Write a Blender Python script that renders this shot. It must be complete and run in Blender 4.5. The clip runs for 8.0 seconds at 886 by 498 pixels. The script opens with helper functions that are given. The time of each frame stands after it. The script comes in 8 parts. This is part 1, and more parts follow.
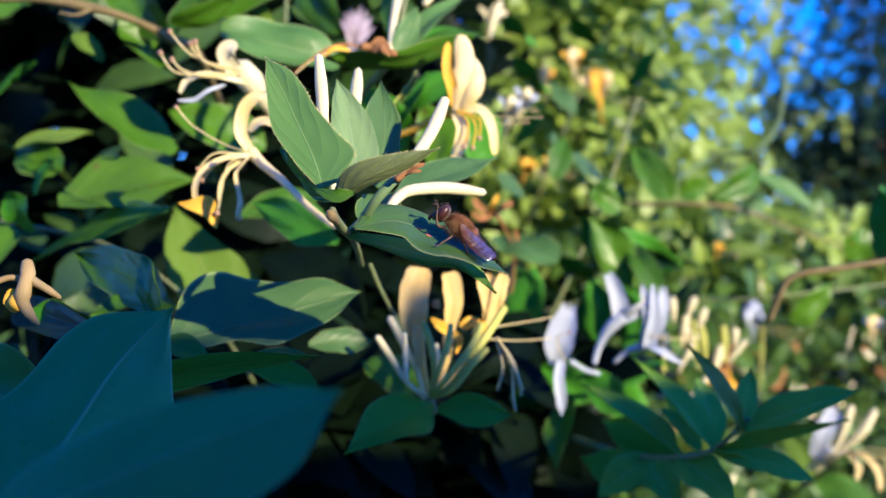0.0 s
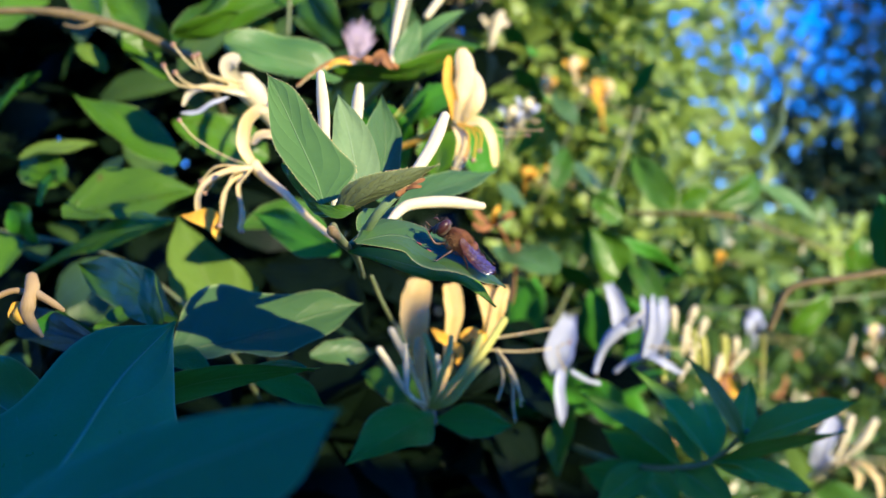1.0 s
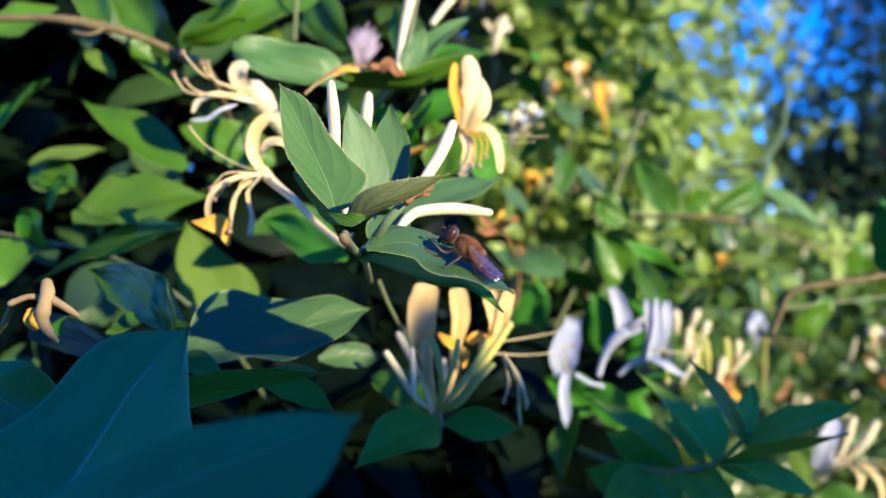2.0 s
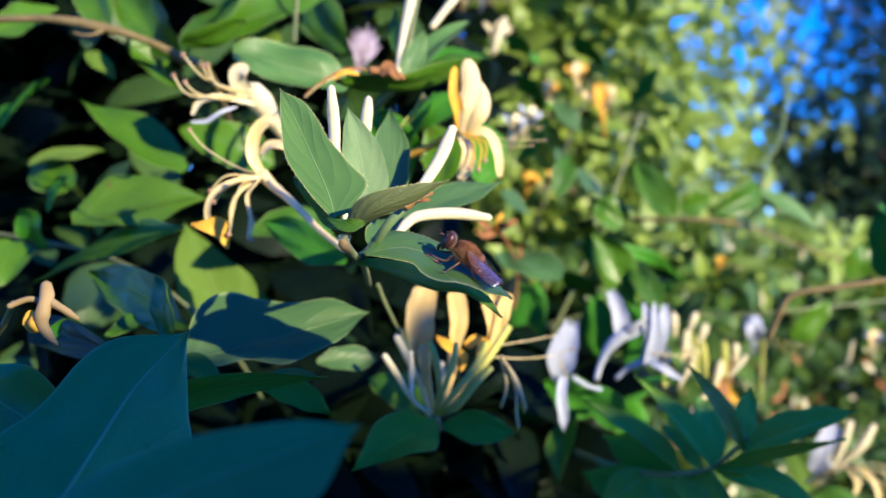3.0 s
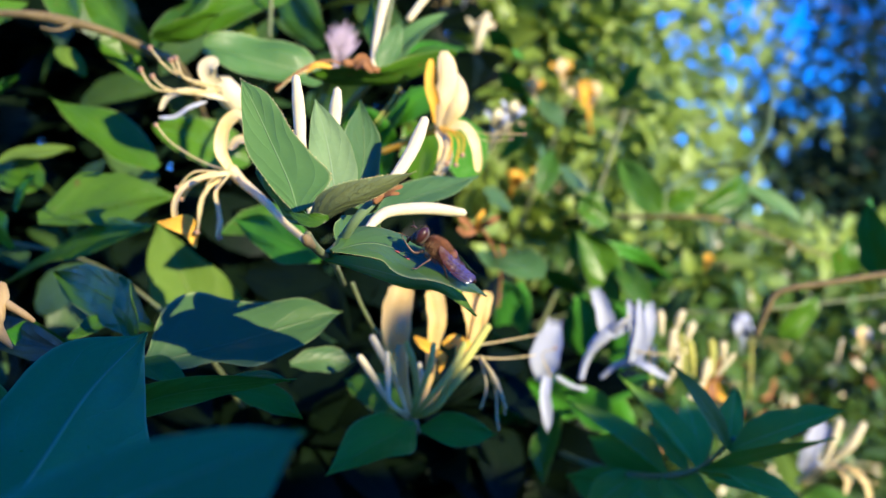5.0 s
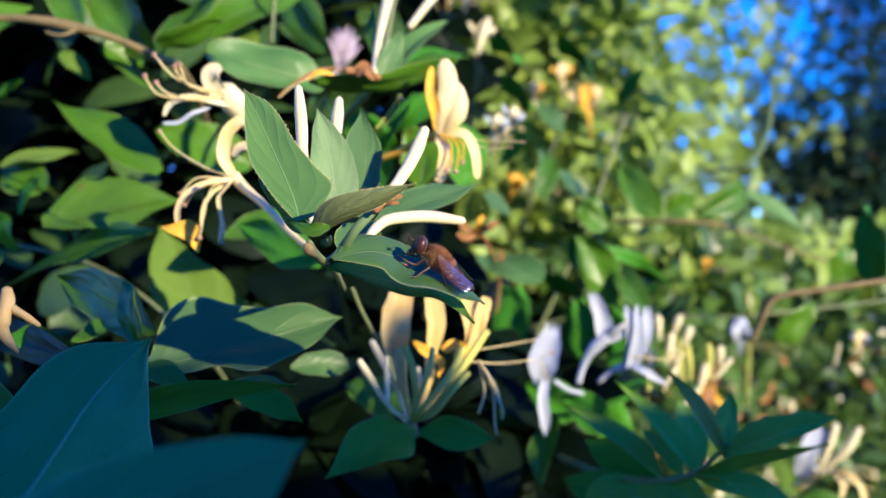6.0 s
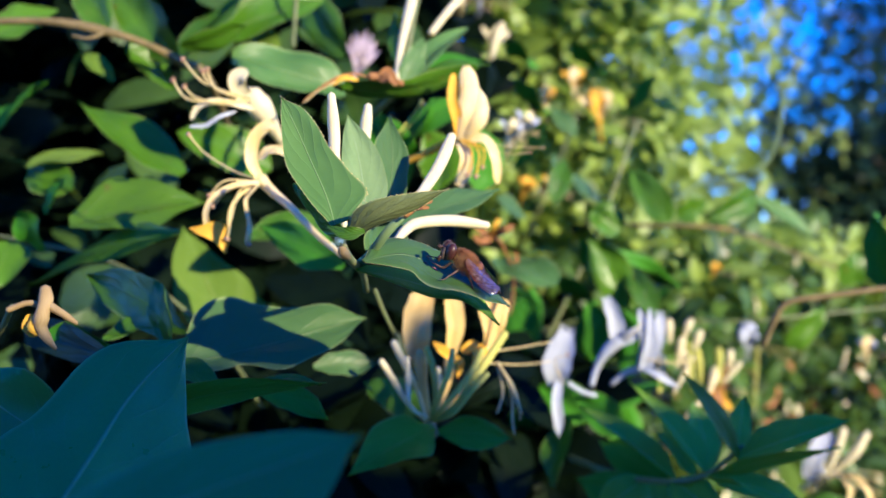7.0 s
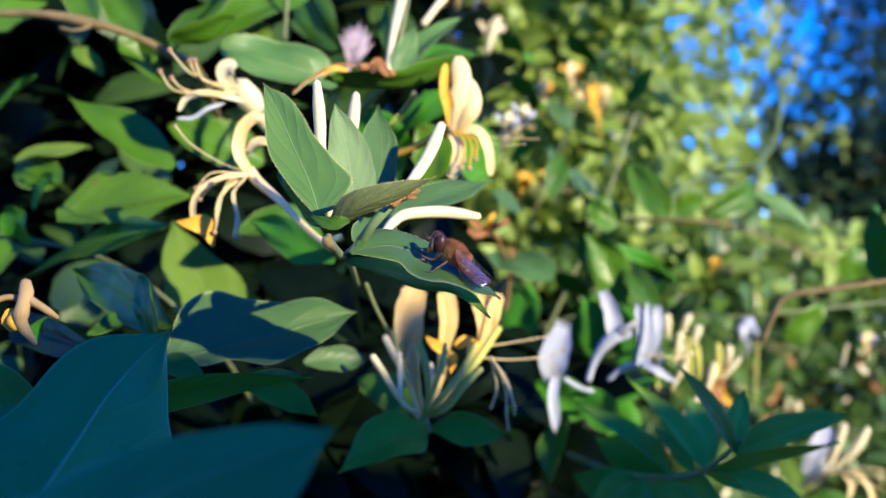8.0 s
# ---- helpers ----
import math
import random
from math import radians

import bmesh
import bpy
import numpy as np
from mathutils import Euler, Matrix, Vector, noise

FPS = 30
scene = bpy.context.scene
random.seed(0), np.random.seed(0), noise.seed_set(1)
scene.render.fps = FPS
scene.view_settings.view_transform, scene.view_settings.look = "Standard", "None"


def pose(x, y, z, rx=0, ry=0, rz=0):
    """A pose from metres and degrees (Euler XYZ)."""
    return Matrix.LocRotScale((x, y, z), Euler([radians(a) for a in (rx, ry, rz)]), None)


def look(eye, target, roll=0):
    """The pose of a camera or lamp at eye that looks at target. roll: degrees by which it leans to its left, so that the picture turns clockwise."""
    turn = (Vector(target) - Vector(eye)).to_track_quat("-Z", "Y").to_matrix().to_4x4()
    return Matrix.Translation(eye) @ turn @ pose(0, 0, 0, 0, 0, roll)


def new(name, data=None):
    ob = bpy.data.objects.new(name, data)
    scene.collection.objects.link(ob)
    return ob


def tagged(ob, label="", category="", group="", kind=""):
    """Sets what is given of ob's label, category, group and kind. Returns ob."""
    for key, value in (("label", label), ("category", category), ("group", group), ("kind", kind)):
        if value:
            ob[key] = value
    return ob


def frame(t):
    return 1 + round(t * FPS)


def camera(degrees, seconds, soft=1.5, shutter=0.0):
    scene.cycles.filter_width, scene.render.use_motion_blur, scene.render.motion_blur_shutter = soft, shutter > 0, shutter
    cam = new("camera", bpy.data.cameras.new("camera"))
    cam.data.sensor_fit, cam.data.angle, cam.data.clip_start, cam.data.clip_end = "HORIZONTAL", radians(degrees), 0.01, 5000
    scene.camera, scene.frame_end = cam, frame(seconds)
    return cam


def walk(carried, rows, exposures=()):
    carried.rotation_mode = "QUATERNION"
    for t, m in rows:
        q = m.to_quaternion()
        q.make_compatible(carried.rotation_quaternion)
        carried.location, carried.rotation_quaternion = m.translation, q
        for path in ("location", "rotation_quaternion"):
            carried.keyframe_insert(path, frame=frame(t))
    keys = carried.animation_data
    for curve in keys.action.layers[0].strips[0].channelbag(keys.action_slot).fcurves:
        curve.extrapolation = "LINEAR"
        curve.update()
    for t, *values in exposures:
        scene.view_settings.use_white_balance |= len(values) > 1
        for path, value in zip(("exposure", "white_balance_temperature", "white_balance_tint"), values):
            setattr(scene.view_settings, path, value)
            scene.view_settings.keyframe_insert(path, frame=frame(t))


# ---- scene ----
# ---- camera: hand-held close-up of a honeysuckle hedge, a few millimetres of sway ----
cam = camera(42.4, 8.0, soft=1.35)
cam.data.dof.use_dof = True
cam.data.dof.focus_distance = 0.163
cam.data.dof.aperture_fstop = 26.0
EYE, TILT = 1.2, 0.0
# seconds, then millimetres right, ahead and up of the first eye, then degrees of yaw, pitch and roll
ROWS = [
    (0.0, 0.00, 0.00, 0.00, 0.000, 0.000, 0.000),
    (0.5, 0.01, -0.64, 0.44, 0.032, 0.126, -0.141),
    (1.0, 0.40, -1.76, 1.24, 0.129, 0.304, -0.067),
    (1.5, -0.58, -3.79, 1.53, 0.194, 0.385, 0.047),
    (3.0, -0.87, -5.21, 2.92, 0.098, 0.344, -0.349),
    (3.5, -1.74, -4.48, 1.56, -0.058, 0.359, -0.367),
    (4.0, -0.02, -2.12, 3.04, -0.232, 0.354, -0.028),
    (4.5, 1.65, 2.02, 2.18, -0.381, 0.376, 0.191),
    (6.0, 2.16, -1.00, 3.45, -0.381, 0.396, -0.275),
    (6.5, 0.07, -5.13, 5.70, -0.221, 0.508, -0.165),
    (7.0, -1.46, -6.04, 3.72, -0.169, 0.468, -0.814),
    (7.5, 0.31, -3.68, 3.29, -0.123, 0.443, -0.803),
    (8.0, 0.36, -1.80, 2.71, -0.137, 0.367, -0.604),
]
walk(cam, [(t, pose(0, 0, EYE, TILT) @ pose(x / 1000, y / 1000, z / 1000, 90 + pitch, roll, yaw))
           for t, x, y, z, yaw, pitch, roll in ROWS])

# ---- sky, sun and exposure ----
SUN_FROM = Vector((0.655, -0.702, 0.279)).normalized()
world = bpy.data.worlds.new("sky")
scene.world = world
world.use_nodes = True
sky = world.node_tree.nodes.new("ShaderNodeTexSky")
sky.sky_type, sky.sun_disc = "NISHITA", False
sky.sun_elevation = math.asin(SUN_FROM.z)
sky.sun_rotation = math.atan2(SUN_FROM.x, SUN_FROM.y)
sky.altitude = 2500
sky.ozone_density = 6.0
sky.dust_density = 0.1
back = world.node_tree.nodes["Background"]
back.inputs["Strength"].default_value = 0.34
rich = world.node_tree.nodes.new("ShaderNodeHueSaturation")
rich.inputs["Saturation"].default_value = 1.26
rich.inputs["Hue"].default_value = 0.524
world.node_tree.links.new(sky.outputs["Color"], rich.inputs["Color"])
world.node_tree.links.new(rich.outputs["Color"], back.inputs["Color"])
sun = new("sun", bpy.data.lights.new("sun", "SUN"))
sun.data.energy, sun.data.angle, sun.data.color = 4.8, radians(0.53), (1.0, 0.84, 0.60)
sun.matrix_world = look(SUN_FROM * 5 + Vector((0, 0, EYE)), (0, 0, EYE))
scene.view_settings.exposure = 0.98


# ---- materials ----
class Nodes:
    """A small writer of node materials."""

    def __init__(self, name):
        self.mat = bpy.data.materials.new(name)
        self.mat.use_nodes = True
        self.tree = self.mat.node_tree
        self.tree.nodes.clear()
        self.out = self.tree.nodes.new("ShaderNodeOutputMaterial")

    def add(self, kind, settings=None, **sockets):
        node = self.tree.nodes.new(kind)
        for key, value in (settings or {}).items():
            setattr(node, key, value)
        for key, value in sockets.items():
            name = key.replace("_", " ")
            sock = node.inputs[int(key[1:])] if key[0] == "i" and key[1:].isdigit() else node.inputs[name]
            self.put(sock, value)
        return node

    def put(self, sock, value):
        if isinstance(value, bpy.types.NodeSocket):
            self.tree.links.new(value, sock)
        elif isinstance(value, bpy.types.Node):
            self.tree.links.new(value.outputs[0], sock)
        elif isinstance(value, tuple) and len(value) == 3 and sock.type == "RGBA":
            sock.default_value = (*value, 1)
        else:
            sock.default_value = value

    def math(self, op, a, b=0.0, c=0.0):
        return self.add("ShaderNodeMath", {"operation": op}, i0=a, i1=b, i2=c).outputs[0]

    def mix(self, fac, a, b, blend="MIX"):
        node = self.add("ShaderNodeMix", {"data_type": "RGBA", "blend_type": blend})
        self.put(node.inputs[0], fac)
        self.put(node.inputs[6], a)
        self.put(node.inputs[7], b)
        return node.outputs[2]

    def noise(self, scale, detail=3.0, vector=None):
        node = self.add("ShaderNodeTexNoise", Scale=scale, Detail=detail)
        if vector is None:
            vector = self.add("ShaderNodeTexCoord").outputs["Object"]
        self.put(node.inputs["Vector"], vector)
        return node.outputs[0]

    def ramp(self, value, low, high, a=0.0, b=1.0):
        node = self.add("ShaderNodeMapRange", {"clamp": True})
        for i, v in enumerate((value, low, high, a, b)):
            self.put(node.inputs[i], v)
        return node.outputs[0]

    def bump(self, height, strength, distance):
        return self.add("ShaderNodeBump", Height=height, Strength=strength, Distance=distance).outputs[0]

    def finish(self, shader):
        self.tree.links.new(shader.outputs[0] if isinstance(shader, bpy.types.Node) else shader, self.out.inputs[0])
        return self.mat


def foliage_material(name, dark, light, vein, glow, gloss=0.42, per="object", through_light=0.22, vein_depth=1.0,
                     spots=0.0, specular=0.4, rim=0.0, net_fine=1.0):
    """A leaf: midrib, side veins and a pale rim from its own length and breadth, blotches, and light through it."""
    n = Nodes(name)
    uv = n.add("ShaderNodeSeparateXYZ", Vector=n.add("ShaderNodeTexCoord").outputs["UV"])
    along, across = uv.outputs[0], uv.outputs[1]
    off = n.math("ABSOLUTE", n.math("MULTIPLY_ADD", across, 2.0, -1.0))
    if per == "object":
        chance = n.add("ShaderNodeObjectInfo").outputs["Random"]
    else:
        chance = n.add("ShaderNodeNewGeometry").outputs["Random Per Island"]
    wobble = n.math("MULTIPLY_ADD", n.noise(110, 3), 0.22, -0.11)
    rib = n.ramp(off, 0.006, 0.030, 1.0, 0.0)
    line = n.math("ADD", n.math("SUBTRACT", along, n.math("MULTIPLY", n.math("POWER", off, 1.3), 0.42)), wobble)
    saw = n.math("ABSOLUTE", n.math("MULTIPLY_ADD", n.math("FRACT", n.math("MULTIPLY", line, 5.0)), 2.0, -1.0))
    side = n.math("MULTIPLY", n.ramp(saw, 0.93, 1.0), n.ramp(n.noise(140, 2), 0.4, 0.65))
    side = n.math("MULTIPLY", side, n.ramp(off, 0.75, 0.95, 1.0, 0.15))
    net = n.add("ShaderNodeTexVoronoi", {"feature": "DISTANCE_TO_EDGE"}, Scale=1150.0 * net_fine,
                Vector=n.add("ShaderNodeTexCoord").outputs["Object"]).outputs["Distance"]
    net = n.ramp(net, 0.0, 0.06, 1.0, 0.0)
    veins = n.math("MAXIMUM", rib, n.math("MULTIPLY", side, 0.22))
    blotch = n.noise(95, 4)
    fine = n.noise(1500, 2)
    tone = n.math("ADD", n.math("MULTIPLY", chance if per == "object" else n.ramp(chance, 0.22, 1.0, 0.0, 1.5), 0.55), n.math("MULTIPLY", n.ramp(blotch, 0.3, 0.75), 0.45))
    col = n.mix(tone, dark, light)
    col = n.mix(n.math("MULTIPLY", n.ramp(fine, 0.35, 0.7), 0.25), col, light)
    col = n.mix(n.math("MULTIPLY", veins, 0.55), col, vein)
    col = n.mix(n.math("MULTIPLY", net, 0.15 * max(vein_depth - 1.0, 0)), col, vein)
    col = n.mix(n.ramp(off, 0.94, 0.985, 0.0, rim), col, (0.30, 0.40, 0.13))
    if spots:
        mark = n.ramp(n.noise(420, 2), 0.685, 0.72, 0.0, spots)
        col = n.mix(mark, col, (0.16, 0.07, 0.02))
    quilt = n.math("MULTIPLY", n.math("MULTIPLY", saw, saw), n.ramp(off, 0.0, 0.4, 0.03, 0.13))
    height = n.math("SUBTRACT", n.math("SUBTRACT", n.math("ADD", n.math("MULTIPLY", n.ramp(blotch, 0.2, 0.8), 0.6), n.math("MULTIPLY", n.noise(260, 3), 0.22)), quilt),
                    n.math("ADD", n.math("MULTIPLY", veins, 0.6), n.math("MULTIPLY", net, 0.3 * max(vein_depth - 1.0, 0))))
    bump = n.bump(height, 0.55 * vein_depth, 0.0008)
    rough = n.ramp(n.noise(300, 3), 0.3, 0.7, gloss - 0.07, gloss + 0.1)
    face = n.add("ShaderNodeBsdfPrincipled", Base_Color=col, Roughness=rough, Normal=bump)
    face.inputs["Specular IOR Level"].default_value = specular
    lit = n.add("ShaderNodeBsdfTranslucent", Color=n.mix(0.5, col, glow), Normal=bump)
    return n.finish(n.add("ShaderNodeMixShader", i0=through_light, i1=face, i2=lit))


def petal_material(name, pale, deep, through_light=0.25, rough=0.55, streak=0.5):
    n = Nodes(name)
    uv = n.add("ShaderNodeSeparateXYZ", Vector=n.add("ShaderNodeTexCoord").outputs["UV"])
    chance = n.add("ShaderNodeObjectInfo").outputs["Random"]
    grain = n.noise(55.0, 2, n.add("ShaderNodeCombineXYZ", X=n.math("MULTIPLY", uv.outputs[0], 0.06),
                                  Y=uv.outputs[1], Z=chance).outputs[0])
    cloud = n.noise(220, 3)
    fac = n.math("ADD", n.math("MULTIPLY", n.ramp(grain, 0.35, 0.65), streak * 0.5),
                 n.math("MULTIPLY", n.ramp(cloud, 0.3, 0.7), 0.45))
    col = n.mix(fac, pale, deep)
    bump = n.bump(n.math("ADD", grain, n.math("MULTIPLY", n.noise(1200, 2), 0.4)), 0.35, 0.0002)
    face = n.add("ShaderNodeBsdfPrincipled", Base_Color=col, Roughness=rough, Normal=bump)
    face.inputs["Specular IOR Level"].default_value = 0.15
    lit = n.add("ShaderNodeBsdfTranslucent", Color=col, Normal=bump)
    return n.finish(n.add("ShaderNodeMixShader", i0=through_light, i1=face, i2=lit))


def plain_material(name, a, b, scale, rough=0.6, bump=0.4, depth=0.0003, specular=0.4, metal=0.0):
    n = Nodes(name)
    big, fine = n.noise(scale, 4), n.noise(scale * 7, 3)
    col = n.mix(n.ramp(n.math("ADD", n.math("MULTIPLY", big, 0.65), n.math("MULTIPLY", fine, 0.35)), 0.35, 0.65), a, b)
    face = n.add("ShaderNodeBsdfPrincipled", Base_Color=col, Roughness=n.ramp(fine, 0.2, 0.8, rough - 0.1, rough + 0.1),
                 Metallic=metal, Normal=n.bump(n.math("ADD", big, fine), bump, depth))
    face.inputs["Specular IOR Level"].default_value = specular
    return n.finish(face)


def wing_material(name):
    """A fly's wing: clear brownish membrane with dark veins; the violet-blue sheen and pale glints are put into the
    colour.
    """
    n = Nodes(name)
    uv = n.add("ShaderNodeSeparateXYZ", Vector=n.add("ShaderNodeTexCoord").outputs["UV"])
    v = n.math("MULTIPLY_ADD", n.math("MULTIPLY", uv.outputs[0], uv.outputs[1]), 0.5, uv.outputs[1])
    long_vein = n.ramp(n.math("ABSOLUTE", n.math("MULTIPLY_ADD", n.math("FRACT", n.math("MULTIPLY", v, 3.3)), 2.0, -1.0)), 0.88, 0.97)
    cross = n.ramp(n.math("ABSOLUTE", n.math("MULTIPLY_ADD", n.math("FRACT", n.math("MULTIPLY_ADD", uv.outputs[0], 3.0, n.math("MULTIPLY", uv.outputs[1], 1.7))), 2.0, -1.0)), 0.93, 0.98)
    veins = n.math("MAXIMUM", long_vein, n.math("MULTIPLY", cross, 0.35))
    tint = n.math("ADD", n.math("MULTIPLY", uv.outputs[0], 0.75), n.math("MULTIPLY_ADD", uv.outputs[1], -0.55, 0.45))
    # violet-blue towards the tip: the sheen of the sky, as base colour
    col = n.mix(n.ramp(tint, 0.30, 0.72), (0.13, 0.034, 0.022), (0.10, 0.075, 0.22))
    col = n.mix(n.ramp(n.noise(900, 2), 0.4, 0.7, 0.0, 0.5), col, (0.06, 0.03, 0.03))
    col = n.mix(veins, col, n.mix(cross, (0.04, 0.012, 0.010), (0.42, 0.36, 0.42)))
    film = n.add("ShaderNodeBsdfPrincipled", Base_Color=col, Roughness=0.2,
                 Normal=n.bump(n.math("ADD", veins, n.noise(500, 2)), 0.9, 0.0002))
    film.inputs["Specular IOR Level"].default_value = 0.8
    clear = n.add("ShaderNodeBsdfTransparent", Color=(0.75, 0.66, 0.6))
    return n.finish(n.add("ShaderNodeMixShader", i0=n.math("MULTIPLY_ADD", veins, 0.3, 0.66), i1=clear, i2=film))


LEAF = foliage_material("leaf_green", (0.030, 0.105, 0.006), (0.092, 0.235, 0.011), (0.14, 0.27, 0.05), (0.24, 0.42, 0.02), spots=0.5, specular=0.32, gloss=0.36, rim=0.6)
LEAF_NEAR = foliage_material("leaf_near", (0.030, 0.21, 0.030), (0.060, 0.32, 0.046), (0.30, 0.45, 0.20), (0.24, 0.42, 0.03), specular=0.55, gloss=0.34, rim=0.5, vein_depth=0.7)
LEAF_VIVID = foliage_material("leaf_vivid", (0.045, 0.135, 0.004), (0.100, 0.215, 0.006), (0.22, 0.34, 0.05), (0.30, 0.46, 0.02), spots=0.5, specular=0.5, gloss=0.32, through_light=0.28)
LEAF_PALE = foliage_material("leaf_pale", (0.17, 0.29, 0.10), (0.25, 0.37, 0.15), (0.30, 0.40, 0.22), (0.28, 0.40, 0.08), gloss=0.45, vein_depth=0.6, rim=0.4)
LEAF_SHOOT = foliage_material("leaf_shoot", (0.17, 0.37, 0.045), (0.24, 0.46, 0.065), (0.55, 0.62, 0.38), (0.24, 0.44, 0.04), gloss=0.5, vein_depth=0.6, rim=0.75, specular=0.06, through_light=0.3)
LEAF_DEEP = foliage_material("leaf_deep", (0.032, 0.175, 0.012), (0.062, 0.25, 0.018), (0.12, 0.26, 0.05), (0.22, 0.42, 0.02), gloss=0.45, specular=0.12, rim=0.4, through_light=0.09)
LEAF_YOUNG = foliage_material("leaf_young", (0.070, 0.182, 0.036), (0.115, 0.250, 0.056), (0.30, 0.43, 0.17), (0.26, 0.40, 0.05), gloss=0.46, vein_depth=0.8, rim=0.9)
LEAF_GREY = foliage_material("leaf_grey_green", (0.046, 0.118, 0.024), (0.082, 0.178, 0.042), (0.24, 0.34, 0.13), (0.24, 0.38, 0.04), gloss=0.42, vein_depth=0.9, rim=0.8, specular=0.45)
LEAF_YELLOW = foliage_material("leaf_yellow_green", (0.11, 0.22, 0.022), (0.19, 0.31, 0.05), (0.3, 0.38, 0.12), (0.36, 0.48, 0.03), through_light=0.40, specular=0.15)
LEAF_UNDER = foliage_material("leaf_underside", (0.120, 0.165, 0.050), (0.185, 0.235, 0.085), (0.23, 0.27, 0.13), (0.3, 0.4, 0.08),
                              gloss=0.6, vein_depth=1.6, rim=0.8, net_fine=1.9)
# hedge leaf copies, duller inside, yellower outside: sun and shade put into colour
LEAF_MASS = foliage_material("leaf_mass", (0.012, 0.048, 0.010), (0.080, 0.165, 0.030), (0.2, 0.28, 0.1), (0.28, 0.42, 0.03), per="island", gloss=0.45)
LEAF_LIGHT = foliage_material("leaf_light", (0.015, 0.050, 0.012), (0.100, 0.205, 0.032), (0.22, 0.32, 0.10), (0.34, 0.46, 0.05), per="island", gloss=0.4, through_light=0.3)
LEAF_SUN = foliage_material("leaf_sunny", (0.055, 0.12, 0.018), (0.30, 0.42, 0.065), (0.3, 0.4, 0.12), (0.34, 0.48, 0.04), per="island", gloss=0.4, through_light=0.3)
LEAF_FAR = foliage_material("leaf_far", (0.05, 0.10, 0.015), (0.24, 0.31, 0.06), (0.16, 0.22, 0.06), (0.3, 0.38, 0.04), per="island")
# near-black: the deep shade inside the hedge is put into the leaf colour
LEAF_SHADE_FILL = foliage_material("leaf_shade_fill", (0.002, 0.006, 0.003), (0.005, 0.013, 0.005), (0.008, 0.02, 0.008), (0.01, 0.03, 0.01), per="island", through_light=0.05, specular=0.08)
# shaded far trees and one near leaf: the shade is in this dark colour
LEAF_SHADED = foliage_material("leaf_shaded", (0.007, 0.022, 0.012), (0.020, 0.048, 0.024), (0.02, 0.05, 0.02), (0.03, 0.06, 0.02), per="island", through_light=0.05, specular=0.1)
# white petals greyed towards blue, putting the shade on the flowers into colour
PETAL_WHITE = petal_material("petal_white", (0.52, 0.57, 0.61), (0.44, 0.49, 0.54))
PETAL_FADED = petal_material("petal_faded", (0.62, 0.52, 0.56), (0.44, 0.36, 0.40))
PETAL_LIP = petal_material("petal_lip", (0.84, 0.67, 0.29), (0.78, 0.51, 0.12), streak=0.8, through_light=0.3)
PETAL_TAN = petal_material("petal_tan", (0.50, 0.39, 0.20), (0.34, 0.22, 0.08), rough=0.7, streak=0.9)
PETAL_CREAM = petal_material("petal_cream", (0.95, 0.85, 0.52), (0.93, 0.70, 0.22), streak=0.8, through_light=0.32)
PETAL_ORANGE = petal_material("petal_orange", (0.90, 0.58, 0.09), (0.82, 0.40, 0.02))
PETAL_DRY = petal_material("petal_dry", (0.42, 0.22, 0.09), (0.28, 0.10, 0.03), rough=0.75)
BUD_CREAM = petal_material("bud_cream", (0.86, 0.79, 0.50), (0.78, 0.70, 0.36))
BUD_GREEN = petal_material("bud_green", (0.62, 0.60, 0.16), (0.46, 0.50, 0.09))
STALK = petal_material("stalk_green", (0.20, 0.30, 0.14), (0.13, 0.22, 0.09))
THREAD = petal_material("thread_pale", (0.80, 0.68, 0.34), (0.68, 0.55, 0.22))
ANTHER = plain_material("anther_brown", (0.50, 0.32, 0.20), (0.32, 0.17, 0.09), 900, 0.8)
STEM = plain_material("stem_green", (0.10, 0.16, 0.05), (0.20, 0.20, 0.08), 260, 0.6)
STEM_WOOD = plain_material("stem_wood", (0.11, 0.085, 0.03), (0.24, 0.18, 0.065), 180, 0.75, 0.8)
BARK = plain_material("bark", (0.06, 0.045, 0.03), (0.14, 0.10, 0.07), 30, 0.85, 0.9, 0.004)
# ground out of view, paled to throw warm light up into the shaded leaves
SOIL = plain_material("grassy_soil", (0.17, 0.18, 0.07), (0.29, 0.27, 0.13), 2.0, 0.9, 0.8, 0.02)
FLY_EYE = plain_material("fly_eye", (0.030, 0.010, 0.008), (0.065, 0.022, 0.016), 2500, 0.36, 0.25, 0.00004, 0.4)
FLY_DARK = plain_material("fly_dark", (0.022, 0.011, 0.008), (0.055, 0.024, 0.014), 1500, 0.4, 0.4, 0.0001)
FLY_FUR = plain_material("fly_fur", (0.045, 0.015, 0.007), (0.20, 0.074, 0.026), 1300, 0.7, 0.3, 0.0001)
FLY_FACE = plain_material("fly_face", (0.16, 0.12, 0.08), (0.05, 0.03, 0.02), 1800, 0.65, 0.3, 0.0001)
FLY_TAN = plain_material("fly_tan", (0.12, 0.060, 0.026), (0.32, 0.19, 0.085), 1500, 0.75, 0.3, 0.0001)
FLY_LEG = plain_material("fly_leg", (0.05, 0.028, 0.018), (0.20, 0.12, 0.075), 1400, 0.45, 0.3, 0.0001)
FLY_WING = wing_material("fly_wing")


# ---- builders ----
def mesh_of(name, verts, faces, uvs, material):
    me = bpy.data.meshes.new(name)
    me.from_pydata(verts, [], faces)
    layer = me.uv_layers.new(name="UVMap")
    for loop in me.loops:
        layer.data[loop.index].uv = uvs[loop.vertex_index]
    me.polygons.foreach_set("use_smooth", [True] * len(me.polygons))
    me.materials.append(material)
    me.update()
    return me


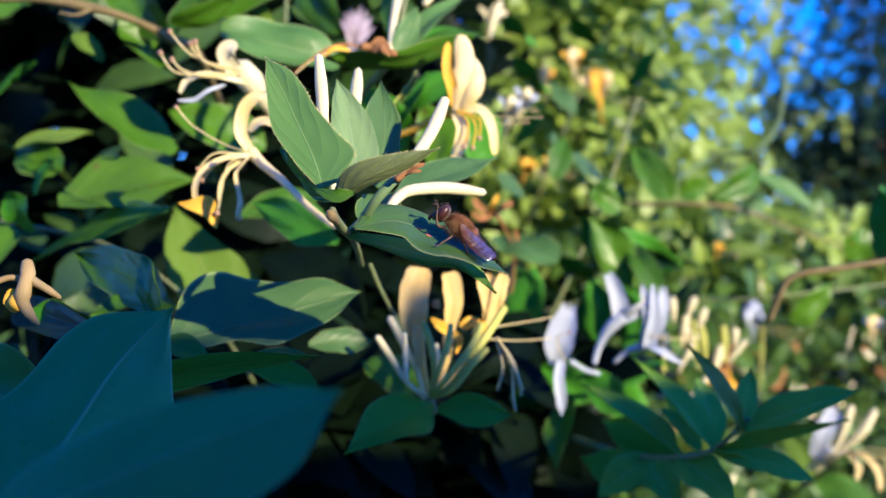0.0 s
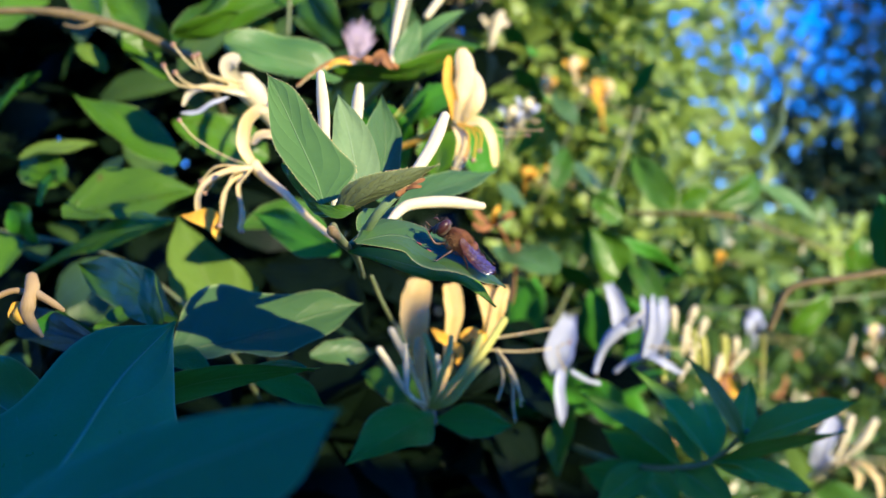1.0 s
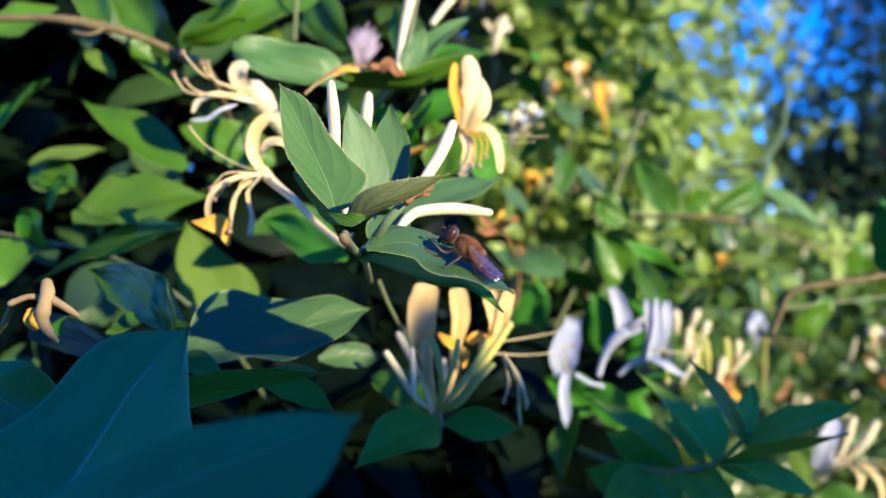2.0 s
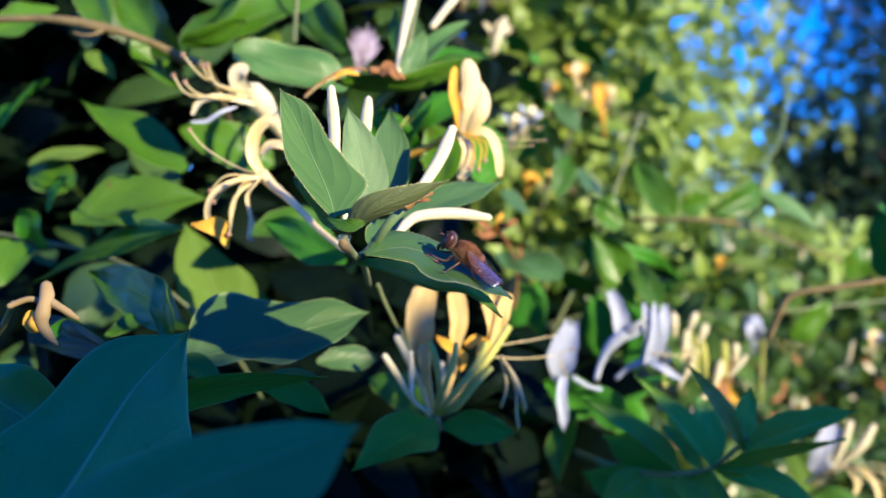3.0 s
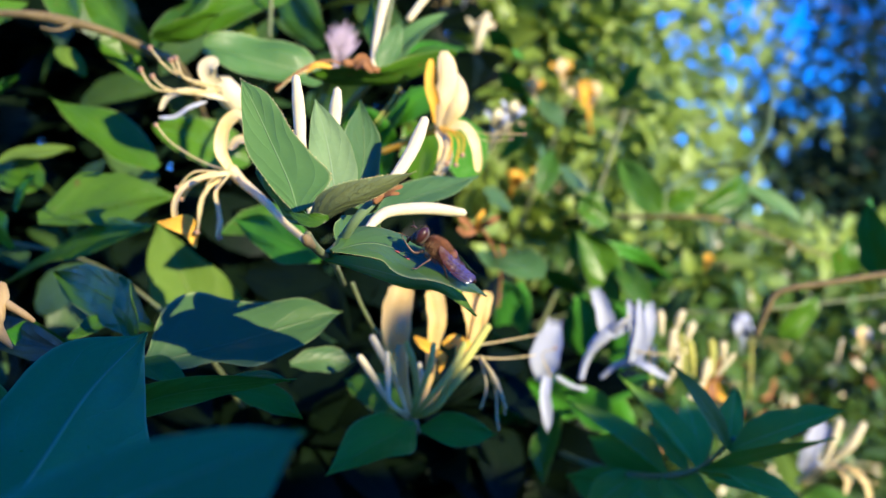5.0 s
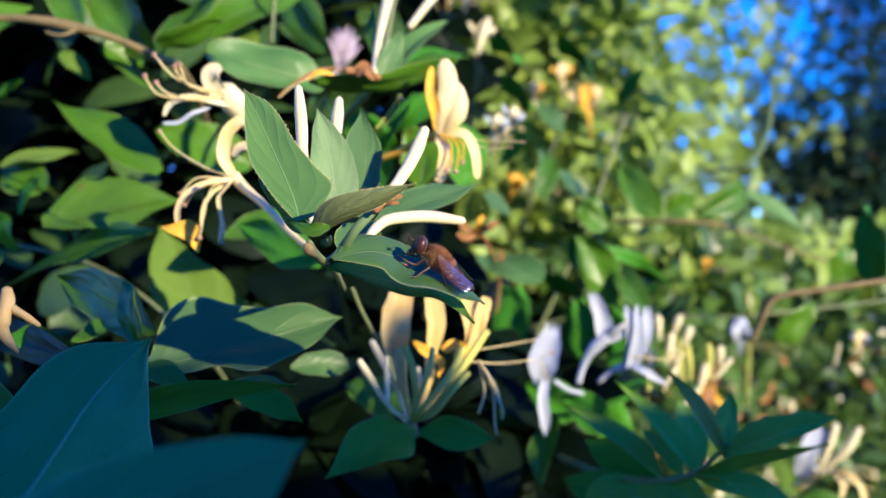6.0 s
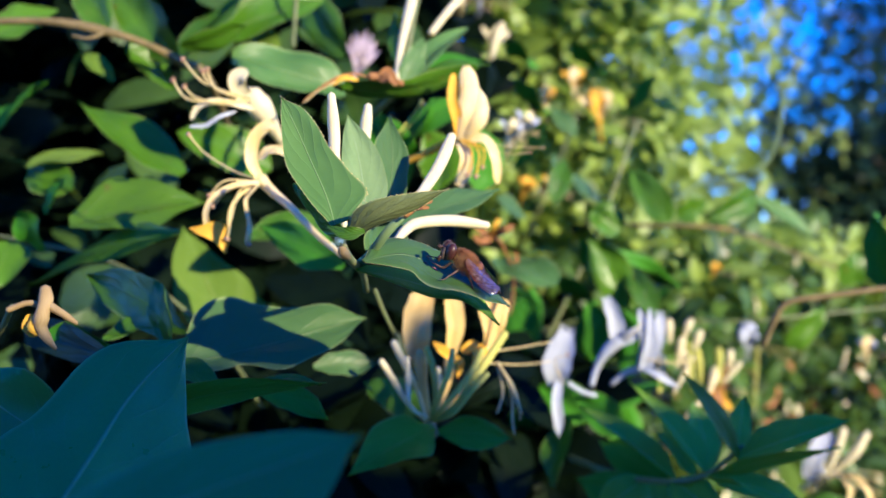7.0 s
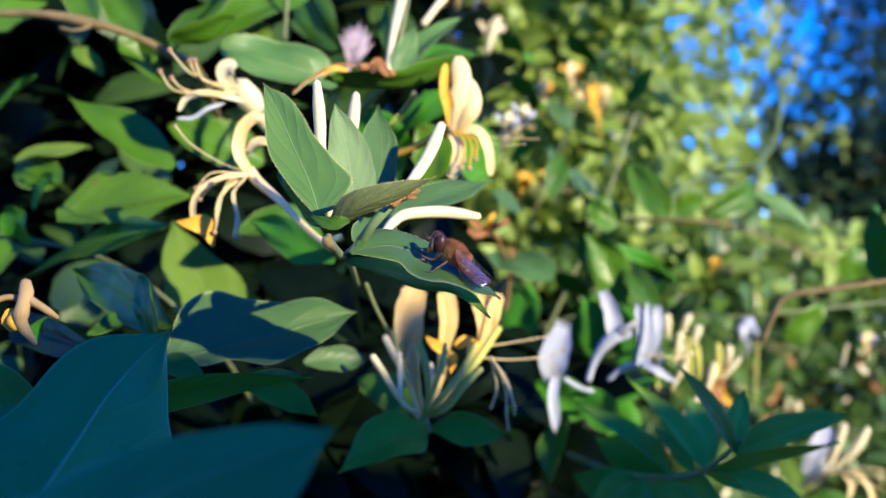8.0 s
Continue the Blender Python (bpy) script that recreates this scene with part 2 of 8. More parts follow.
def spline(points, count):
    """Catmull-Rom through the points, count stations."""
    pts = [Vector(p) for p in points]
    pts = [pts[0] * 2 - pts[1]] + pts + [pts[-1] * 2 - pts[-2]]
    out, spans = [], len(pts) - 3
    for i in range(count):
        s = i / (count - 1) * spans
        k = min(int(s), spans - 1)
        t = s - k
        a, b, c, d = pts[k:k + 4]
        out.append(0.5 * (2 * b + (c - a) * t + (2 * a - 5 * b + 4 * c - d) * t * t + (3 * b - a - 3 * c + d) * t ** 3))
    return out


def lerp_list(values, s):
    x = s * (len(values) - 1)
    k = min(int(x), len(values) - 2)
    return values[k] + (values[k + 1] - values[k]) * (x - k)


def smooth_list(values, s):
    """The value at s, from 0 to 1, on a smooth curve through even steps."""
    x = s * (len(values) - 1)
    k = min(int(x), len(values) - 2)
    t = x - k
    b, c = values[k], values[k + 1]
    a, d = values[max(k - 1, 0)], values[min(k + 2, len(values) - 1)]
    return 0.5 * (2 * b + (c - a) * t + (2 * a - 5 * b + 4 * c - d) * t * t + (3 * b - a - 3 * c + d) * t ** 3)


def blade_data(path, width, face, shape=(0.6, 0.85), fold=12, cup=0.0, wave=0.0, thick=0.00028, rows=15, cols=8, twist=0.0, seed=0, hook=0.0, ruffle=0.2, skew=0.0, margin=0.09, lean=0.0, left=None, right=None, lobes=0):
    """A leaf or petal: a sheet with two skins and a rim, along a path, its upper side towards face. left, right: breadths of
    the two halves at even steps from base to tip, as shares of the width; fold: degrees, or one for each half; lobes: scallops at the tip."""
    folds = fold if isinstance(fold, tuple) else (fold, fold)
    rng = random.Random(seed)
    ph = rng.uniform(0, 6.28)
    a, b = shape
    peak = (a / (a + b)) ** a * (b / (a + b)) ** b
    mids = spline(path, rows + 1)
    face = Vector(face).normalized()
    verts, uvs, faces = [], [], []
    length = sum((mids[i + 1] - mids[i]).length for i in range(rows))
    grid = {}
    for i, p in enumerate(mids):
        s = i / rows
        tan = (mids[min(i + 1, rows)] - mids[max(i - 1, 0)]).normalized()
        nor = (face - tan * face.dot(tan)).normalized()
        if twist:
            nor.rotate(Matrix.Rotation(radians(twist) * s, 3, tan))
        side = tan.cross(nor)
        half = width / 2 * max(s, 0.004) ** a * max(1 - s, 0.004) ** b / peak
        for skin in (0, 1):
            for j in range(cols + 1):
                v = 2 * j / cols - 1
                wide = half * (1 + (1 if v > 0 else -1) * (skew + lean * max(0.0, 1 - 2.2 * s)))
                wide *= 1 + margin * 2 * noise.noise(Vector((s * 4.2, 5.0 if v > 0 else -5.0, seed * 3.1))) * min(1, s * 5) * abs(v)
                if left:
                    wide = half = width * max(smooth_list(right if v > 0 else left, s), 0.004)
                    wide *= 1 + margin * 2 * noise.noise(Vector((s * 4.2, 5.0 if v > 0 else -5.0, seed * 3.1))) * min(1, s * 5) * abs(v)
                bend = folds[1] if v > 0 else folds[0]
                rise = abs(v) * half * math.sin(radians(bend)) + cup * half * v * v
                rise += wave * width * v * abs(v) * math.sin(ph + s * 9 + (2.1 if v > 0 else 0)) * (0.4 + s)
                rise -= hook * half * max(0, abs(v) - 0.7) ** 2 * 6
                rise += ruffle * width * noise.noise(Vector((s * 2.6, v * 1.3, seed * 7.3))) * (0.3 + 0.7 * abs(v)) * min(1, s * 4)
                rim = 1 - abs(v) ** 6
                q = p + side * (wide * v * math.cos(radians(bend))) + nor * (rise - skin * thick * rim)
                if lobes and s > 0.7:
                    q = q + tan * (length * 0.16 * (abs(math.sin(math.pi * lobes * (v + 1) / 2)) - 0.6) * ((s - 0.7) / 0.3) ** 2)
                grid[skin, i, j] = len(verts)
                verts.append(q)
                uvs.append((s, j / cols))
    for i in range(rows):
        for j in range(cols):
            g = grid
            faces.append((g[0, i, j], g[0, i + 1, j], g[0, i + 1, j + 1], g[0, i, j + 1]))
            faces.append((g[1, i, j], g[1, i, j + 1], g[1, i + 1, j + 1], g[1, i + 1, j]))
    return verts, faces, uvs


def tube_data(path, radii, rows=14, sides=8, bow=0.0):
    """A round stem, bud or thread along a path; radii from its start to its end, both ends closed."""
    mids = spline(path, rows + 1)
    ref = Vector((0.31, 0.52, 0.79)).normalized()
    verts, uvs, faces = [], [], []
    for i, p in enumerate(mids):
        s = i / rows
        tan = (mids[min(i + 1, rows)] - mids[max(i - 1, 0)]).normalized()
        u = tan.cross(ref).normalized()
        w = tan.cross(u)
        r = lerp_list(radii, s)
        for j in range(sides):
            ang = 2 * math.pi * j / sides
            verts.append(p + (u * math.cos(ang) + w * math.sin(ang)) * r)
            uvs.append((s, j / sides))
    for i in range(rows):
        for j in range(sides):
            k = (j + 1) % sides
            faces.append((i * sides + j, i * sides + k, (i + 1) * sides + k, (i + 1) * sides + j))
    for i, s in ((0, 0.0), (rows, 1.0)):
        c = len(verts)
        tip = mids[i] + (mids[i] - mids[min(max(i + (1 if i == 0 else -1), 0), rows)]).normalized() * lerp_list(radii, s) * 0.8
        verts.append(tip)
        uvs.append((s, 0.5))
        for j in range(sides):
            k = (j + 1) % sides
            faces.append((c, i * sides + k, i * sides + j) if i == 0 else (c, i * sides + j, i * sides + k))
    return verts, faces, uvs


def part(name, data, material, parent, label=""):
    """One mesh object under a thing or a part; the data is in world metres, about the thing's origin."""
    verts, faces, uvs = data
    top = parent.parent or parent
    o = top.location
    ob = new(name, mesh_of(name, [Vector(v) - o for v in verts], faces, uvs, material))
    ob.parent = parent
    if label:
        tagged(ob, label)
    return ob


def thing(name, origin, label, category, group="", kind=""):
    ob = new(name)
    ob.empty_display_size = 0.005
    ob.location = origin
    return tagged(ob, label, category, group, kind)


COUNT = [0]


def leaf(parent, path, width, face, material=None, label="", name="leaf", **shape):
    COUNT[0] += 1
    return part(name, blade_data(path, width, face, seed=COUNT[0], **shape), material or LEAF, parent, label)


def stem(parent, path, radii, material=None, label="", name="stem", rows=24):
    return part(name, tube_data(path, radii, rows, 9), material or STEM, parent, label)


def bud(parent, path, radii, material=None, label="", name="flower_bud"):
    return part(name, tube_data(path, radii, 18, 10), material or BUD_CREAM, parent, label)


def petal(parent, path, width, face, material, **shape):
    COUNT[0] += 1
    shape = dict(dict(shape=(0.35, 0.3), fold=0, cup=0.2, rows=14, cols=8, thick=0.0003, ruffle=0.22), **shape)
    return part("petal", blade_data(path, width, face, seed=COUNT[0], **shape), material, parent)


def thread(parent, path, radius=0.00022, anther=0.0, name="stamen", material=None):
    ob = part(name, tube_data(path, (radius, radius * 0.9, radius * 0.8), 12, 6), material or THREAD, parent)
    if anther:
        a, b = Vector(path[-2]), Vector(path[-1])
        d = (b - a).normalized()
        side = d.cross(Vector((0.2, 0.4, 0.9))).normalized()
        tips = [b - side * anther, b, b + side * anther]
        data = tube_data(tips, (radius * 1.2, radius * 2.6, radius * 1.2), 6, 6)
        verts, faces, uvs = data
        top = parent.parent or parent
        extra = mesh_of("anther", [Vector(v) - top.location for v in verts], faces, uvs, ANTHER)
        knob = new("anther", extra)
        knob.parent = parent
    return ob


def edge_hairs(owner, length, count, seed):
    """Fine pale hairs along the rim of a leaf, one mesh under it."""
    rng = random.Random(seed)
    me = owner.data
    rim = [(v.co.copy(), v.normal.copy()) for v in me.vertices]
    uv = {}
    for loop in me.loops:
        uv[loop.vertex_index] = tuple(me.uv_layers[0].data[loop.index].uv)
    runs = [sorted((uv[i][0], i) for i in uv if uv[i][1] == v) for v in (0.0, 1.0)]
    mid = sum((rim[i][0] for run in runs for _, i in run), Vector()) / sum(len(run) for run in runs)
    verts, faces = [], []
    for _ in range(count):
        run = rng.choice(runs)
        k = rng.randrange(len(run) - 1)
        p, q = rim[run[k][1]][0], rim[run[k + 1][1]][0]
        if (p - q).length > 0.004:
            continue
        s = p.lerp(q, rng.random())
        d = ((s - mid).normalized() + Vector((rng.gauss(0, .35), rng.gauss(0, .35), rng.gauss(0, .35)))).normalized() * length * rng.uniform(0.5, 1.2)
        w = d.cross(Vector((0.2, 0.9, 0.3))).normalized() * length * 0.06
        o = len(verts)
        verts += [s + w, s - w, s + d, s + w.cross(d).normalized() * length * 0.05]
        faces += [(o, o + 1, o + 2), (o + 1, o + 3, o + 2), (o + 3, o, o + 2)]
    ob = new("hairs", mesh_of("hairs", verts, faces, [(0, 0)] * len(verts), THREAD))
    ob.parent = owner
    return ob


def leaf_template(rows=5, fold=14):
    """One plain leaf, 1 long and 0.5 wide, as arrays: points, faces, uv by point."""
    pts, uv, faces = [], [], []
    for i in range(rows + 1):
        s = i / rows
        half = 0.25 * max(s, 0.01) ** 0.55 * max(1 - s, 0.01) ** 0.75 / 0.43
        for j in (-1, 0, 1):
            pts.append((s, half * j, abs(j) * half * math.tan(radians(fold)) - 0.25 * (s - 0.4) ** 2))
            uv.append((s, 0.5 + j / 2))
    for i in range(rows):
        for j in range(2):
            a = i * 3 + j
            faces.append((a, a + 3, a + 4, a + 1))
    return np.array(pts), np.array(faces), np.array(uv)


def leaf_mass(name, spots, sizes, facing, spread, material, label, category, seed, rows=5, origin=(0, 0, 0)):
    """Very many leaves in one object. spots: n x 3 places; facing: the way their upper sides look on the whole."""
    rng = np.random.RandomState(seed)
    pts, faces, uv = leaf_template(rows)
    n, k = len(spots), len(pts)
    nor = np.array(facing, float) + rng.normal(0, spread, (n, 3))
    nor /= np.linalg.norm(nor, axis=1)[:, None]
    tip = rng.normal(0, 1, (n, 3)) + np.array((0, 0, -0.25))
    tip -= nor * (tip * nor).sum(1)[:, None]
    tip /= np.linalg.norm(tip, axis=1)[:, None]
    side = np.cross(nor, tip)
    size = rng.uniform(sizes[0], sizes[1], n)[:, None, None]
    base = np.asarray(spots) - np.array(origin)
    v = base[:, None, :] + size * (pts[None, :, 0:1] * tip[:, None] + pts[None, :, 1:2] * side[:, None] + pts[None, :, 2:3] * nor[:, None])
    f = (faces[None] + (np.arange(n) * k)[:, None, None]).reshape(-1, 4)
    me = bpy.data.meshes.new(name)
    me.vertices.add(n * k)
    me.vertices.foreach_set("co", v.reshape(-1))
    me.loops.add(len(f) * 4)
    me.loops.foreach_set("vertex_index", f.reshape(-1))
    me.polygons.add(len(f))
    me.polygons.foreach_set("loop_start", np.arange(len(f)) * 4)
    me.polygons.foreach_set("use_smooth", np.ones(len(f), bool))
    layer = me.uv_layers.new(name="UVMap")
    layer.data.foreach_set("uv", np.tile(uv, (n, 1))[f.reshape(-1)].reshape(-1))
    me.materials.append(material)
    me.update(calc_edges=True)
    me.validate()
    ob = new(name, me)
    ob.location = origin
    return tagged(ob, label, category, "", "stuff")


# ---- ground ----
def build_ground():
    bm = bmesh.new()
    n, r = 40, 600.0
    grid = [[None] * (n + 1) for _ in range(n + 1)]
    for i in range(n + 1):
        for j in range(n + 1):
            x, y = (((k / n) * 2 - 1) for k in (i, j))
            x, y = math.copysign(abs(x) ** 3, x) * r, math.copysign(abs(y) ** 3, y) * r
            grid[i][j] = bm.verts.new((x, y, 0.02 * math.sin(x * 3.1) * math.cos(y * 2.3) if abs(x) + abs(y) < 30 else 0))
    for i in range(n):
        for j in range(n):
            bm.faces.new((grid[i][j], grid[i + 1][j], grid[i + 1][j + 1], grid[i][j + 1]))
    me = bpy.data.meshes.new("ground")
    bm.to_mesh(me)
    bm.free()
    me.materials.append(SOIL)
    return tagged(new("ground", me), "rough grassy ground at the hedge foot, kept pale to bounce light", "ground", "", "structure")


build_ground()


# ---- hedge: leaf masses behind the near sprays ----
def slab(n, x0, x1, z0, z1, front, depth, seed):
    """Places in a leafy bank whose front lies at y = front(x, z), denser towards the front."""
    rng = np.random.RandomState(seed)
    x, z = rng.uniform(x0, x1, n), rng.uniform(z0, z1, n)
    y = front(x, z) + depth * rng.uniform(0, 1, n) ** 1.6 + 0.02 * np.sin(x * 23 + 1) + 0.02 * np.sin(z * 31)
    return np.stack([x, y, z], 1)


def front_near(x, z):
    return 0.375 + 0.05 * (z - 1.2)


def front_right(x, z):
    t = np.clip((x + 0.03) / 0.10, 0, 1)
    return 0.42 + 0.30 * t * t * (3 - 2 * t) + np.maximum(x - 0.15, 0) * 0.9


def under(spots, top):
    """Those of the places that lie below the hedge's top line."""
    return spots[spots[:, 2] < top(spots[:, 0], spots[:, 1])]


def clumped(spots, size, keep):
    """Leaves in bunches, with hollows between them."""
    mask = [noise.noise(Vector(p) / size) > keep for p in spots]
    return spots[np.array(mask)]


def hollow(spots):
    """Drops the leaves of one strip, fitted to the camera's view, to keep its left edge dark."""
    return spots[(spots[:, 0] < -0.24) | (spots[:, 0] > -0.128)]


def loose(spots):
    """Thinning out to the side, where the hedge gives way to the sky."""
    rng = np.random.RandomState(7)
    side = spots[:, 0] / spots[:, 1]
    return spots[rng.uniform(0, 1, len(spots)) < np.clip((0.30 - side) * 7, 0.0, 0.8)]


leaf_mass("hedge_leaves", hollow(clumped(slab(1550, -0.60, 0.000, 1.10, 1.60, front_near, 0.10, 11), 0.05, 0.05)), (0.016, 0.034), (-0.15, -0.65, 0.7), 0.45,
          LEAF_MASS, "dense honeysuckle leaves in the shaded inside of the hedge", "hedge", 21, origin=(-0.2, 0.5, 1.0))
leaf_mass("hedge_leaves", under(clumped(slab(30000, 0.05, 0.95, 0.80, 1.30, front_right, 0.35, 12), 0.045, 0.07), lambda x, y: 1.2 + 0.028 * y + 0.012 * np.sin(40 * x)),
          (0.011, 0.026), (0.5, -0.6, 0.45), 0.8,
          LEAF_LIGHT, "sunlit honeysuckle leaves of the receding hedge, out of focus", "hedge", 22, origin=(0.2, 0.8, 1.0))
# top line cut by angle from the eye, to fit the camera's view
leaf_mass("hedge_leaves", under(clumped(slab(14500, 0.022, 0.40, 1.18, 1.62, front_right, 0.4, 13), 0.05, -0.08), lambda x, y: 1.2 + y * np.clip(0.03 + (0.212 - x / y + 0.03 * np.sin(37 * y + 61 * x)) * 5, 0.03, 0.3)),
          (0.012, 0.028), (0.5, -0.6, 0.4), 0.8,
          LEAF_SUN, "honeysuckle leaves at the hedge top, outline fitted to the camera view", "hedge", 23, origin=(0.1, 0.8, 1.2))
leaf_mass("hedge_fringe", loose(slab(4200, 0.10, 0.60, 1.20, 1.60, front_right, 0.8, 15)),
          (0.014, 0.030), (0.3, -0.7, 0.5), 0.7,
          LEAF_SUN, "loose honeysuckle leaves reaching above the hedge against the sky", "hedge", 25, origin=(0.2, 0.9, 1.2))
# dark fill behind the hedge leaves, its shade done by colour
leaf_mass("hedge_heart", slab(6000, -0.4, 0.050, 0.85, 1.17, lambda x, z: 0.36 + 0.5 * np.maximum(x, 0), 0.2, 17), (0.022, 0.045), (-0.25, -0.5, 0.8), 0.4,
          LEAF_SHADE_FILL, "leaves low inside the hedge, shade put in as near-black colour", "hedge", 27, origin=(-0.1, 0.55, 0.9))
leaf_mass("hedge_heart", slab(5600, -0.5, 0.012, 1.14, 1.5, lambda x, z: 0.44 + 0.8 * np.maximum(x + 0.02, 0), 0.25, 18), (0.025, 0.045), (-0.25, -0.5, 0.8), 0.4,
          LEAF_SHADE_FILL, "leaves high inside the hedge, shade put in as near-black colour", "hedge", 28, origin=(-0.2, 0.5, 1.2))
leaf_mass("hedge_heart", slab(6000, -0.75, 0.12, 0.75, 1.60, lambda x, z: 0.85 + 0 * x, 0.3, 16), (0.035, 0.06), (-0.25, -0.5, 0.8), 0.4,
          LEAF_SHADE_FILL, "leaves deep inside the hedge, shade put in as near-black colour", "hedge", 26, origin=(-0.3, 0.9, 0.8))
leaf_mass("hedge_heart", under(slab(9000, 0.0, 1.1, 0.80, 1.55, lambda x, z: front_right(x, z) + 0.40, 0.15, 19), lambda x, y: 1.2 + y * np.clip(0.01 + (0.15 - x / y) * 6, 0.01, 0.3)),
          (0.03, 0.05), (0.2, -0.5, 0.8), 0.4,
          LEAF_SHADE_FILL, "leaves behind the sunlit side of the hedge, shade put in as near-black colour", "hedge", 29, origin=(0.3, 1.1, 0.9))
leaf_mass("hedge_buds", under(clumped(slab(400, 0.075, 0.60, 1.02, 1.40, front_right, 0.02, 20), 0.09, 0.05), lambda x, y: 1.2 + y * np.clip(0.03 + (0.15 - x / y) * 6, 0.03, 0.3)),
          (0.006, 0.012), (0.5, -0.7, 0.3), 0.5,
          BUD_CREAM, "small pale honeysuckle buds scattered over the hedge", "buds", 30, origin=(0.2, 0.8, 1.1))
leaf_mass("hedge_petals", clumped(slab(90, 0.14, 0.42, 1.07, 1.135, lambda x, z: front_right(x, z), 0.05, 31), 0.05, 0.05),
          (0.006, 0.014), (0.4, -0.8, 0.3), 0.5,
          PETAL_DRY, "withered orange petals caught among the hedge leaves", "petals", 32, origin=(0.2, 0.8, 1.1))
leaf_mass("hedge_foot", slab(3500, -0.9, 1.6, 0.03, 0.90, lambda x, z: 0.55 + np.maximum(x, 0) * 0.5, 0.3, 14), (0.03, 0.05), (0.2, -0.8, 0.5), 0.5,
          LEAF_MASS, "dense honeysuckle leaves down to the ground", "hedge", 24, origin=(0.0, 0.6, 0.0))


# ---- made-up board behind the camera, out of view, added to shade the lower leaves ----
def build_shade_board():
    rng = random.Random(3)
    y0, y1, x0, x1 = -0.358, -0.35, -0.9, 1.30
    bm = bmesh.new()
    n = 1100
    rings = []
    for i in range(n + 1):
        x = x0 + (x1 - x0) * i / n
        top = 1.2 + float(np.interp(x, BOARD_X, BOARD_TOP)) + rng.uniform(-0.0008, 0.0008)
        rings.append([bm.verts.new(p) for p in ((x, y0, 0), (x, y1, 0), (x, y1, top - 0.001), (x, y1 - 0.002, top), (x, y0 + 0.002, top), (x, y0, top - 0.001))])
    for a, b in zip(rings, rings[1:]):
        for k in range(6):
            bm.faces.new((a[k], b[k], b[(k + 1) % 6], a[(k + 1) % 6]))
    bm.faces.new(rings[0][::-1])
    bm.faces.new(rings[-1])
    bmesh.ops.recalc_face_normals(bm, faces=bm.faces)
    me = bpy.data.meshes.new("shade_board")
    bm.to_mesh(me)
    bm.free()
    me.materials.append(BOARD_WOOD)
    return tagged(new("shade_board", me), "unseen board added to shade the lower leaves, top cut to fit", "fence", "", "structure")


# top heights fitted so that the shade edge falls across chosen leaves and petals
BOARD_X = (0.430, 0.446, 0.461, 0.468, 0.476, 0.484, 0.500, 0.512, 0.520, 0.546, 0.5505, 0.556, 0.5585, 0.600, 0.640)
BOARD_TOP = (0.2010, 0.2028, 0.2045, 0.2055, 0.2062, 0.2062, 0.2062, 0.2085, 0.2105, 0.2130, 0.2305, 0.2275, 0.2140, 0.2150, 0.2185)
# pale, to bounce light back onto the shaded leaves
BOARD_WOOD = plain_material("board_wood", (0.30, 0.25, 0.17), (0.44, 0.38, 0.27), 30.0, 0.9, 0.5, 0.003)
build_shade_board()


# ---- trees in the distance ----
def tree(origin, height, radius, crown_low, leaves, seed, label, material=None, girth=0.16):
    rng = random.Random(seed)
    t = thing("tree", origin, label, "tree", "trees behind the hedge")
    o = Vector(origin)
    trunk = [o, o + Vector((0.1, 0.05, height * 0.35)), o + Vector((-0.05, 0.1, height * 0.65)), o + Vector((0.05, 0, height * 0.95))]
    part("trunk", tube_data(trunk, (girth, girth * 0.8, girth * 0.5, girth * 0.2), 16, 10), BARK, t)
    clumps = []
    for i in range(26):
        ang, up = rng.uniform(0, 6.28), rng.uniform(crown_low, height * 0.95)
        reach = radius * rng.uniform(0.45, 1.0) * math.sin(math.pi * min(max((up - crown_low) / (height - crown_low), 0.12), 0.92)) ** 0.5
        start = o + Vector((0, 0, up * 0.8))
        end = o + Vector((math.cos(ang) * reach, math.sin(ang) * reach, up))
        mid = (start + end) / 2 + Vector((0, 0, 0.1 * reach))
        part("limb", tube_data([start, mid, end], (girth * 0.25, girth * 0.17, girth * 0.07), 8, 6), BARK, t)
        clumps += [end, mid, end + Vector((rng.uniform(-.4, .4), rng.uniform(-.4, .4), rng.uniform(-.3, .3)))]
    r = np.random.RandomState(seed)
    centres = np.array([c[:] for c in clumps])
    pick = r.randint(0, len(centres), leaves)
    places = centres[pick] + r.normal(0, 0.21, (leaves, 3))
    crown = leaf_mass("crown", places, (0.07, 0.13), (0, -0.3, 0.4), 1.0, material or LEAF_FAR, "", "", seed + 1, 3, origin)
    crown.location = (0, 0, 0)
    crown.parent = t
    for key in ("kind", "category", "label"):
        if key in crown:
            del crown[key]
    return t


# the sun reaches this tree; its shade is put into the leaf colour
tree((3.12, 7.6, 0), 2.2, 1.0, 0.7, 13000, 31, "tree behind the hedge, shade put into its dark leaves", LEAF_SHADED)
tree((1.25, 7.0, 0), 3.2, 1.05, 1.2, 2500, 32, "light leafy tree with sky showing through its crown", None, 0.04)
tree((-1.2, 8.0, 0), 4.2, 2.0, 0.6, 4000, 33, "leafy tree behind the hedge")
tree((2.05, 8.0, 0), 2.1, 0.62, 0.5, 1500, 35, "low leafy bush behind the hedge", None, 0.03)
tree((4.5, 10.0, 0), 4.8, 1.9, 1.9, 4600, 34, "leafy tree with sky through its crown, shade put into its colour", LEAF_SHADED, 0.05)

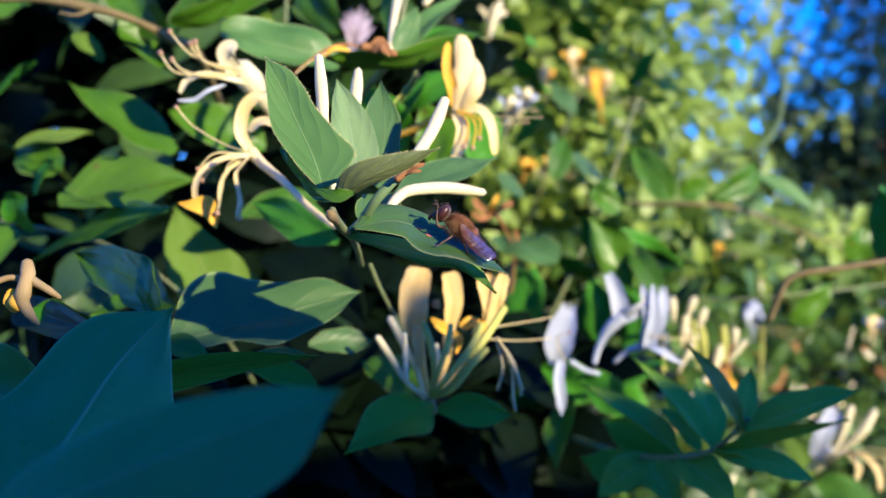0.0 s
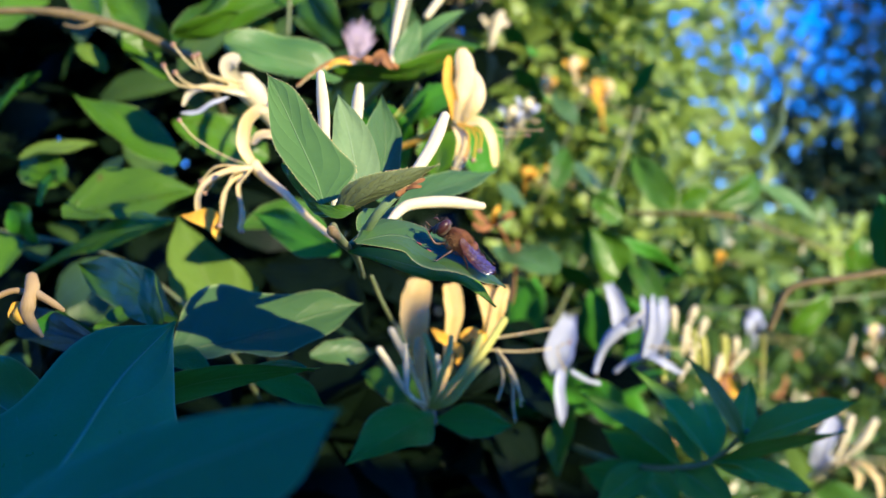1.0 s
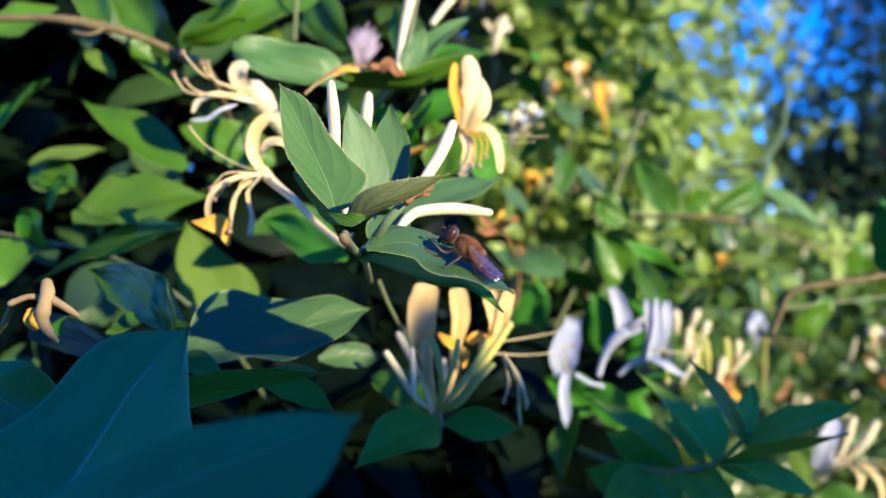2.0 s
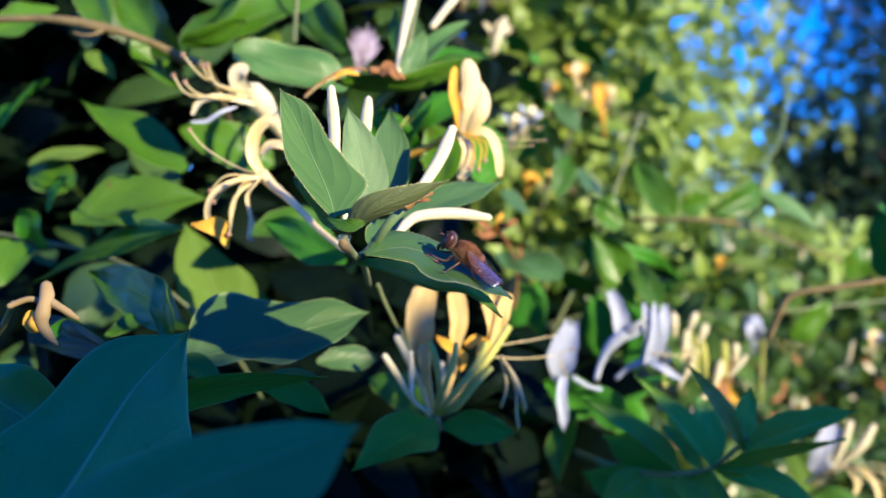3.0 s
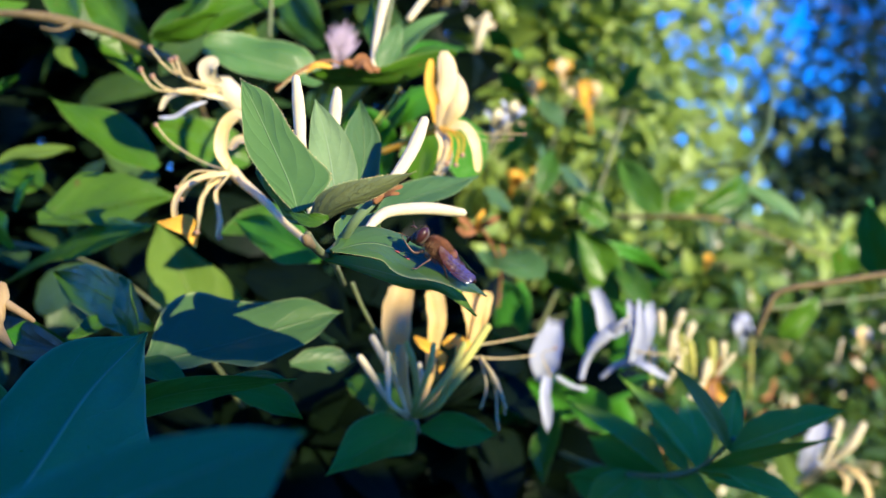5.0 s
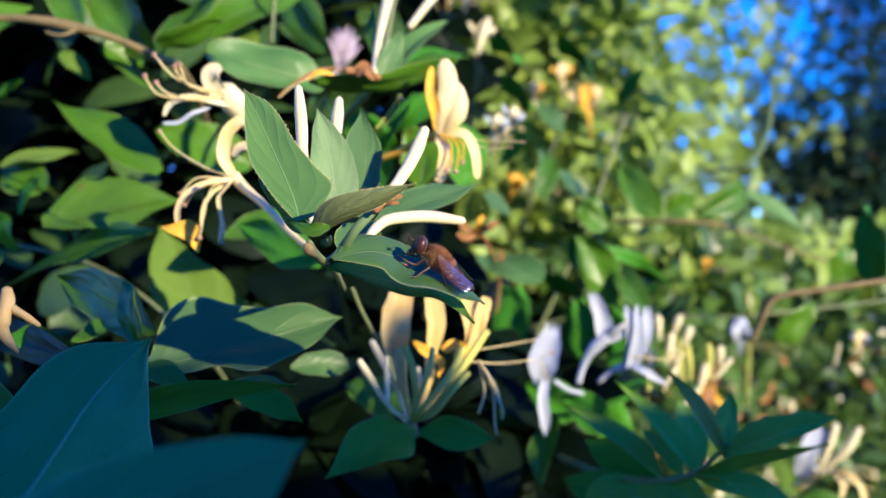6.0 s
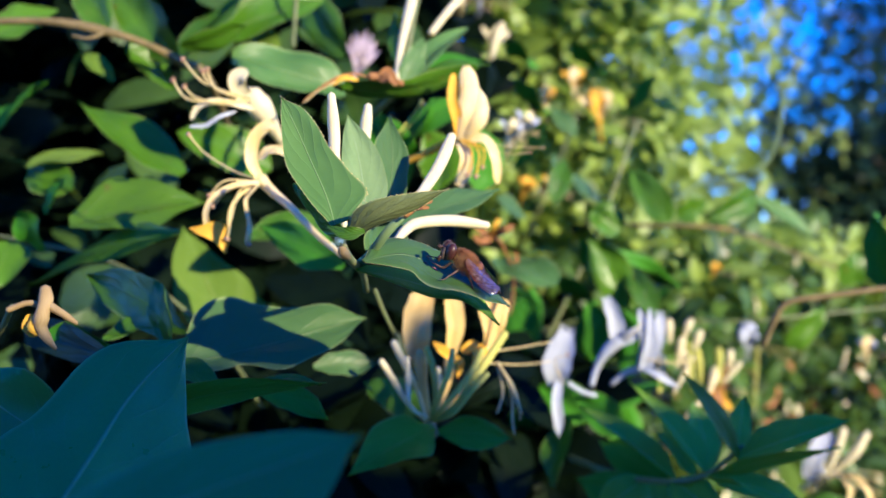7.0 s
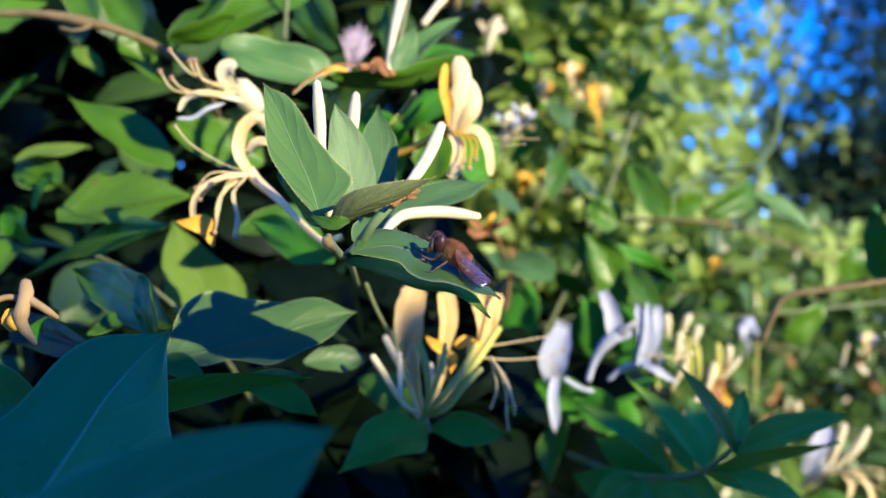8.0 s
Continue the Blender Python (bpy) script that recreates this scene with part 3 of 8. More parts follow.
centre = thing("honeysuckle_sprig", (-0.01710, 0.24000, 1.19656), "grey-green honeysuckle shoot tip with cream buds, in sun", "honeysuckle", "honeysuckle sprigs")
stem(centre, [(-0.01710, 0.24000, 1.19656), (-0.01466, 0.19000, 1.20103), (-0.01484, 0.16300, 1.20347), (-0.01474, 0.15200, 1.20519)], (0.00055, 0.00060, 0.00070, 0.00050), STEM)
hairy = leaf(centre, [(-0.01602, 0.15200, 1.20818), (-0.01754, 0.15400, 1.21234), (-0.02025, 0.15700, 1.21779), (-0.02274, 0.15900, 1.22284), (-0.02504, 0.16100, 1.22696)], 0.00744, (0.02, -0.97, 0.22), LEAF_YOUNG, left=(0.08, 0.25, 0.39, 0.46, 0.34, 0.18, 0.00), right=(0.31, 0.75, 0.59, 0.43, 0.39, 0.28, 0.00), fold=(6, 10), ruffle=0.05, wave=0.01, margin=0.04, rows=26, cols=14, label='smooth lit grey-green young leaf')
edge_hairs(hairy, 0.00034, 800, 1)
hairy = leaf(centre, [(-0.01400, 0.15000, 1.20646), (-0.01004, 0.14700, 1.20890), (-0.00543, 0.14600, 1.21077), (-0.00052, 0.14600, 1.21297)], 0.00372, (-0.05, 0.90, 0.42), LEAF_UNDER, left=(0.16, 0.33, 0.37, 0.27, 0.00), right=(0.27, 0.67, 0.55, 0.33, 0.00), fold=(22, 8), ruffle=0.06, wave=0.01, margin=0.05, rows=24, cols=14, label='folded leaf showing its veined underside')
edge_hairs(hairy, 0.00028, 500, 2)
leaf(centre, [(-0.01159, 0.14800, 1.20715), (-0.01419, 0.14800, 1.20686), (-0.01731, 0.15000, 1.20811)], 0.00177, (0.10, -0.90, 0.20), LEAF, left=(0.12, 0.42, 0.50, 0.33, 0.00), right=(0.25, 0.50, 0.50, 0.33, 0.00), rows=14)
leaf(centre, [(-0.01305, 0.17600, 1.20916), (-0.01389, 0.18000, 1.21416), (-0.01522, 0.18300, 1.22076), (-0.01733, 0.18600, 1.22775)], 0.00789, (0.25, -0.93, 0.25), LEAF_PALE, left=(0.11, 0.41, 0.52, 0.50, 0.39, 0.23, 0.00), right=(0.11, 0.34, 0.48, 0.50, 0.41, 0.25, 0.00), fold=10, ruffle=0.08, margin=0.05, rows=22, cols=12)
leaf(centre, [(-0.01054, 0.18800, 1.21004), (-0.01019, 0.19200, 1.21538), (-0.01001, 0.19600, 1.22152), (-0.01102, 0.20000, 1.22940)], 0.00710, (0.30, -0.92, 0.20), LEAF_GREY, left=(0.14, 0.54, 0.59, 0.46, 0.00), right=(0.14, 0.38, 0.41, 0.35, 0.00), fold=12, ruffle=0.1)
leaf(centre, [(-0.01501, 0.15800, 1.20711), (-0.01980, 0.16166, 1.21065), (-0.02349, 0.16600, 1.21470)], 0.00500, (-0.68, -0.57, -0.46), LEAF, fold=8)
leaf(centre, [(-0.00860, 0.20000, 1.20918), (-0.00271, 0.20800, 1.21255), (0.00365, 0.21500, 1.21502), (0.01042, 0.22200, 1.21763)], 0.00648, (0.10, -0.80, 0.60), LEAF_GREY, left=(0.08, 0.48, 0.55, 0.39, 0.00), right=(0.08, 0.42, 0.45, 0.29, 0.00), fold=10)
fly_leaf = leaf(centre, [(-0.01289, 0.16700, 1.20316), (-0.00737, 0.17100, 1.20419), (-0.00165, 0.17300, 1.20265), (0.00401, 0.17400, 1.20091), (0.00992, 0.17700, 1.19618)], 0.01211, (0.14, -0.56, 0.82), LEAF_GREY, left=(0.04, 0.37, 0.49, 0.44, 0.30, 0.17, 0.00), right=(0.04, 0.34, 0.51, 0.55, 0.46, 0.31, 0.00), fold=(4, 8), cup=-0.06, hook=0.16, ruffle=0.05, wave=0.012, margin=0.04, rows=34, cols=16, label='broad leaf with small red spots under a resting fly')
edge_hairs(fly_leaf, 0.00028, 900, 3)
hairy = leaf(centre, [(-0.01413, 0.17200, 1.20178), (-0.00851, 0.17700, 1.20051), (-0.00278, 0.17900, 1.19905), (0.00322, 0.17900, 1.19780), (0.00838, 0.17800, 1.19311)], 0.00778, (0.02, -0.45, 0.89), LEAF_SHOOT, left=(0.08, 0.62, 0.66, 0.60, 0.40, 0.20, 0.00), right=(0.06, 0.34, 0.41, 0.39, 0.29, 0.18, 0.00), fold=(2, 4), hook=0.25, ruffle=0.04, wave=0.02, margin=0.04, rows=28, cols=14)
edge_hairs(hairy, 0.00022, 300, 4)
leaf(centre, [(-0.01282, 0.18000, 1.20365), (-0.01026, 0.18486, 1.20651), (-0.00790, 0.19000, 1.20902)], 0.00720, (0.10, -0.94, 0.31), LEAF_GREY, fold=10)
bud(centre, [(-0.01577, 0.16600, 1.20788), (-0.01777, 0.17100, 1.21785), (-0.01821, 0.17200, 1.22306), (-0.01872, 0.17200, 1.22902)], (0.00050, 0.00060, 0.00085, 0.00095, 0.00095, 0.00060), BUD_CREAM)
bud(centre, [(-0.01393, 0.18800, 1.21183), (-0.01492, 0.19100, 1.22057), (-0.01462, 0.19200, 1.22595), (-0.01424, 0.19200, 1.23008)], (0.00055, 0.00065, 0.00090, 0.00105, 0.00105, 0.00065), BUD_CREAM)
bud(centre, [(-0.00705, 0.17800, 1.21101), (-0.00380, 0.18300, 1.21566), (-0.00147, 0.18600, 1.21988), (0.00037, 0.18800, 1.22465)], (0.00055, 0.00080, 0.00100, 0.00105, 0.00110, 0.00075), BUD_CREAM, label='cream bud leaning out over the leaf')
bud(centre, [(-0.00845, 0.17800, 1.20643), (-0.00720, 0.18200, 1.20819), (-0.00518, 0.18700, 1.20962), (0.00057, 0.19200, 1.21026), (0.00691, 0.19400, 1.20960)], (0.00060, 0.00075, 0.00085, 0.00090, 0.00095, 0.00100, 0.00105, 0.00100, 0.00065), BUD_CREAM, label='long cream bud lying level')
bud(centre, [(-0.01445, 0.17600, 1.20253), (-0.01225, 0.17200, 1.20417), (-0.00970, 0.16900, 1.20744), (-0.00673, 0.17000, 1.21077), (-0.00521, 0.17000, 1.21220)], (0.00070, 0.00075, 0.00075, 0.00060), STALK, name='flower_stalk')
bud(centre, [(-0.01444, 0.17800, 1.20238), (-0.01022, 0.17800, 1.20502), (-0.00815, 0.17900, 1.20682)], (0.00060, 0.00060, 0.00060), STALK, name='flower_stalk')
bloom = bud(centre, [(-0.00677, 0.16700, 1.21016), (-0.00496, 0.16700, 1.21148), (-0.00347, 0.16700, 1.21231)], (0.00050, 0.00045, 0.00020), PETAL_DRY, "small withered brown flower", name="flower")
petal(bloom, [(-0.00570, 0.16700, 1.21115), (-0.00402, 0.16600, 1.21191), (-0.00263, 0.16600, 1.21240)], 0.00070, (0.00, -1.00, 0.00), PETAL_DRY)
petal(bloom, [(-0.00595, 0.16700, 1.21082), (-0.00443, 0.16600, 1.21125), (-0.00312, 0.16600, 1.21133)], 0.00060, (0.00, -0.93, 0.37), PETAL_DRY)
bud(centre, [(-0.01417, 0.15400, 1.20358), (-0.01464, 0.15100, 1.20426), (-0.01499, 0.15000, 1.20482)], (0.00035, 0.00060, 0.00075, 0.00070, 0.00045), PETAL_TAN, label='fuzzy golden-brown calyx stub', name='calyx')

left_spray = thing("honeysuckle_sprig", (-0.01957, 0.21500, 1.20383), "honeysuckle spray with a long curled yellow flower", "honeysuckle", "honeysuckle sprigs")
bloom = bud(left_spray, [(-0.01947, 0.20500, 1.20396), (-0.02530, 0.21400, 1.20805), (-0.03119, 0.22200, 1.21329), (-0.03632, 0.22800, 1.21726), (-0.03852, 0.22900, 1.21960)], (0.00055, 0.00065, 0.00070, 0.00085, 0.00110, 0.00130), PETAL_CREAM, "faded yellow honeysuckle flower with curled lips", name="flower")
petal(bloom, [(-0.03829, 0.22900, 1.21915), (-0.04038, 0.22800, 1.22290), (-0.03976, 0.22700, 1.22729), (-0.03712, 0.22600, 1.23008), (-0.03511, 0.22600, 1.23030)], 0.00260, (0.36, -0.93, 0.10), PETAL_CREAM, shape=(0.25, 0.25))
petal(bloom, [(-0.03897, 0.22900, 1.22368), (-0.03677, 0.22800, 1.22515), (-0.03459, 0.22700, 1.22527), (-0.03279, 0.22700, 1.22459)], 0.00260, (0.21, -0.83, 0.52), PETAL_CREAM)
petal(bloom, [(-0.03813, 0.22800, 1.21884), (-0.04294, 0.22600, 1.21800), (-0.04698, 0.22500, 1.21570), (-0.04876, 0.22500, 1.21236), (-0.04875, 0.22600, 1.20883)], 0.00150, (-0.30, -0.90, 0.30), PETAL_CREAM, shape=(0.2, 0.15))
petal(bloom, [(-0.05233, 0.22600, 1.20905), (-0.04941, 0.22500, 1.20868), (-0.04693, 0.22500, 1.20745), (-0.04488, 0.22600, 1.20409)], 0.00402, (0.20, -0.94, 0.25), PETAL_ORANGE, left=(0.06, 0.17, 0.44, 0.72, 0.56, 0.06), right=(0.03, 0.22, 0.33, 0.28, 0.17, 0.06), cup=0.15, ruffle=0.1)
petal(bloom, [(-0.03920, 0.22900, 1.21847), (-0.04275, 0.22800, 1.21590), (-0.04444, 0.22800, 1.21252), (-0.04467, 0.22800, 1.20778)], 0.00080, (0.00, -1.00, 0.00), PETAL_CREAM)
petal(bloom, [(-0.03880, 0.22800, 1.21839), (-0.04110, 0.22700, 1.21527), (-0.04025, 0.22600, 1.21017), (-0.04092, 0.22600, 1.20615)], 0.00090, (0.00, -1.00, 0.00), PETAL_CREAM)
thread(bloom, [(-0.03880, 0.22800, 1.21929), (-0.04426, 0.23000, 1.22116), (-0.05096, 0.23200, 1.22514), (-0.05418, 0.23200, 1.22881)], 0.00022, 0.00050)
thread(bloom, [(-0.03903, 0.22800, 1.21861), (-0.04238, 0.22600, 1.21688), (-0.04364, 0.22500, 1.21124), (-0.04453, 0.22500, 1.20701)], 0.00022, 0.00050)
thread(bloom, [(-0.03863, 0.22700, 1.21831), (-0.04074, 0.22500, 1.21458), (-0.03945, 0.22400, 1.20953), (-0.03990, 0.22400, 1.20587)], 0.00022, 0.00050)
thread(bloom, [(-0.03925, 0.22800, 1.21884), (-0.04461, 0.22600, 1.21688), (-0.04763, 0.22600, 1.21353)], 0.00022, 0.00050)
thread(bloom, [(-0.03925, 0.22800, 1.21884), (-0.04517, 0.22600, 1.21890), (-0.04853, 0.22600, 1.21577)], 0.00022, 0.00050)
leaf(left_spray, [(-0.03214, 0.29000, 1.21306), (-0.04116, 0.28454, 1.21084), (-0.05042, 0.28000, 1.20776)], 0.01050, (-0.20, -0.84, 0.50), LEAF, fold=8)
leaf(left_spray, [(-0.02294, 0.25000, 1.20147), (-0.03267, 0.25600, 1.20628), (-0.04481, 0.26600, 1.21117)], 0.00942, (-0.60, -0.75, 0.25), LEAF_DEEP, left=(0.08, 0.41, 0.49, 0.32, 0.00), right=(0.08, 0.43, 0.51, 0.35, 0.00), fold=8)
# two near-black leaves fill the gap, in place of the shade there
leaf(left_spray, [(-0.02397, 0.29000, 1.19631), (-0.03600, 0.29400, 1.19621), (-0.04942, 0.30000, 1.19756)], 0.01283, (-0.60, -0.75, 0.25), LEAF_SHADE_FILL, left=(0.09, 0.43, 0.50, 0.34, 0.00), right=(0.09, 0.43, 0.50, 0.34, 0.00), fold=8)
leaf(left_spray, [(-0.02029, 0.30000, 1.17965), (-0.02662, 0.30400, 1.18993), (-0.03158, 0.30800, 1.19896)], 0.01203, (-0.60, -0.75, 0.25), LEAF_SHADE_FILL, left=(0.10, 0.42, 0.50, 0.33, 0.00), right=(0.10, 0.42, 0.50, 0.33, 0.00), fold=8)

top_spray = thing("honeysuckle_sprig", (-0.03004, 0.33000, 1.23118), "honeysuckle spray with glossy leaves and an open cream flower", "honeysuckle", "honeysuckle sprigs")
stem(top_spray, [(-0.03004, 0.33000, 1.23118), (-0.02066, 0.29000, 1.23888), (-0.01246, 0.26800, 1.24389), (-0.01055, 0.27000, 1.25089), (-0.00703, 0.29000, 1.27618)], (0.00100, 0.00090, 0.00080, 0.00070, 0.00050), STEM)
bloom = bud(top_spray, [(-0.03794, 0.27000, 1.22819), (-0.04070, 0.26200, 1.23318), (-0.04289, 0.25800, 1.23714), (-0.04547, 0.25600, 1.24091)], (0.00080, 0.00120, 0.00220, 0.00310, 0.00240), BUD_CREAM, "open cream honeysuckle flower with long stamens", name="flower")
petal(bloom, [(-0.04357, 0.25600, 1.23686), (-0.04663, 0.25200, 1.23753), (-0.05059, 0.25000, 1.23809), (-0.05531, 0.24900, 1.23708), (-0.05741, 0.24900, 1.23400)], 0.00180, (0.00, -0.87, 0.49), BUD_CREAM, shape=(0.25, 0.3))
petal(bloom, [(-0.04484, 0.25600, 1.23812), (-0.04725, 0.25400, 1.24159), (-0.04781, 0.25300, 1.24393), (-0.04556, 0.25300, 1.24544)], 0.00450, (-0.42, -0.85, 0.32), BUD_CREAM, shape=(0.3, 0.3))
petal(bloom, [(-0.04787, 0.25200, 1.23628), (-0.05121, 0.25000, 1.23476), (-0.05430, 0.25000, 1.23278), (-0.05801, 0.25000, 1.23253)], 0.00100, (0.00, -1.00, 0.00), PETAL_WHITE)
thread(bloom, [(-0.04494, 0.25300, 1.23955), (-0.04977, 0.24900, 1.24016), (-0.05487, 0.24700, 1.24228), (-0.05891, 0.24600, 1.24686)], 0.00028, 0.00080)
thread(bloom, [(-0.04494, 0.25300, 1.23955), (-0.04915, 0.24900, 1.23954), (-0.05303, 0.24700, 1.24167), (-0.05475, 0.24700, 1.24436)], 0.00028, 0.00080)
thread(bloom, [(-0.04556, 0.25300, 1.23893), (-0.05100, 0.24900, 1.23807), (-0.05792, 0.24700, 1.23825), (-0.06122, 0.24700, 1.24240)], 0.00028, 0.00080)
thread(bloom, [(-0.04556, 0.25300, 1.23868), (-0.05100, 0.24900, 1.23757), (-0.05609, 0.24700, 1.23862), (-0.05866, 0.24700, 1.24094)], 0.00028, 0.00080)
thread(bloom, [(-0.04494, 0.25300, 1.23955), (-0.04854, 0.24900, 1.24004), (-0.05181, 0.24700, 1.24069), (-0.05365, 0.24700, 1.24485)], 0.00028, 0.00080)
leaf(top_spray, [(-0.02503, 0.27500, 1.24395), (-0.03834, 0.27164, 1.24861), (-0.05256, 0.27100, 1.25135)], 0.01400, (0.05, -0.80, 0.60), LEAF_YOUNG, fold=10, shape=(0.5, 0.6), rows=22, cols=12, wave=0.035, ruffle=0.3, label='broad leaf with a sheen')
leaf(top_spray, [(0.00716, 0.26800, 1.24972), (-0.01024, 0.26200, 1.24265), (-0.02593, 0.25200, 1.24202)], 0.01000, (0.00, 0.42, 0.91), LEAF, fold=8, shape=(0.5, 0.6), rows=18, cols=10)
leaf(top_spray, [(-0.01122, 0.27000, 1.24502), (-0.00334, 0.27635, 1.25510), (0.00508, 0.28500, 1.26275)], 0.00840, (-0.25, -0.76, 0.60), LEAF_YOUNG, fold=14)
leaf(top_spray, [(-0.01089, 0.26200, 1.24290), (-0.00837, 0.26372, 1.24973), (-0.00605, 0.26600, 1.25646)], 0.00540, (0.30, -0.95, 0.10), LEAF_YOUNG, fold=8)
leaf(top_spray, [(-0.00849, 0.26800, 1.24521), (0.00084, 0.27022, 1.25006), (0.01034, 0.27500, 1.25156)], 0.00600, (0.20, -0.50, 0.84), LEAF, fold=10)
leaf(top_spray, [(-0.01325, 0.28500, 1.25372), (-0.01410, 0.28687, 1.26086), (-0.01377, 0.29000, 1.26758)], 0.00350, (-0.65, -0.75, 0.11), LEAF, fold=10)
bud(top_spray, [(-0.01218, 0.26200, 1.24446), (-0.01158, 0.26600, 1.25277), (-0.01034, 0.26800, 1.25980), (-0.00828, 0.27000, 1.26959)], (0.00080, 0.00085, 0.00090, 0.00110, 0.00130, 0.00130), BUD_CREAM)
bud(top_spray, [(-0.00451, 0.28500, 1.26105), (0.00028, 0.28700, 1.26773), (0.00689, 0.29000, 1.27561)], (0.00090, 0.00100, 0.00110, 0.00120), BUD_CREAM)
bloom = bud(top_spray, [(-0.01060, 0.25500, 1.24352), (-0.01396, 0.25200, 1.24426), (-0.01781, 0.25000, 1.24440)], (0.00070, 0.00100, 0.00090), PETAL_DRY, "withered orange-brown flower", name="flower")
petal(bloom, [(-0.01534, 0.25000, 1.24317), (-0.01343, 0.24900, 1.24447), (-0.01133, 0.24900, 1.24225)], 0.00200, (0.00, -0.96, 0.29), PETAL_DRY)
petal(bloom, [(-0.01781, 0.25000, 1.24416), (-0.02144, 0.24900, 1.24472), (-0.02528, 0.24800, 1.24331), (-0.02884, 0.24700, 1.24069), (-0.03226, 0.24700, 1.23800)], 0.00070, (0.00, -0.96, 0.29), PETAL_DRY)
petal(bloom, [(-0.02020, 0.24900, 1.24324), (-0.02319, 0.24800, 1.24356), (-0.02601, 0.24800, 1.24208)], 0.00130, (0.00, -0.96, 0.29), PETAL_ORANGE)
petal(bloom, [(-0.01596, 0.25000, 1.24391), (-0.01385, 0.25000, 1.24564), (-0.01187, 0.25000, 1.24391)], 0.00160, (0.28, -0.94, 0.19), PETAL_DRY)
thread(bloom, [(-0.02267, 0.24900, 1.24349), (-0.02564, 0.24800, 1.24245), (-0.02921, 0.24700, 1.24020), (-0.03202, 0.24700, 1.23776)], 0.00022, 0.00000)
bud(top_spray, [(-0.01180, 0.26200, 1.23279), (-0.00894, 0.26200, 1.23642), (-0.00726, 0.26200, 1.23876), (-0.00622, 0.26200, 1.24083)], (0.00022, 0.00022, 0.00022, 0.00022, 0.00050), BUD_GREEN, label='bare greenish style left after flowering', name='style')
bloom = bud(top_spray, [(-0.03113, 0.37200, 1.26201), (-0.03021, 0.37200, 1.26479), (-0.02947, 0.37200, 1.26702)], (0.00050, 0.00070, 0.00110), PETAL_FADED, "faded pinkish-white flower far back", name="flower")
petal(bloom, [(-0.02965, 0.37200, 1.26442), (-0.03079, 0.37000, 1.26990), (-0.03337, 0.37200, 1.27480)], 0.00184, (-0.06, -0.97, 0.20), PETAL_FADED, left=(0.30, 0.50, 0.50, 0.35, 0.10), right=(0.30, 0.50, 0.50, 0.35, 0.10), ruffle=0.3)
petal(bloom, [(-0.02965, 0.37200, 1.26442), (-0.03005, 0.37000, 1.27101), (-0.03189, 0.37200, 1.27703)], 0.00184, (-0.04, -0.97, 0.20), PETAL_FADED, left=(0.30, 0.50, 0.50, 0.35, 0.10), right=(0.30, 0.50, 0.50, 0.35, 0.10), ruffle=0.3)
petal(bloom, [(-0.02965, 0.37200, 1.26442), (-0.02922, 0.37000, 1.27175), (-0.03022, 0.37200, 1.27851)], 0.00184, (-0.02, -0.97, 0.20), PETAL_FADED, left=(0.30, 0.50, 0.50, 0.35, 0.10), right=(0.30, 0.50, 0.50, 0.35, 0.10), ruffle=0.3)
petal(bloom, [(-0.02965, 0.37200, 1.26442), (-0.02840, 0.37000, 1.27138), (-0.02855, 0.37200, 1.27777)], 0.00220, (0.01, -0.97, 0.20), PETAL_FADED, left=(0.25, 0.50, 0.50, 0.35, 0.08), right=(0.25, 0.50, 0.50, 0.35, 0.08), ruffle=0.3)
petal(bloom, [(-0.02965, 0.37200, 1.26442), (-0.02747, 0.37000, 1.27212), (-0.02670, 0.37200, 1.27926)], 0.00184, (0.03, -0.97, 0.20), PETAL_FADED, left=(0.30, 0.50, 0.50, 0.35, 0.10), right=(0.30, 0.50, 0.50, 0.35, 0.10), ruffle=0.3)
petal(bloom, [(-0.02965, 0.37200, 1.26442), (-0.02655, 0.37000, 1.27138), (-0.02485, 0.37200, 1.27778)], 0.00184, (0.06, -0.97, 0.20), PETAL_FADED, left=(0.30, 0.50, 0.50, 0.35, 0.10), right=(0.30, 0.50, 0.50, 0.35, 0.10), ruffle=0.3)
petal(bloom, [(-0.02965, 0.37200, 1.26442), (-0.02582, 0.37000, 1.27027), (-0.02337, 0.37200, 1.27555)], 0.00184, (0.07, -0.97, 0.20), PETAL_FADED, left=(0.30, 0.50, 0.50, 0.35, 0.10), right=(0.30, 0.50, 0.50, 0.35, 0.10), ruffle=0.3)
petal(bloom, [(-0.02965, 0.37200, 1.26442), (-0.03005, 0.37000, 1.26806), (-0.03188, 0.37200, 1.27109)], 0.00220, (-0.04, -0.97, 0.20), PETAL_FADED, left=(0.25, 0.50, 0.50, 0.35, 0.08), right=(0.25, 0.50, 0.50, 0.35, 0.08), ruffle=0.3)
petal(bloom, [(-0.02965, 0.37200, 1.26442), (-0.02673, 0.37000, 1.26806), (-0.02521, 0.37200, 1.27110)], 0.00220, (0.05, -0.97, 0.20), PETAL_FADED, left=(0.25, 0.50, 0.50, 0.35, 0.08), right=(0.25, 0.50, 0.50, 0.35, 0.08), ruffle=0.3)
petal(bloom, [(-0.02965, 0.37200, 1.26442), (-0.02535, 0.37000, 1.26862), (-0.02244, 0.37200, 1.27222)], 0.00147, (0.09, -0.97, 0.20), PETAL_FADED, left=(0.38, 0.50, 0.50, 0.35, 0.12), right=(0.38, 0.50, 0.50, 0.35, 0.12), ruffle=0.3)
bud(top_spray, [(0.02038, 0.50000, 1.29296), (0.02187, 0.50000, 1.29993), (0.02485, 0.50000, 1.30791)], (0.00100, 0.00170, 0.00200, 0.00160), BUD_CREAM)

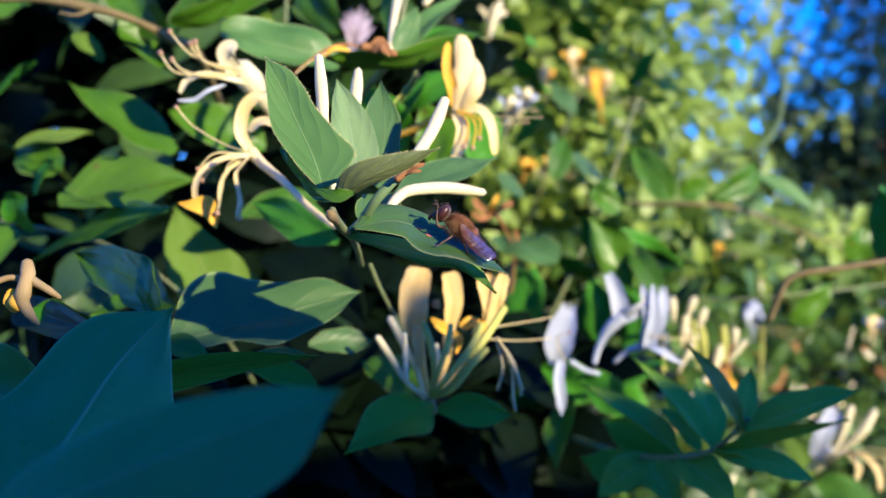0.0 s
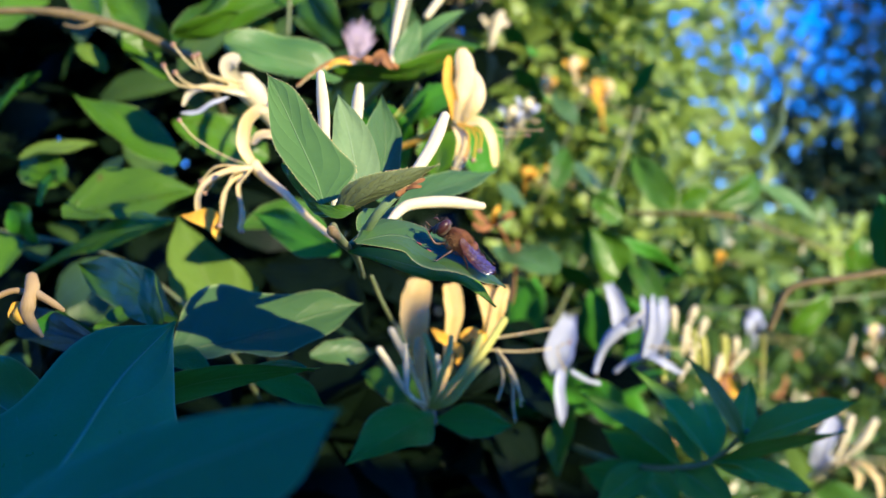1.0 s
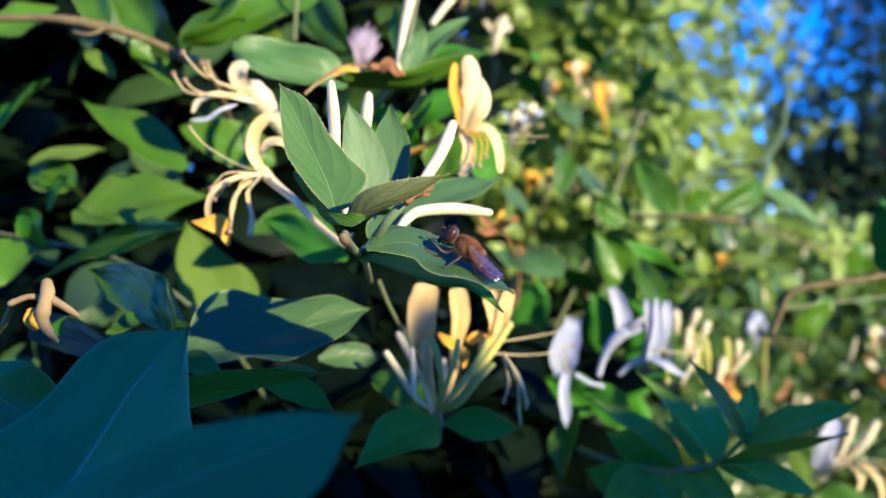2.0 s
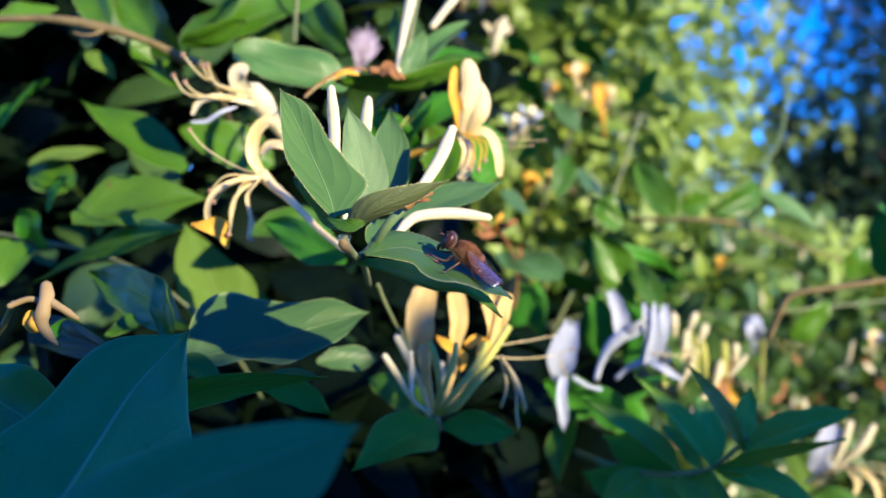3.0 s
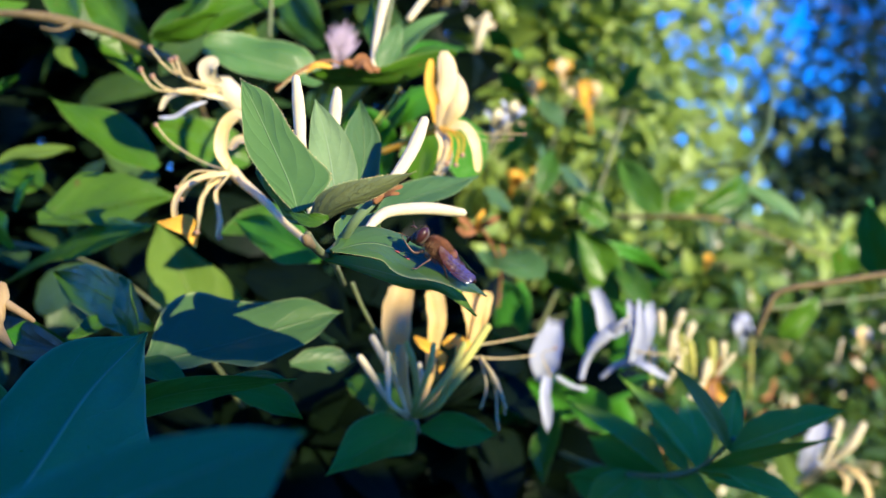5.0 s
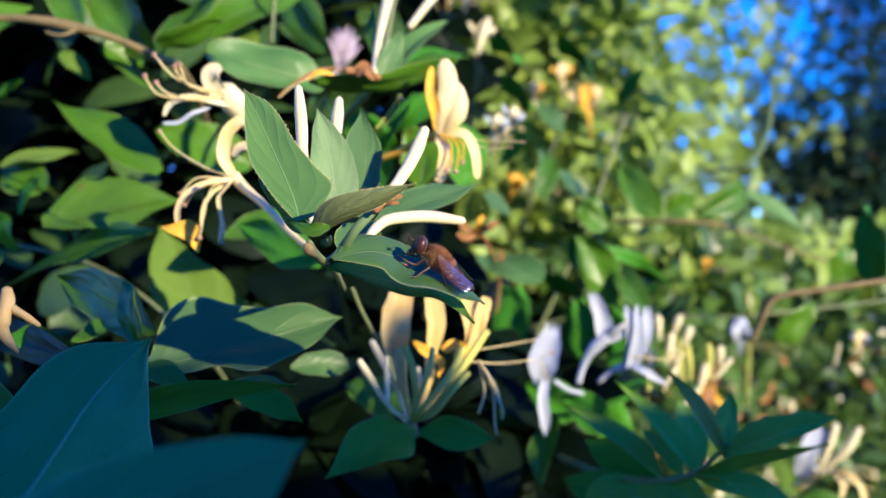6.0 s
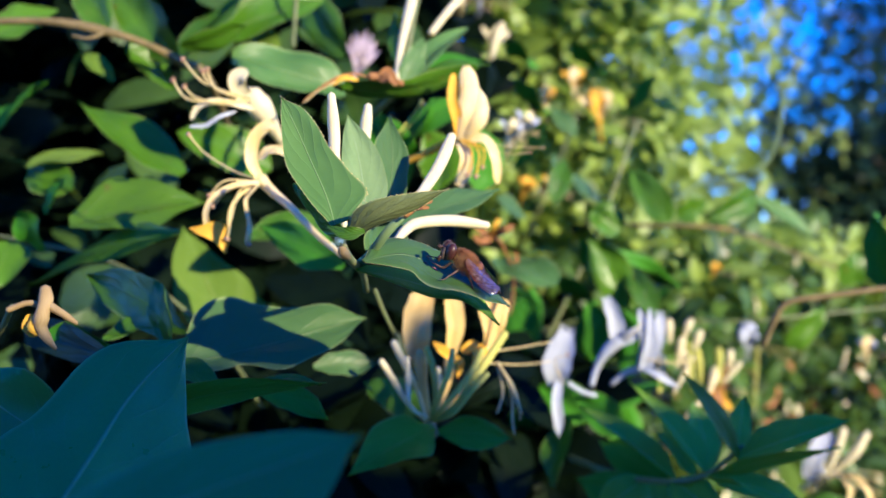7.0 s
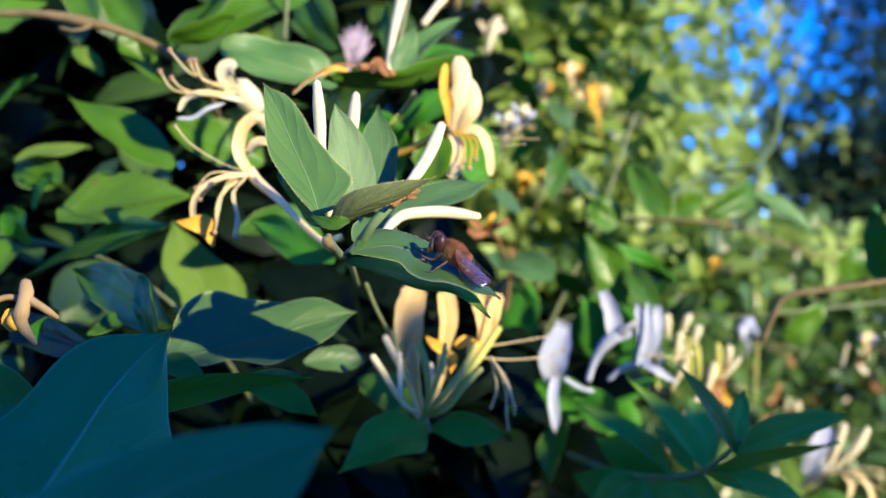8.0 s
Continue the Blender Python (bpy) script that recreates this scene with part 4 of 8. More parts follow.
gold_spray = thing("honeysuckle_sprig", (-0.01349, 0.29000, 1.22740), "honeysuckle spray with a hanging golden flower in full sun", "honeysuckle", "honeysuckle sprigs")
stem(gold_spray, [(-0.02351, 0.33000, 1.21812), (-0.01349, 0.29000, 1.22740), (-0.01055, 0.27000, 1.22685)], (0.00090, 0.00080, 0.00070), STEM)
bloom = bud(gold_spray, [(-0.01047, 0.26800, 1.22665), (-0.00551, 0.26500, 1.22845), (-0.00078, 0.26200, 1.23046), (0.00283, 0.26000, 1.23151)], (0.00080, 0.00090, 0.00100, 0.00140), PETAL_ORANGE, "golden honeysuckle flower with orange upper lip", name="flower")
petal(bloom, [(0.00253, 0.25600, 1.23154), (0.00175, 0.25300, 1.23642), (0.00075, 0.25200, 1.24064), (0.00126, 0.25400, 1.24587)], 0.00240, (0.10, -0.99, 0.10), PETAL_ORANGE, shape=(0.3, 0.3), cup=0.3)
petal(bloom, [(0.00279, 0.25600, 1.23078), (0.00401, 0.25300, 1.23642), (0.00476, 0.25300, 1.24206), (0.00429, 0.25500, 1.24781)], 0.00430, (0.10, -0.99, 0.10), PETAL_CREAM, shape=(0.25, 0.2), cup=-0.35, ruffle=0.1)
petal(bloom, [(0.00280, 0.25700, 1.23115), (0.00429, 0.25500, 1.22725), (0.00404, 0.25500, 1.22347), (0.00253, 0.25600, 1.22039)], 0.00310, (0.00, -0.98, 0.20), PETAL_CREAM, shape=(0.2, 0.2))
petal(bloom, [(0.00356, 0.25700, 1.23115), (0.00833, 0.25500, 1.23116), (0.01081, 0.25400, 1.22714), (0.01161, 0.25500, 1.22107)], 0.00250, (0.30, -0.90, 0.30), PETAL_CREAM, shape=(0.2, 0.2))
thread(bloom, [(0.00279, 0.25600, 1.23103), (0.00578, 0.25400, 1.22966), (0.00726, 0.25300, 1.22704), (0.00651, 0.25300, 1.22241)], 0.00026, 0.00050, material=PETAL_ORANGE)
thread(bloom, [(0.00279, 0.25600, 1.23103), (0.00528, 0.25400, 1.22878), (0.00551, 0.25300, 1.22578), (0.00451, 0.25300, 1.22266)], 0.00026, 0.00050, material=PETAL_ORANGE)
thread(bloom, [(0.00279, 0.25600, 1.23103), (0.00603, 0.25400, 1.23003), (0.00826, 0.25300, 1.22829), (0.00801, 0.25300, 1.22453)], 0.00026, 0.00050, material=PETAL_ORANGE)
bud(gold_spray, [(0.00281, 0.25800, 1.23076), (0.00507, 0.25600, 1.23331), (0.00706, 0.25500, 1.23646), (0.00735, 0.25600, 1.24015), (0.00687, 0.25700, 1.24285)], (0.00090, 0.00170, 0.00230, 0.00210, 0.00140, 0.00050), PETAL_CREAM, name='petal', label='swollen cream petal')
leaf(gold_spray, [(0.00582, 0.30000, 1.24620), (-0.00393, 0.30200, 1.24196), (-0.01384, 0.30500, 1.23548)], 0.01137, (-0.20, -0.80, 0.55), LEAF_DEEP, left=(0.08, 0.45, 0.53, 0.34, 0.00), right=(0.08, 0.39, 0.47, 0.32, 0.00), fold=8)
leaf(gold_spray, [(-0.01118, 0.29500, 1.22119), (-0.01204, 0.29800, 1.23177), (-0.01886, 0.30000, 1.24318)], 0.01119, (-0.55, -0.70, 0.45), LEAF_DEEP, left=(0.08, 0.45, 0.53, 0.34, 0.00), right=(0.08, 0.39, 0.47, 0.32, 0.00), fold=8)
leaf(gold_spray, [(-0.00249, 0.31200, 1.22223), (-0.00173, 0.31400, 1.23175), (-0.00647, 0.31600, 1.24059)], 0.01243, (-0.20, -0.80, 0.55), LEAF, left=(0.07, 0.42, 0.50, 0.33, 0.00), right=(0.07, 0.42, 0.50, 0.30, 0.00), fold=8)
leaf(gold_spray, [(0.00935, 0.31800, 1.22261), (0.01020, 0.32000, 1.23230), (0.00631, 0.32500, 1.24491)], 0.01270, (0.10, -0.80, 0.55), LEAF_DEEP, left=(0.07, 0.42, 0.50, 0.35, 0.00), right=(0.07, 0.42, 0.50, 0.35, 0.00), fold=8)
leaf(gold_spray, [(-0.00909, 0.32500, 1.25543), (-0.00100, 0.32800, 1.25919), (0.01051, 0.33000, 1.26202)], 0.01167, (-0.30, -0.75, 0.55), LEAF_DEEP, left=(0.08, 0.42, 0.50, 0.33, 0.00), right=(0.08, 0.42, 0.50, 0.33, 0.00), fold=8)
thread(gold_spray, [(-0.01151, 0.26800, 1.23265), (-0.00944, 0.26600, 1.23482), (-0.00715, 0.26500, 1.23709), (-0.00570, 0.26500, 1.24026)], 0.00020, 0.00060, name="style", material=BUD_GREEN)
thread(gold_spray, [(0.00720, 0.25800, 1.23105), (0.01328, 0.25600, 1.22956), (0.02189, 0.25500, 1.22934)], 0.00014, 0.00035)
thread(gold_spray, [(0.00720, 0.25800, 1.23131), (0.01323, 0.25500, 1.22793), (0.01889, 0.25400, 1.22809)], 0.00014, 0.00035)
leaf(gold_spray, [(-0.01349, 0.29000, 1.22740), (-0.00828, 0.29932, 1.23807), (-0.00368, 0.31000, 1.24770)], 0.00800, (-0.70, -0.65, 0.30), LEAF_DEEP, fold=10)
leaf(gold_spray, [(-0.01205, 0.29000, 1.22568), (-0.01690, 0.29441, 1.23467), (-0.02137, 0.30000, 1.24319)], 0.00800, (-0.70, -0.65, 0.30), LEAF_DEEP, fold=10)

low_spray = thing("honeysuckle_sprig", (-0.00254, 0.27000, 1.16140), "honeysuckle flower head with cream and greenish buds over two leaves", "honeysuckle", "honeysuckle sprigs")
stem(low_spray, [(-0.01496, 0.36000, 1.17881), (-0.00828, 0.31000, 1.16795), (-0.00235, 0.25000, 1.16487), (-0.00270, 0.24800, 1.16761)], (0.00100, 0.00090, 0.00090, 0.00080), STEM)
stem(low_spray, [(-0.01507, 0.23600, 1.19685), (-0.01340, 0.24000, 1.19208), (-0.01054, 0.24600, 1.18567)], (0.00045, 0.00045, 0.00045), STEM)
leaf(low_spray, [(-0.00229, 0.24400, 1.16697), (-0.00993, 0.23200, 1.16468), (-0.01885, 0.22000, 1.16073)], 0.01171, (-0.10, -0.90, 0.42), LEAF_DEEP, left=(0.06, 0.43, 0.47, 0.27, 0.00), right=(0.06, 0.45, 0.53, 0.33, 0.00), fold=(10, 14), ruffle=0.12, rows=22, cols=12)
leaf(low_spray, [(-0.00120, 0.24600, 1.16545), (0.00729, 0.24700, 1.16505), (0.01548, 0.25000, 1.16360)], 0.00735, (0.10, -0.90, 0.42), LEAF_DEEP, left=(0.10, 0.47, 0.47, 0.30, 0.00), right=(0.10, 0.43, 0.53, 0.37, 0.00), fold=12)
leaf(low_spray, [(-0.00311, 0.26200, 1.16772), (-0.01185, 0.26757, 1.17108), (-0.01959, 0.27500, 1.17293)], 0.00900, (-0.21, -0.83, 0.52), LEAF, fold=10)
# leaf coloured near-black in place of the shade on it
leaf(low_spray, [(-0.00117, 0.26200, 1.16643), (0.00898, 0.27499, 1.17016), (0.01664, 0.29000, 1.17145)], 0.01100, (-0.80, -0.55, 0.25), LEAF_SHADE_FILL, fold=10)
bloom = bud(low_spray, [(-0.00331, 0.24800, 1.16822), (-0.00462, 0.24600, 1.17578), (-0.00558, 0.24500, 1.18194)], (0.00060, 0.00080, 0.00110, 0.00180), PETAL_LIP, "cream flower with a broad upper lip half in sun", name="flower")
petal(bloom, [(-0.00558, 0.24500, 1.18121), (-0.00625, 0.24300, 1.18690), (-0.00592, 0.24400, 1.19167), (-0.00511, 0.24600, 1.19598)], 0.00640, (-0.05, -1.00, 0.05), PETAL_LIP, shape=(0.3, 0.15), cup=0.2)
petal(bloom, [(-0.00553, 0.24300, 1.18389), (-0.00525, 0.24100, 1.18045), (-0.00501, 0.24100, 1.17508)], 0.00220, (0.00, -1.00, 0.00), PETAL_LIP, shape=(0.2, 0.2))
bloom = bud(low_spray, [(-0.00199, 0.25200, 1.16796), (0.00050, 0.25500, 1.17489), (0.00140, 0.25700, 1.18233)], (0.00060, 0.00080, 0.00110, 0.00140), PETAL_LIP, name="flower")
petal(bloom, [(0.00140, 0.25700, 1.18106), (0.00228, 0.25600, 1.18683), (0.00229, 0.25700, 1.19123), (0.00140, 0.25800, 1.19477)], 0.00420, (0.10, -0.99, 0.05), PETAL_LIP, shape=(0.3, 0.15), cup=0.2)
petal(bloom, [(0.00150, 0.25300, 1.18135), (-0.00075, 0.25100, 1.18336), (-0.00273, 0.25100, 1.18497)], 0.00230, (0.10, -0.98, 0.20), PETAL_ORANGE, ruffle=0.3, shape=(0.4, 0.8))
petal(bloom, [(0.00139, 0.25500, 1.18120), (0.00350, 0.25300, 1.18010), (0.00300, 0.25300, 1.17659)], 0.00200, (0.00, -1.00, 0.10), PETAL_ORANGE, ruffle=0.3, shape=(0.4, 0.8))
bloom = bud(low_spray, [(-0.00114, 0.25500, 1.16758), (0.00587, 0.25800, 1.17460), (0.01003, 0.26000, 1.18276)], (0.00060, 0.00080, 0.00110, 0.00160), PETAL_LIP, "yellow flower with forked lip and long stamens", name="flower")
petal(bloom, [(0.01003, 0.26000, 1.18212), (0.01102, 0.25900, 1.18731), (0.01003, 0.26000, 1.19177), (0.00930, 0.26100, 1.19432)], 0.00440, (0.10, -0.99, 0.05), PETAL_LIP, shape=(0.3, 0.2))
petal(bloom, [(0.01051, 0.25900, 1.18219), (0.01230, 0.25900, 1.18860), (0.01389, 0.26000, 1.19434)], 0.00340, (0.20, -0.98, 0.00), PETAL_LIP, shape=(0.3, 0.2))
petal(bloom, [(0.00988, 0.25600, 1.18265), (0.00776, 0.25300, 1.18260), (0.00648, 0.25200, 1.17968)], 0.00240, (0.10, -0.99, 0.10), PETAL_ORANGE, ruffle=0.3, shape=(0.4, 0.8))
petal(bloom, [(0.00906, 0.25800, 1.18226), (0.00646, 0.25600, 1.18366), (0.00393, 0.25600, 1.18240)], 0.00260, (0.00, -0.98, 0.20), PETAL_ORANGE)
thread(bloom, [(0.01047, 0.25800, 1.18226), (0.01783, 0.26500, 1.18283), (0.02687, 0.28000, 1.18324)], 0.00020, 0.00000)
thread(bloom, [(0.01047, 0.25800, 1.17970), (0.01783, 0.26500, 1.17876), (0.02660, 0.28000, 1.17825)], 0.00020, 0.00000)
thread(bloom, [(0.01197, 0.25200, 1.18018), (0.01521, 0.24800, 1.17558), (0.01662, 0.24700, 1.17079), (0.01686, 0.24700, 1.16835)], 0.00034, 0.00000)
thread(bloom, [(0.01197, 0.25200, 1.18043), (0.01485, 0.24800, 1.17436), (0.01509, 0.24600, 1.16848), (0.01558, 0.24600, 1.16507)], 0.00034, 0.00000)
thread(bloom, [(0.01197, 0.25200, 1.17955), (0.01301, 0.24800, 1.17436), (0.01173, 0.24700, 1.16957)], 0.00034, 0.00000)
thread(bloom, [(0.01197, 0.25200, 1.18018), (0.01423, 0.24800, 1.17681), (0.01716, 0.24600, 1.16970)], 0.00034, 0.00000)
bud(low_spray, [(-0.00391, 0.24700, 1.16835), (-0.00592, 0.24400, 1.17477), (-0.00830, 0.24300, 1.17968), (-0.01130, 0.24300, 1.18533)], (0.00036, 0.00050, 0.00065, 0.00086, 0.00079), BUD_CREAM)
bud(low_spray, [(-0.00412, 0.24500, 1.16800), (-0.00819, 0.24000, 1.17281), (-0.01111, 0.23900, 1.17765), (-0.01372, 0.23900, 1.18155)], (0.00036, 0.00050, 0.00065, 0.00079, 0.00072), BUD_CREAM)
bud(low_spray, [(-0.00337, 0.24300, 1.16886), (-0.00730, 0.23800, 1.17186), (-0.00777, 0.23800, 1.17657), (-0.00804, 0.23900, 1.18238)], (0.00036, 0.00043, 0.00050, 0.00065, 0.00050), BUD_CREAM)
bud(low_spray, [(-0.00289, 0.24300, 1.16886), (-0.00190, 0.24000, 1.17400), (-0.00261, 0.24000, 1.17993), (-0.00405, 0.24100, 1.18438)], (0.00036, 0.00050, 0.00065, 0.00079, 0.00058), BUD_GREEN)
bud(low_spray, [(-0.00228, 0.24300, 1.16862), (0.00191, 0.24100, 1.17150), (0.00797, 0.24400, 1.17960), (0.01348, 0.25000, 1.18714)], (0.00036, 0.00058, 0.00072, 0.00094, 0.00086), BUD_GREEN)
bud(low_spray, [(-0.00251, 0.24200, 1.16875), (0.00071, 0.23900, 1.17292), (0.00546, 0.24000, 1.17875), (0.00818, 0.24300, 1.18389)], (0.00036, 0.00058, 0.00072, 0.00079, 0.00065), BUD_GREEN)
bud(low_spray, [(-0.00275, 0.24200, 1.16875), (-0.00106, 0.23900, 1.17410), (0.00095, 0.23900, 1.18002), (0.00167, 0.24100, 1.18402)], (0.00036, 0.00050, 0.00065, 0.00072, 0.00058), BUD_GREEN)
bud(low_spray, [(-0.00216, 0.24300, 1.16838), (0.00190, 0.24000, 1.17043), (0.00570, 0.24000, 1.17518), (0.00934, 0.24200, 1.17881)], (0.00036, 0.00050, 0.00065, 0.00072, 0.00058), BUD_GREEN)
bud(low_spray, [(-0.00268, 0.24600, 1.16848), (-0.00111, 0.24900, 1.17425), (-0.00148, 0.24900, 1.17918)], (0.00036, 0.00050, 0.00065, 0.00058), BUD_CREAM)

white_spray = thing("honeysuckle_sprig", (0.04916, 0.36000, 1.15387), "honeysuckle spray with fresh white flowers in shade", "honeysuckle", "honeysuckle sprigs")
stem(white_spray, [(0.03879, 0.40000, 1.13687), (0.04916, 0.36000, 1.15387), (0.04559, 0.34000, 1.16400)], (0.00100, 0.00090, 0.00070), STEM)
bloom = bud(white_spray, [(0.04574, 0.33500, 1.16337), (0.04110, 0.33100, 1.16496), (0.03667, 0.32800, 1.16771)], (0.00060, 0.00070, 0.00080), PETAL_WHITE, "white flower with broad lip and hanging tongue", name="flower")
petal(bloom, [(0.03258, 0.32700, 1.16684), (0.03287, 0.32500, 1.17288), (0.03449, 0.32500, 1.17854), (0.03590, 0.32600, 1.18382)], 0.00806, (-0.15, -0.98, 0.05), PETAL_WHITE, left=(0.24, 0.42, 0.50, 0.50, 0.40, 0.28), right=(0.24, 0.44, 0.50, 0.48, 0.40, 0.32), cup=0.25, ruffle=0.12, lobes=4)
petal(bloom, [(0.03378, 0.32600, 1.16824), (0.03283, 0.32300, 1.16342), (0.03347, 0.32300, 1.15780), (0.03358, 0.32400, 1.15234)], 0.00337, (0.00, -1.00, 0.00), PETAL_WHITE, left=(0.38, 0.43, 0.43, 0.48, 0.33, 0.00), right=(0.38, 0.43, 0.48, 0.52, 0.38, 0.00), cup=0.4)
thread(bloom, [(0.03462, 0.32400, 1.16810), (0.03162, 0.31800, 1.17499), (0.03502, 0.31600, 1.17702)], 0.00022, 0.00050)
bloom = bud(white_spray, [(0.04439, 0.33500, 1.16662), (0.04589, 0.33500, 1.17162), (0.04825, 0.33400, 1.17637), (0.05226, 0.33300, 1.18043)], (0.00090, 0.00100, 0.00130, 0.00190, 0.00210), PETAL_WHITE, name="flower")
petal(bloom, [(0.05259, 0.33300, 1.17910), (0.05128, 0.33200, 1.18413), (0.05012, 0.33200, 1.18843), (0.04814, 0.33200, 1.19273)], 0.00510, (-0.10, -0.99, 0.10), PETAL_WHITE, left=(0.45, 0.52, 0.48, 0.48, 0.42, 0.32), right=(0.45, 0.48, 0.48, 0.45, 0.39, 0.29), cup=0.3, ruffle=0.12, lobes=3)
petal(bloom, [(0.05160, 0.33200, 1.17983), (0.05492, 0.33000, 1.18244), (0.05870, 0.33000, 1.18507)], 0.00196, (0.10, -0.98, 0.20), PETAL_WHITE, left=(0.50, 0.50, 0.50, 0.42, 0.25), right=(0.50, 0.50, 0.50, 0.42, 0.25), cup=0.4)
petal(bloom, [(0.05209, 0.33300, 1.17877), (0.05558, 0.33200, 1.18050), (0.05822, 0.33200, 1.18281)], 0.00197, (0.10, -0.98, 0.20), PETAL_WHITE, left=(0.42, 0.50, 0.50, 0.33), right=(0.42, 0.50, 0.50, 0.33), cup=0.4)
thread(bloom, [(0.05322, 0.33000, 1.18057), (0.05582, 0.32800, 1.18312), (0.05777, 0.32800, 1.18556)], 0.00022, 0.00000)
bloom = bud(white_spray, [(0.05084, 0.33800, 1.16664), (0.05473, 0.33600, 1.17019), (0.05823, 0.33400, 1.17172), (0.05989, 0.33300, 1.17413)], (0.00080, 0.00090, 0.00110, 0.00150, 0.00170), PETAL_WHITE, "white flower with a fringed lip", name="flower")
petal(bloom, [(0.05871, 0.33200, 1.17124), (0.05970, 0.33100, 1.17826), (0.05937, 0.33100, 1.18386), (0.05806, 0.33200, 1.18860)], 0.00394, (-0.10, -0.99, 0.05), PETAL_WHITE, left=(0.38, 0.50, 0.46, 0.42, 0.38, 0.29), right=(0.38, 0.50, 0.50, 0.42, 0.38, 0.29), cup=0.3, ruffle=0.1, lobes=1)
petal(bloom, [(0.05920, 0.33100, 1.17134), (0.06083, 0.33000, 1.17866), (0.06100, 0.33000, 1.18392), (0.06086, 0.33100, 1.18881)], 0.00392, (0.00, -1.00, 0.05), PETAL_WHITE, left=(0.38, 0.50, 0.46, 0.38, 0.33, 0.25), right=(0.38, 0.50, 0.46, 0.38, 0.33, 0.25), cup=0.3, ruffle=0.1, lobes=1)
petal(bloom, [(0.05971, 0.33200, 1.17124), (0.06234, 0.33100, 1.17826), (0.06366, 0.33100, 1.18353), (0.06402, 0.33200, 1.18827)], 0.00394, (0.15, -0.98, 0.05), PETAL_WHITE, left=(0.38, 0.50, 0.50, 0.50, 0.42, 0.33), right=(0.38, 0.50, 0.50, 0.50, 0.42, 0.33), cup=0.3, ruffle=0.1, lobes=2)
petal(bloom, [(0.05951, 0.33000, 1.17209), (0.06242, 0.32800, 1.17097), (0.06553, 0.32800, 1.16901), (0.06880, 0.32800, 1.16722)], 0.00228, (0.00, -0.96, 0.29), PETAL_WHITE, left=(0.36, 0.50, 0.50, 0.43, 0.21), right=(0.36, 0.50, 0.50, 0.43, 0.21), cup=0.3)
thread(bloom, [(0.05975, 0.33000, 1.17486), (0.06710, 0.33000, 1.17404), (0.07392, 0.33500, 1.17365)], 0.00022, 0.00000)
leaf(white_spray, [(0.04916, 0.36000, 1.15387), (0.04032, 0.36393, 1.15838), (0.03222, 0.37000, 1.16174)], 0.01300, (-0.70, -0.62, 0.30), LEAF_DEEP, fold=10)
leaf(white_spray, [(0.03857, 0.34500, 1.15579), (0.03491, 0.33930, 1.14628), (0.03331, 0.33500, 1.13553)], 0.01100, (-0.77, -0.56, 0.31), LEAF, fold=12)
leaf(white_spray, [(0.04916, 0.36000, 1.15565), (0.06264, 0.36857, 1.16019), (0.07445, 0.38000, 1.16259)], 0.01300, (-0.70, -0.62, 0.30), LEAF_DEEP, fold=10)
leaf(white_spray, [(0.02569, 0.40000, 1.16596), (0.02982, 0.40200, 1.18176), (0.03205, 0.40500, 1.19369)], 0.01553, (-0.50, -0.80, 0.30), LEAF_DEEP, left=(0.10, 0.46, 0.49, 0.31, 0.00), right=(0.10, 0.49, 0.51, 0.33, 0.00), fold=8)
leaf(white_spray, [(0.05653, 0.40000, 1.16596), (0.05482, 0.40200, 1.17777), (0.05221, 0.40500, 1.18966)], 0.01752, (-0.60, -0.75, 0.20), LEAF_DEEP, left=(0.09, 0.45, 0.50, 0.34, 0.00), right=(0.09, 0.43, 0.50, 0.32, 0.00), fold=8)
leaf(white_spray, [(0.04600, 0.39500, 1.15661), (0.04078, 0.39200, 1.14333), (0.03805, 0.39000, 1.12814)], 0.01398, (-0.60, -0.75, 0.30), LEAF_DEEP, left=(0.11, 0.44, 0.50, 0.33, 0.00), right=(0.11, 0.47, 0.50, 0.31, 0.00), fold=8)
leaf(white_spray, [(0.03005, 0.39200, 1.15501), (0.02699, 0.39000, 1.14363), (0.02493, 0.38800, 1.13045)], 0.01389, (-0.60, -0.75, 0.30), LEAF_DEEP, left=(0.11, 0.47, 0.50, 0.33, 0.00), right=(0.11, 0.47, 0.50, 0.31, 0.00), fold=8)
leaf(white_spray, [(0.06516, 0.39800, 1.16219), (0.06848, 0.40000, 1.17392), (0.06483, 0.40200, 1.18577)], 0.01346, (-0.60, -0.75, 0.20), LEAF_DEEP, left=(0.12, 0.44, 0.47, 0.35, 0.00), right=(0.12, 0.50, 0.53, 0.38, 0.00), fold=8)
leaf(white_spray, [(0.06695, 0.38000, 1.14137), (0.06001, 0.38400, 1.15026), (0.05098, 0.38800, 1.15743)], 0.01292, (-0.40, -0.75, 0.50), LEAF_DEEP, left=(0.12, 0.44, 0.50, 0.35, 0.00), right=(0.12, 0.44, 0.50, 0.32, 0.00), fold=8)

